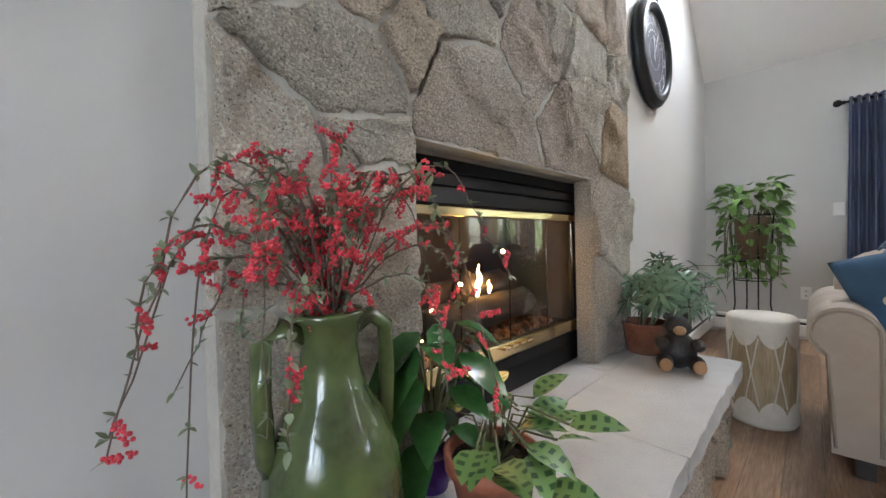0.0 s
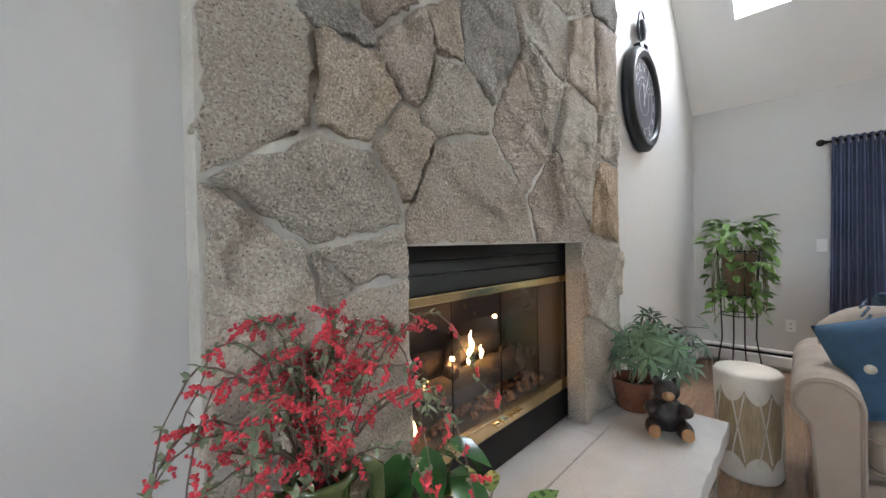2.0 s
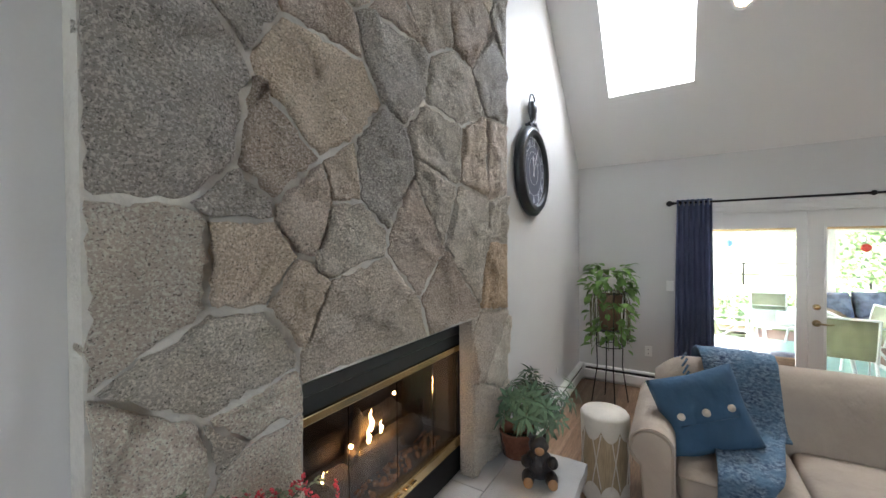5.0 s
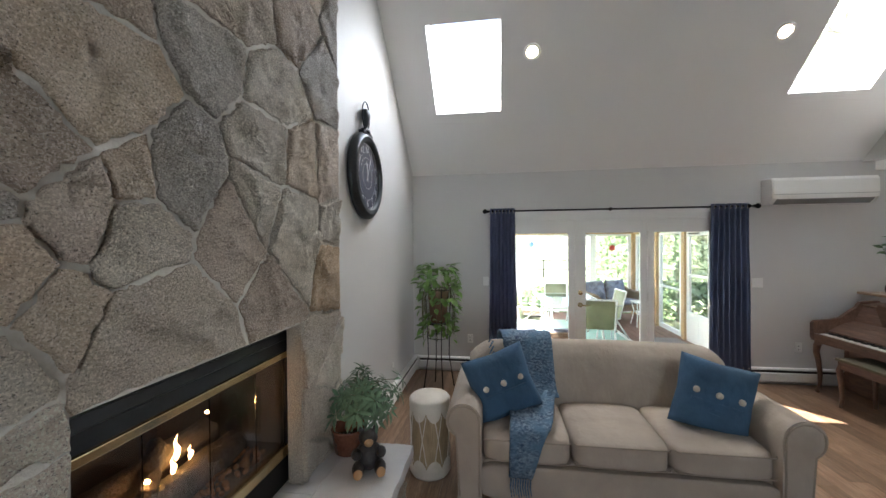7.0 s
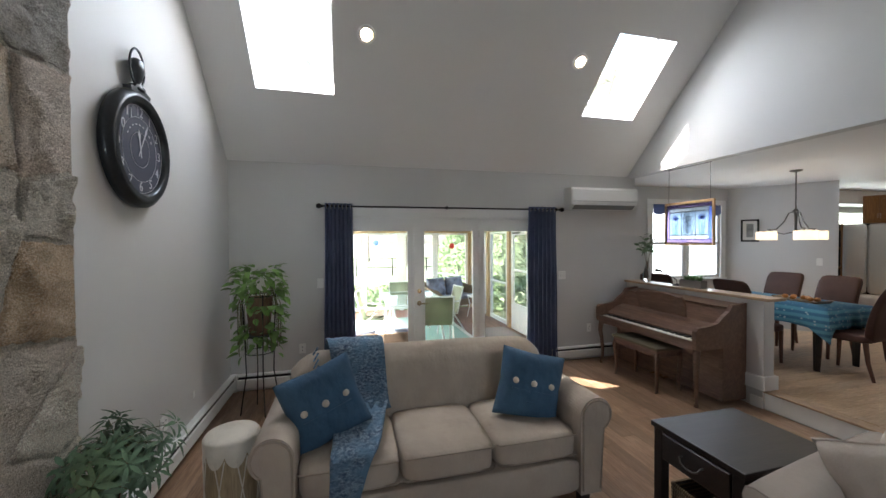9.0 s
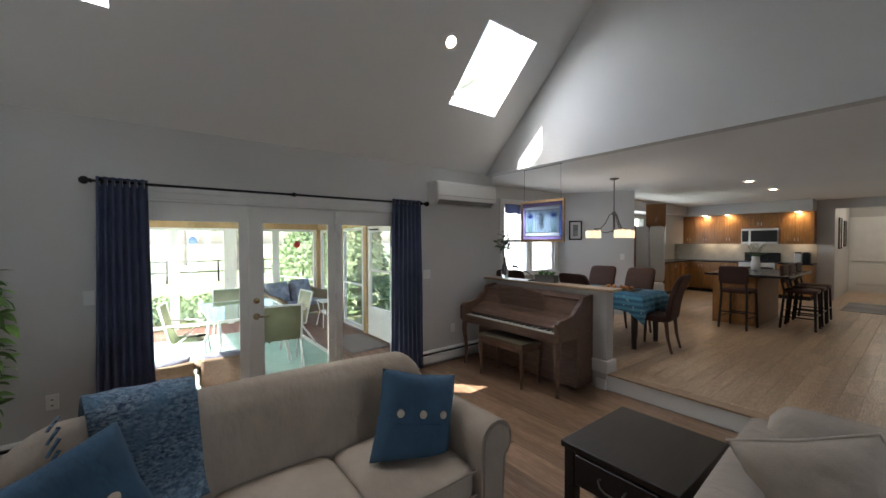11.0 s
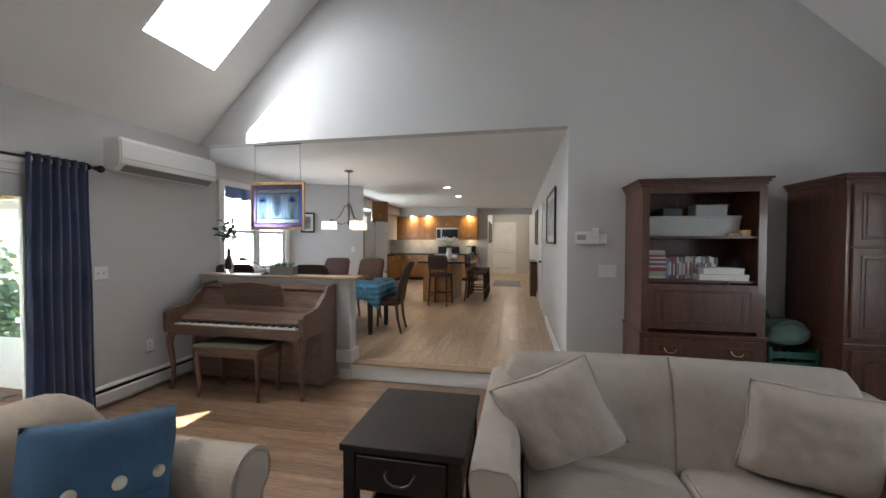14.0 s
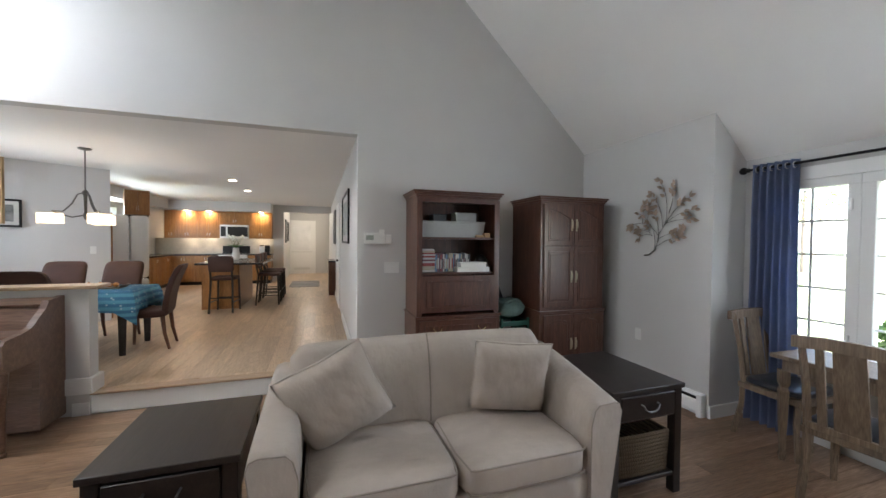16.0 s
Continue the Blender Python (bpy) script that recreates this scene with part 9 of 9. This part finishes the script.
for k in range(5):
    a = k * 2.4 + 0.5
    lean = Vector((0.05 + 0.09 * math.cos(a), -0.08 + 0.09 * math.sin(a), 0.30 + 0.035 * k))
    pts = [Vector((0.03 * math.cos(a), 0.03 * math.sin(a), 0.13)), Vector((0.02 + 0.05 * math.cos(a), -0.03 + 0.05 * math.sin(a), 0.22)), lean]
    part("stem", tube(bmesh.new(), pts, 0.006, 5, 0.004), M_STEM, sch)
    trunks.append(pts)
for k in range(78):
    root = rq.choice(trunks)
    t = rq.uniform(0.25, 1.0)
    q = root[1].lerp(root[2], t)
    a = rq.uniform(0, 6.28)
    e = q + Vector((math.cos(a), math.sin(a), 0)) * rq.uniform(0.06, 0.22) + Vector((0.03, -0.03, rq.uniform(-0.05, 0.10)))
    e.y = min(e.y, 0.09)
    part("stalk", tube(bmesh.new(), [q, q.lerp(e, 0.5) + Vector((0, 0, 0.015)), e], 0.0018, 4), M_STEM, sch)
    d = Vector((math.cos(a) * 0.8, math.sin(a) * 0.8, rq.uniform(0.3, 0.9)))
    ob = new("frond", fan_me)
    ob.parent = sch
    g = rq.uniform(0.85, 1.3)
    ob.matrix_basis = Matrix.LocRotScale(e, d.to_track_quat("Z", "Y"), (g, g, g))
bear = thing("bear_figurine", pose(2.17, 0.68, HZ, 0, 0, -35), "seated black bear figurine with tan paws", "figurine")
BEAR = [((0, 0, 0.085), (0.078, 0.07, 0.085), 0), ((0, -0.01, 0.195), (0.055, 0.05, 0.05), 0), ((0, -0.055, 0.185), (0.026, 0.03, 0.022), 1), ((-0.042, 0.005, 0.237), (0.018, 0.012, 0.018), 0), ((0.042, 0.005, 0.237), (0.018, 0.012, 0.018), 0),
        ((-0.062, -0.062, 0.04), (0.035, 0.06, 0.038), 0), ((0.062, -0.062, 0.04), (0.035, 0.06, 0.038), 0), ((-0.064, -0.118, 0.042), (0.026, 0.008, 0.030), 1), ((0.064, -0.118, 0.042), (0.026, 0.008, 0.030), 1), ((-0.07, -0.045, 0.12), (0.03, 0.045, 0.028), 0), ((0.07, -0.045, 0.12), (0.03, 0.045, 0.028), 0)]
bm = bmesh.new()
for c, r, mi in BEAR:
    before = set(bm.faces)
    bmesh.ops.create_uvsphere(bm, u_segments=18, v_segments=12, radius=1, matrix=Matrix.LocRotScale(c, None, r))
    for f in bm.faces:
        if f not in before:
            f.material_index = mi
bear_me = bpy.data.meshes.new("bear_figurine")
bm.to_mesh(bear_me)
bm.free()
for p_ in bear_me.polygons:
    p_.use_smooth = True
bear_me.materials.append(surface("black_bear", (0.02, 0.018, 0.018), 0.45, vary=0.2, big=20, fine=90, relief=0.5))
bear_me.materials.append(surface("tan_paw", (0.34, 0.19, 0.09), 0.5))
bpy.data.objects.remove(bear)
bear = tagged(new("bear_figurine", bear_me), "seated black bear figurine with tan paws", "figurine")
bear.matrix_basis = pose(2.19, 0.67, HZ, 0, 0, -68)

# green jug with berry branches
M_JUG = surface("green_glaze", (0.072, 0.098, 0.034), 0.16, vary=0.36, big=9, fine=30, relief=0.06, coat=0.5)
jug = thing("green_jug", pose(0.535, 0.845, HZ) @ Matrix.Diagonal((0.94, 0.94, 1, 1)), "tall green glazed jug with two handles and berry branches", "vase")
part("body", lathe([(0.075, 0), (0.085, 0.004), (0.105, 0.05), (0.128, 0.12), (0.135, 0.18), (0.125, 0.24), (0.100, 0.30), (0.072, 0.345), (0.058, 0.39), (0.055, 0.44), (0.062, 0.475), (0.072, 0.490), (0.064, 0.496), (0.042, 0.45), (0.04, 0.40)], 44), M_JUG, jug, "", True)
for z in (0.10, 0.15):
    part("relief_band", tube(bmesh.new(), [((0.123 + 0.010 * (z > 0.12)) * math.cos(q * math.pi / 20), (0.123 + 0.010 * (z > 0.12)) * math.sin(q * math.pi / 20), z) for q in range(41)], 0.004, 5), M_JUG, jug)
for k in range(26):
    a = 2 * math.pi * k / 26
    b = bmesh.new()
    bmesh.ops.create_icosphere(b, subdivisions=1, radius=0.010, matrix=Matrix.Translation((0.131 * math.cos(a), 0.131 * math.sin(a), 0.125)))
    part("relief_knob", b, M_JUG, jug, "", True)
for a in (radians(176), radians(-4)):
    c, s = math.cos(a), math.sin(a)
    part("handle", tube(bmesh.new(), [(0.05 * c, 0.05 * s, 0.455), (0.09 * c, 0.09 * s, 0.475), (0.125 * c, 0.125 * s, 0.45), (0.128 * c, 0.128 * s, 0.36), (0.122 * c, 0.122 * s, 0.26), (0.115 * c, 0.115 * s, 0.24)], 0.018, 10), M_JUG, jug, "", True)
M_BERRY = surface("red_berry", (0.66, 0.05, 0.075), 0.4, vary=0.2, big=30, relief=0.0)
small = leaf_mesh("leaf", M_LEAFG, 0.034, 0.019, 0.2)
berries = bmesh.new()
bl = bmesh.new()
branches = []
for k in range(34):
    a = k * 2.399 + 0.3
    spread = rq.uniform(0.06, 0.30)
    if 0 < math.sin(a) and spread > 0.14:
        spread = rq.uniform(0.05, 0.13)
    hgt = rq.uniform(0.14, 0.30) if spread < 0.2 else rq.uniform(0.06, 0.24)
    droop = rq.uniform(0.0, 0.2) if spread > 0.2 else rq.uniform(-0.04, 0.06)
    c, s = math.cos(a), math.sin(a)
    pts = [Vector((0, 0, 0.40)), Vector((0.02 * c, 0.02 * s, 0.49)), Vector((spread * 0.45 * c, spread * 0.45 * s, 0.49 + hgt * 0.8)), Vector((spread * 0.8 * c, spread * 0.8 * s, 0.49 + hgt)), Vector((spread * c, spread * s, 0.49 + hgt - droop * 0.45)), Vector((spread * 1.04 * c, spread * 1.04 * s, 0.49 + hgt - droop))]
    branches.append(pts)
for dx, dy, dz, low in ((-0.30, 0.03, 0.13, 0.24), (-0.25, 0.0, 0.19, 0.42), (-0.23, 0.03, 0.25, 0.18), (-0.16, -0.06, 0.16, 0.30), (-0.30, -0.01, 0.22, 0.34), (-0.22, 0.06, 0.06, 0.14), (0.30, -0.16, 0.26, 0.20), (0.22, -0.22, 0.14, 0.36), (0.24, -0.05, 0.20, 0.30)):
    dx *= 0.92
    o_ = [Vector((0, 0, 0.42)), Vector((dx * 0.1, dy * 0.1, 0.50)), Vector((dx * 0.45, dy * 0.45, 0.50 + dz * 0.85)), Vector((dx * 0.78, dy * 0.78, 0.50 + dz)), Vector((dx * 0.97, dy, 0.48 + dz - low * 0.4)), Vector((dx * (1.0 + 0.3 * rq.random()), dy * 1.1 - 0.02, 0.48 + dz - low))]
    branches.append(o_)
for pts in branches:
    fine = []
    for i in range(len(pts) - 1):
        for t in (0, 0.25, 0.5, 0.75):
            a0, a3 = pts[max(i - 1, 0)], pts[min(i + 2, len(pts) - 1)]
            fine.append(0.5 * (2 * pts[i] + (pts[i + 1] - a0) * t + (2 * a0 - 5 * pts[i] + 4 * pts[i + 1] - a3) * t ** 2 + (3 * pts[i] - a0 - 3 * pts[i + 1] + a3) * t ** 3) + Vector((rq.uniform(-1, 1), rq.uniform(-1, 1), rq.uniform(-1, 1))) * 0.004)
    fine.append(pts[-1])
    part("branch", tube(bmesh.new(), fine, 0.0026, 4, 0.0012), M_TWIG, jug)
    for i in range(4, len(fine)):
        p = fine[i]
        if rq.random() < 0.40:
            d = Vector((rq.uniform(-1, 1), rq.uniform(-1, 1), rq.uniform(-1.2, 0.6))).normalized()
            n_b = rq.randint(12, 24)
            for j in range(n_b):
                c = p + d * 0.0020 * j + Vector((rq.uniform(-1, 1), rq.uniform(-1, 1), rq.uniform(-1, 1))) * 0.0045
                pebble(berries, c, rq.uniform(0.0026, 0.0038))
        for q in range(rq.randint(0, 6)):
            d = Vector((rq.uniform(-1, 1), rq.uniform(-1, 1), rq.uniform(-0.6, 1)))
            leaf_verts(bl, p, d, (0, 0, 1), rq.uniform(0.012, 0.022), rq.uniform(0.007, 0.011), 0.2)
tagged(part("berry_clusters", berries, M_BERRY, jug, "clusters of small red berries", True), kind="stuff")
tagged(part("leaves", bl, surface("sage_leaf", (0.20, 0.25, 0.15), 0.6, vary=0.2, big=30, relief=0.0), jug, "small grey-green leaves", True), kind="stuff")

# prayer plant in a terracotta pot, anthurium behind it
M_PRAYER, pn_, pk_, pb_ = principled("prayer_plant_leaf")
tcp = pn_.new("ShaderNodeTexCoord")
sx_ = pn_.new("ShaderNodeSeparateXYZ")
pk_.new(tcp.outputs["Object"], sx_.inputs[0])
ab = pn_.new("ShaderNodeMath")
ab.operation = "ABSOLUTE"
pk_.new(sx_.outputs[1], ab.inputs[0])
sb_ = pn_.new("ShaderNodeMath")
sb_.operation, sb_.inputs[1].default_value = "SUBTRACT", 0.014
pk_.new(ab.outputs[0], sb_.inputs[0])
ab2 = pn_.new("ShaderNodeMath")
ab2.operation = "ABSOLUTE"
pk_.new(sb_.outputs[0], ab2.inputs[0])
sn = pn_.new("ShaderNodeMath")
sn.operation = "SINE"
ml = pn_.new("ShaderNodeMath")
ml.operation, ml.inputs[1].default_value = "MULTIPLY", 290
pk_.new(sx_.outputs[0], ml.inputs[0])
pk_.new(ml.outputs[0], sn.inputs[0])
f1 = ramp(pn_, pk_, ab2.outputs[0], 0.009, 0.006)
f2 = ramp(pn_, pk_, sn.outputs[0], -0.1, 0.35)
mm = pn_.new("ShaderNodeMath")
mm.operation = "MULTIPLY"
pk_.new(f1, mm.inputs[0])
pk_.new(f2, mm.inputs[1])
pk_.new(mixed(pn_, pk_, mm.outputs[0], (0.16, 0.28, 0.085), (0.028, 0.085, 0.025)), pb_.inputs["Base Color"])
pb_.inputs["Roughness"].default_value = 0.4
pp = thing("potted_plant", pose(0.86, 0.73, HZ), "prayer plant with patterned leaves in a terracotta pot", "potted plant")
part("pot", lathe([(0.07, 0), (0.075, 0.004), (0.095, 0.11), (0.108, 0.112), (0.110, 0.145), (0.098, 0.145), (0.092, 0.12)], 30), M_TERRA, pp, "terracotta pot", True)
part("soil", lathe([(0.001, 0.115), (0.094, 0.116), (0.094, 0.122), (0.001, 0.124)], 18), M_SOIL, pp)
pleaf = [leaf_mesh("leaf", M_PRAYER, 0.105, 0.068, 0.35), leaf_mesh("leaf", M_PRAYER, 0.09, 0.058, 0.2)]
for k in range(26):
    a = radians(-165 + k * 9.2) + rq.uniform(-0.2, 0.2)
    r = rq.uniform(0.05, 0.19)
    z = 0.15 + rq.uniform(-0.02, 0.10) - 0.15 * max(0, r - 0.12)
    c, s = math.cos(a), math.sin(a)
    e = Vector((r * c, r * s, z))
    part("stem", tube(bmesh.new(), [(0.02 * c, 0.02 * s, 0.12), (r * 0.5 * c, r * 0.5 * s, z + 0.02), e], 0.003, 5), M_STEM, pp, "", True)
    put_leaf(rq.choice(pleaf), pp, e, (c + rq.uniform(-0.3, 0.3), s + rq.uniform(-0.3, 0.3), rq.uniform(-0.5, 0.7)), rq.uniform(-0.4, 0.4))
M_GLOSS = surface("glossy_dark_leaf", (0.035, 0.115, 0.030), 0.25, vary=0.2, big=12, relief=0.05, spread=0.2)
an = thing("potted_plant", pose(0.83, 0.90, HZ), "glossy dark-leaved anthurium in a small pot", "potted plant")
part("pot", lathe([(0.04, 0), (0.055, 0.09), (0.048, 0.09), (0.04, 0.07)], 20), surface("purple_foil", (0.10, 0.03, 0.22), 0.3, 0.3), an, "purple foil-wrapped pot", True)
gl = [leaf_mesh("leaf", M_GLOSS, 0.15, 0.085, 0.5), leaf_mesh("leaf", M_GLOSS, 0.12, 0.07, 0.35)]
for k in range(22):
    a = radians(-200 + k * 13)
    r = rq.uniform(0.03, 0.11)
    z = rq.uniform(0.14, 0.42)
    c, s = math.cos(a), math.sin(a) * 0.6 - 0.25
    e = Vector((r * c, r * s, z))
    part("stem", tube(bmesh.new(), [(0, 0, 0.08), (r * 0.4 * c, r * 0.4 * s, z * 0.7), e], 0.003, 5), M_STEM, an, "", True)
    put_leaf(rq.choice(gl), an, e, (c, s, rq.uniform(-0.9, 0.2)), rq.uniform(-0.3, 0.3))

# ---- floor boards, last ----


def boards(name, along, u0, u1, v0, v1, width, z, material, label, seed, cut=None):
    """Floor boards of mixed length; u runs along the boards, v across them."""
    rnd = random.Random(seed)
    holder = thing(name, pose(0, 0, 0), label, "floor", "", "structure")
    meshes = {}
    v = v0
    while v < v1 - 0.01:
        u = u0 - rnd.uniform(0, 0.9)
        while u < u1:
            ln = rnd.choice((0.75, 0.95, 1.2, 1.45, 1.7))
            a, b = max(u, u0), min(u + ln, u1)
            w = min(width, v1 - v)
            if b - a > 0.02:
                key = (round(b - a, 3), round(w, 3))
                if key not in meshes:
                    bm = boxm(0.0006, b - a - 0.0006, 0.0006, w - 0.0006, -0.012, 0, 0.0012) if along == "x" else boxm(0.0006, w - 0.0006, 0.0006, b - a - 0.0006, -0.012, 0, 0.0012)
                    me = bpy.data.meshes.new("board")
                    bm.to_mesh(me)
                    bm.free()
                    me.materials.append(material)
                    meshes[key] = me
                ob = new("board", meshes[key])
                ob.parent = holder
                ob.location = (a, v, z) if along == "x" else (v, a, z)
            u += ln
        v += width
    return holder


boards("floor", "x", XW - 0.6, XE, YS, YN, 0.127, 0.0, M_OAK, "satin oak strip floor in mixed browns", 3)
boards("floor_kitchen", "y", HALL_END, YS - 0.12, KX0, WX, 0.15, KF, M_OAKK, "pale satin oak strip floor", 5)
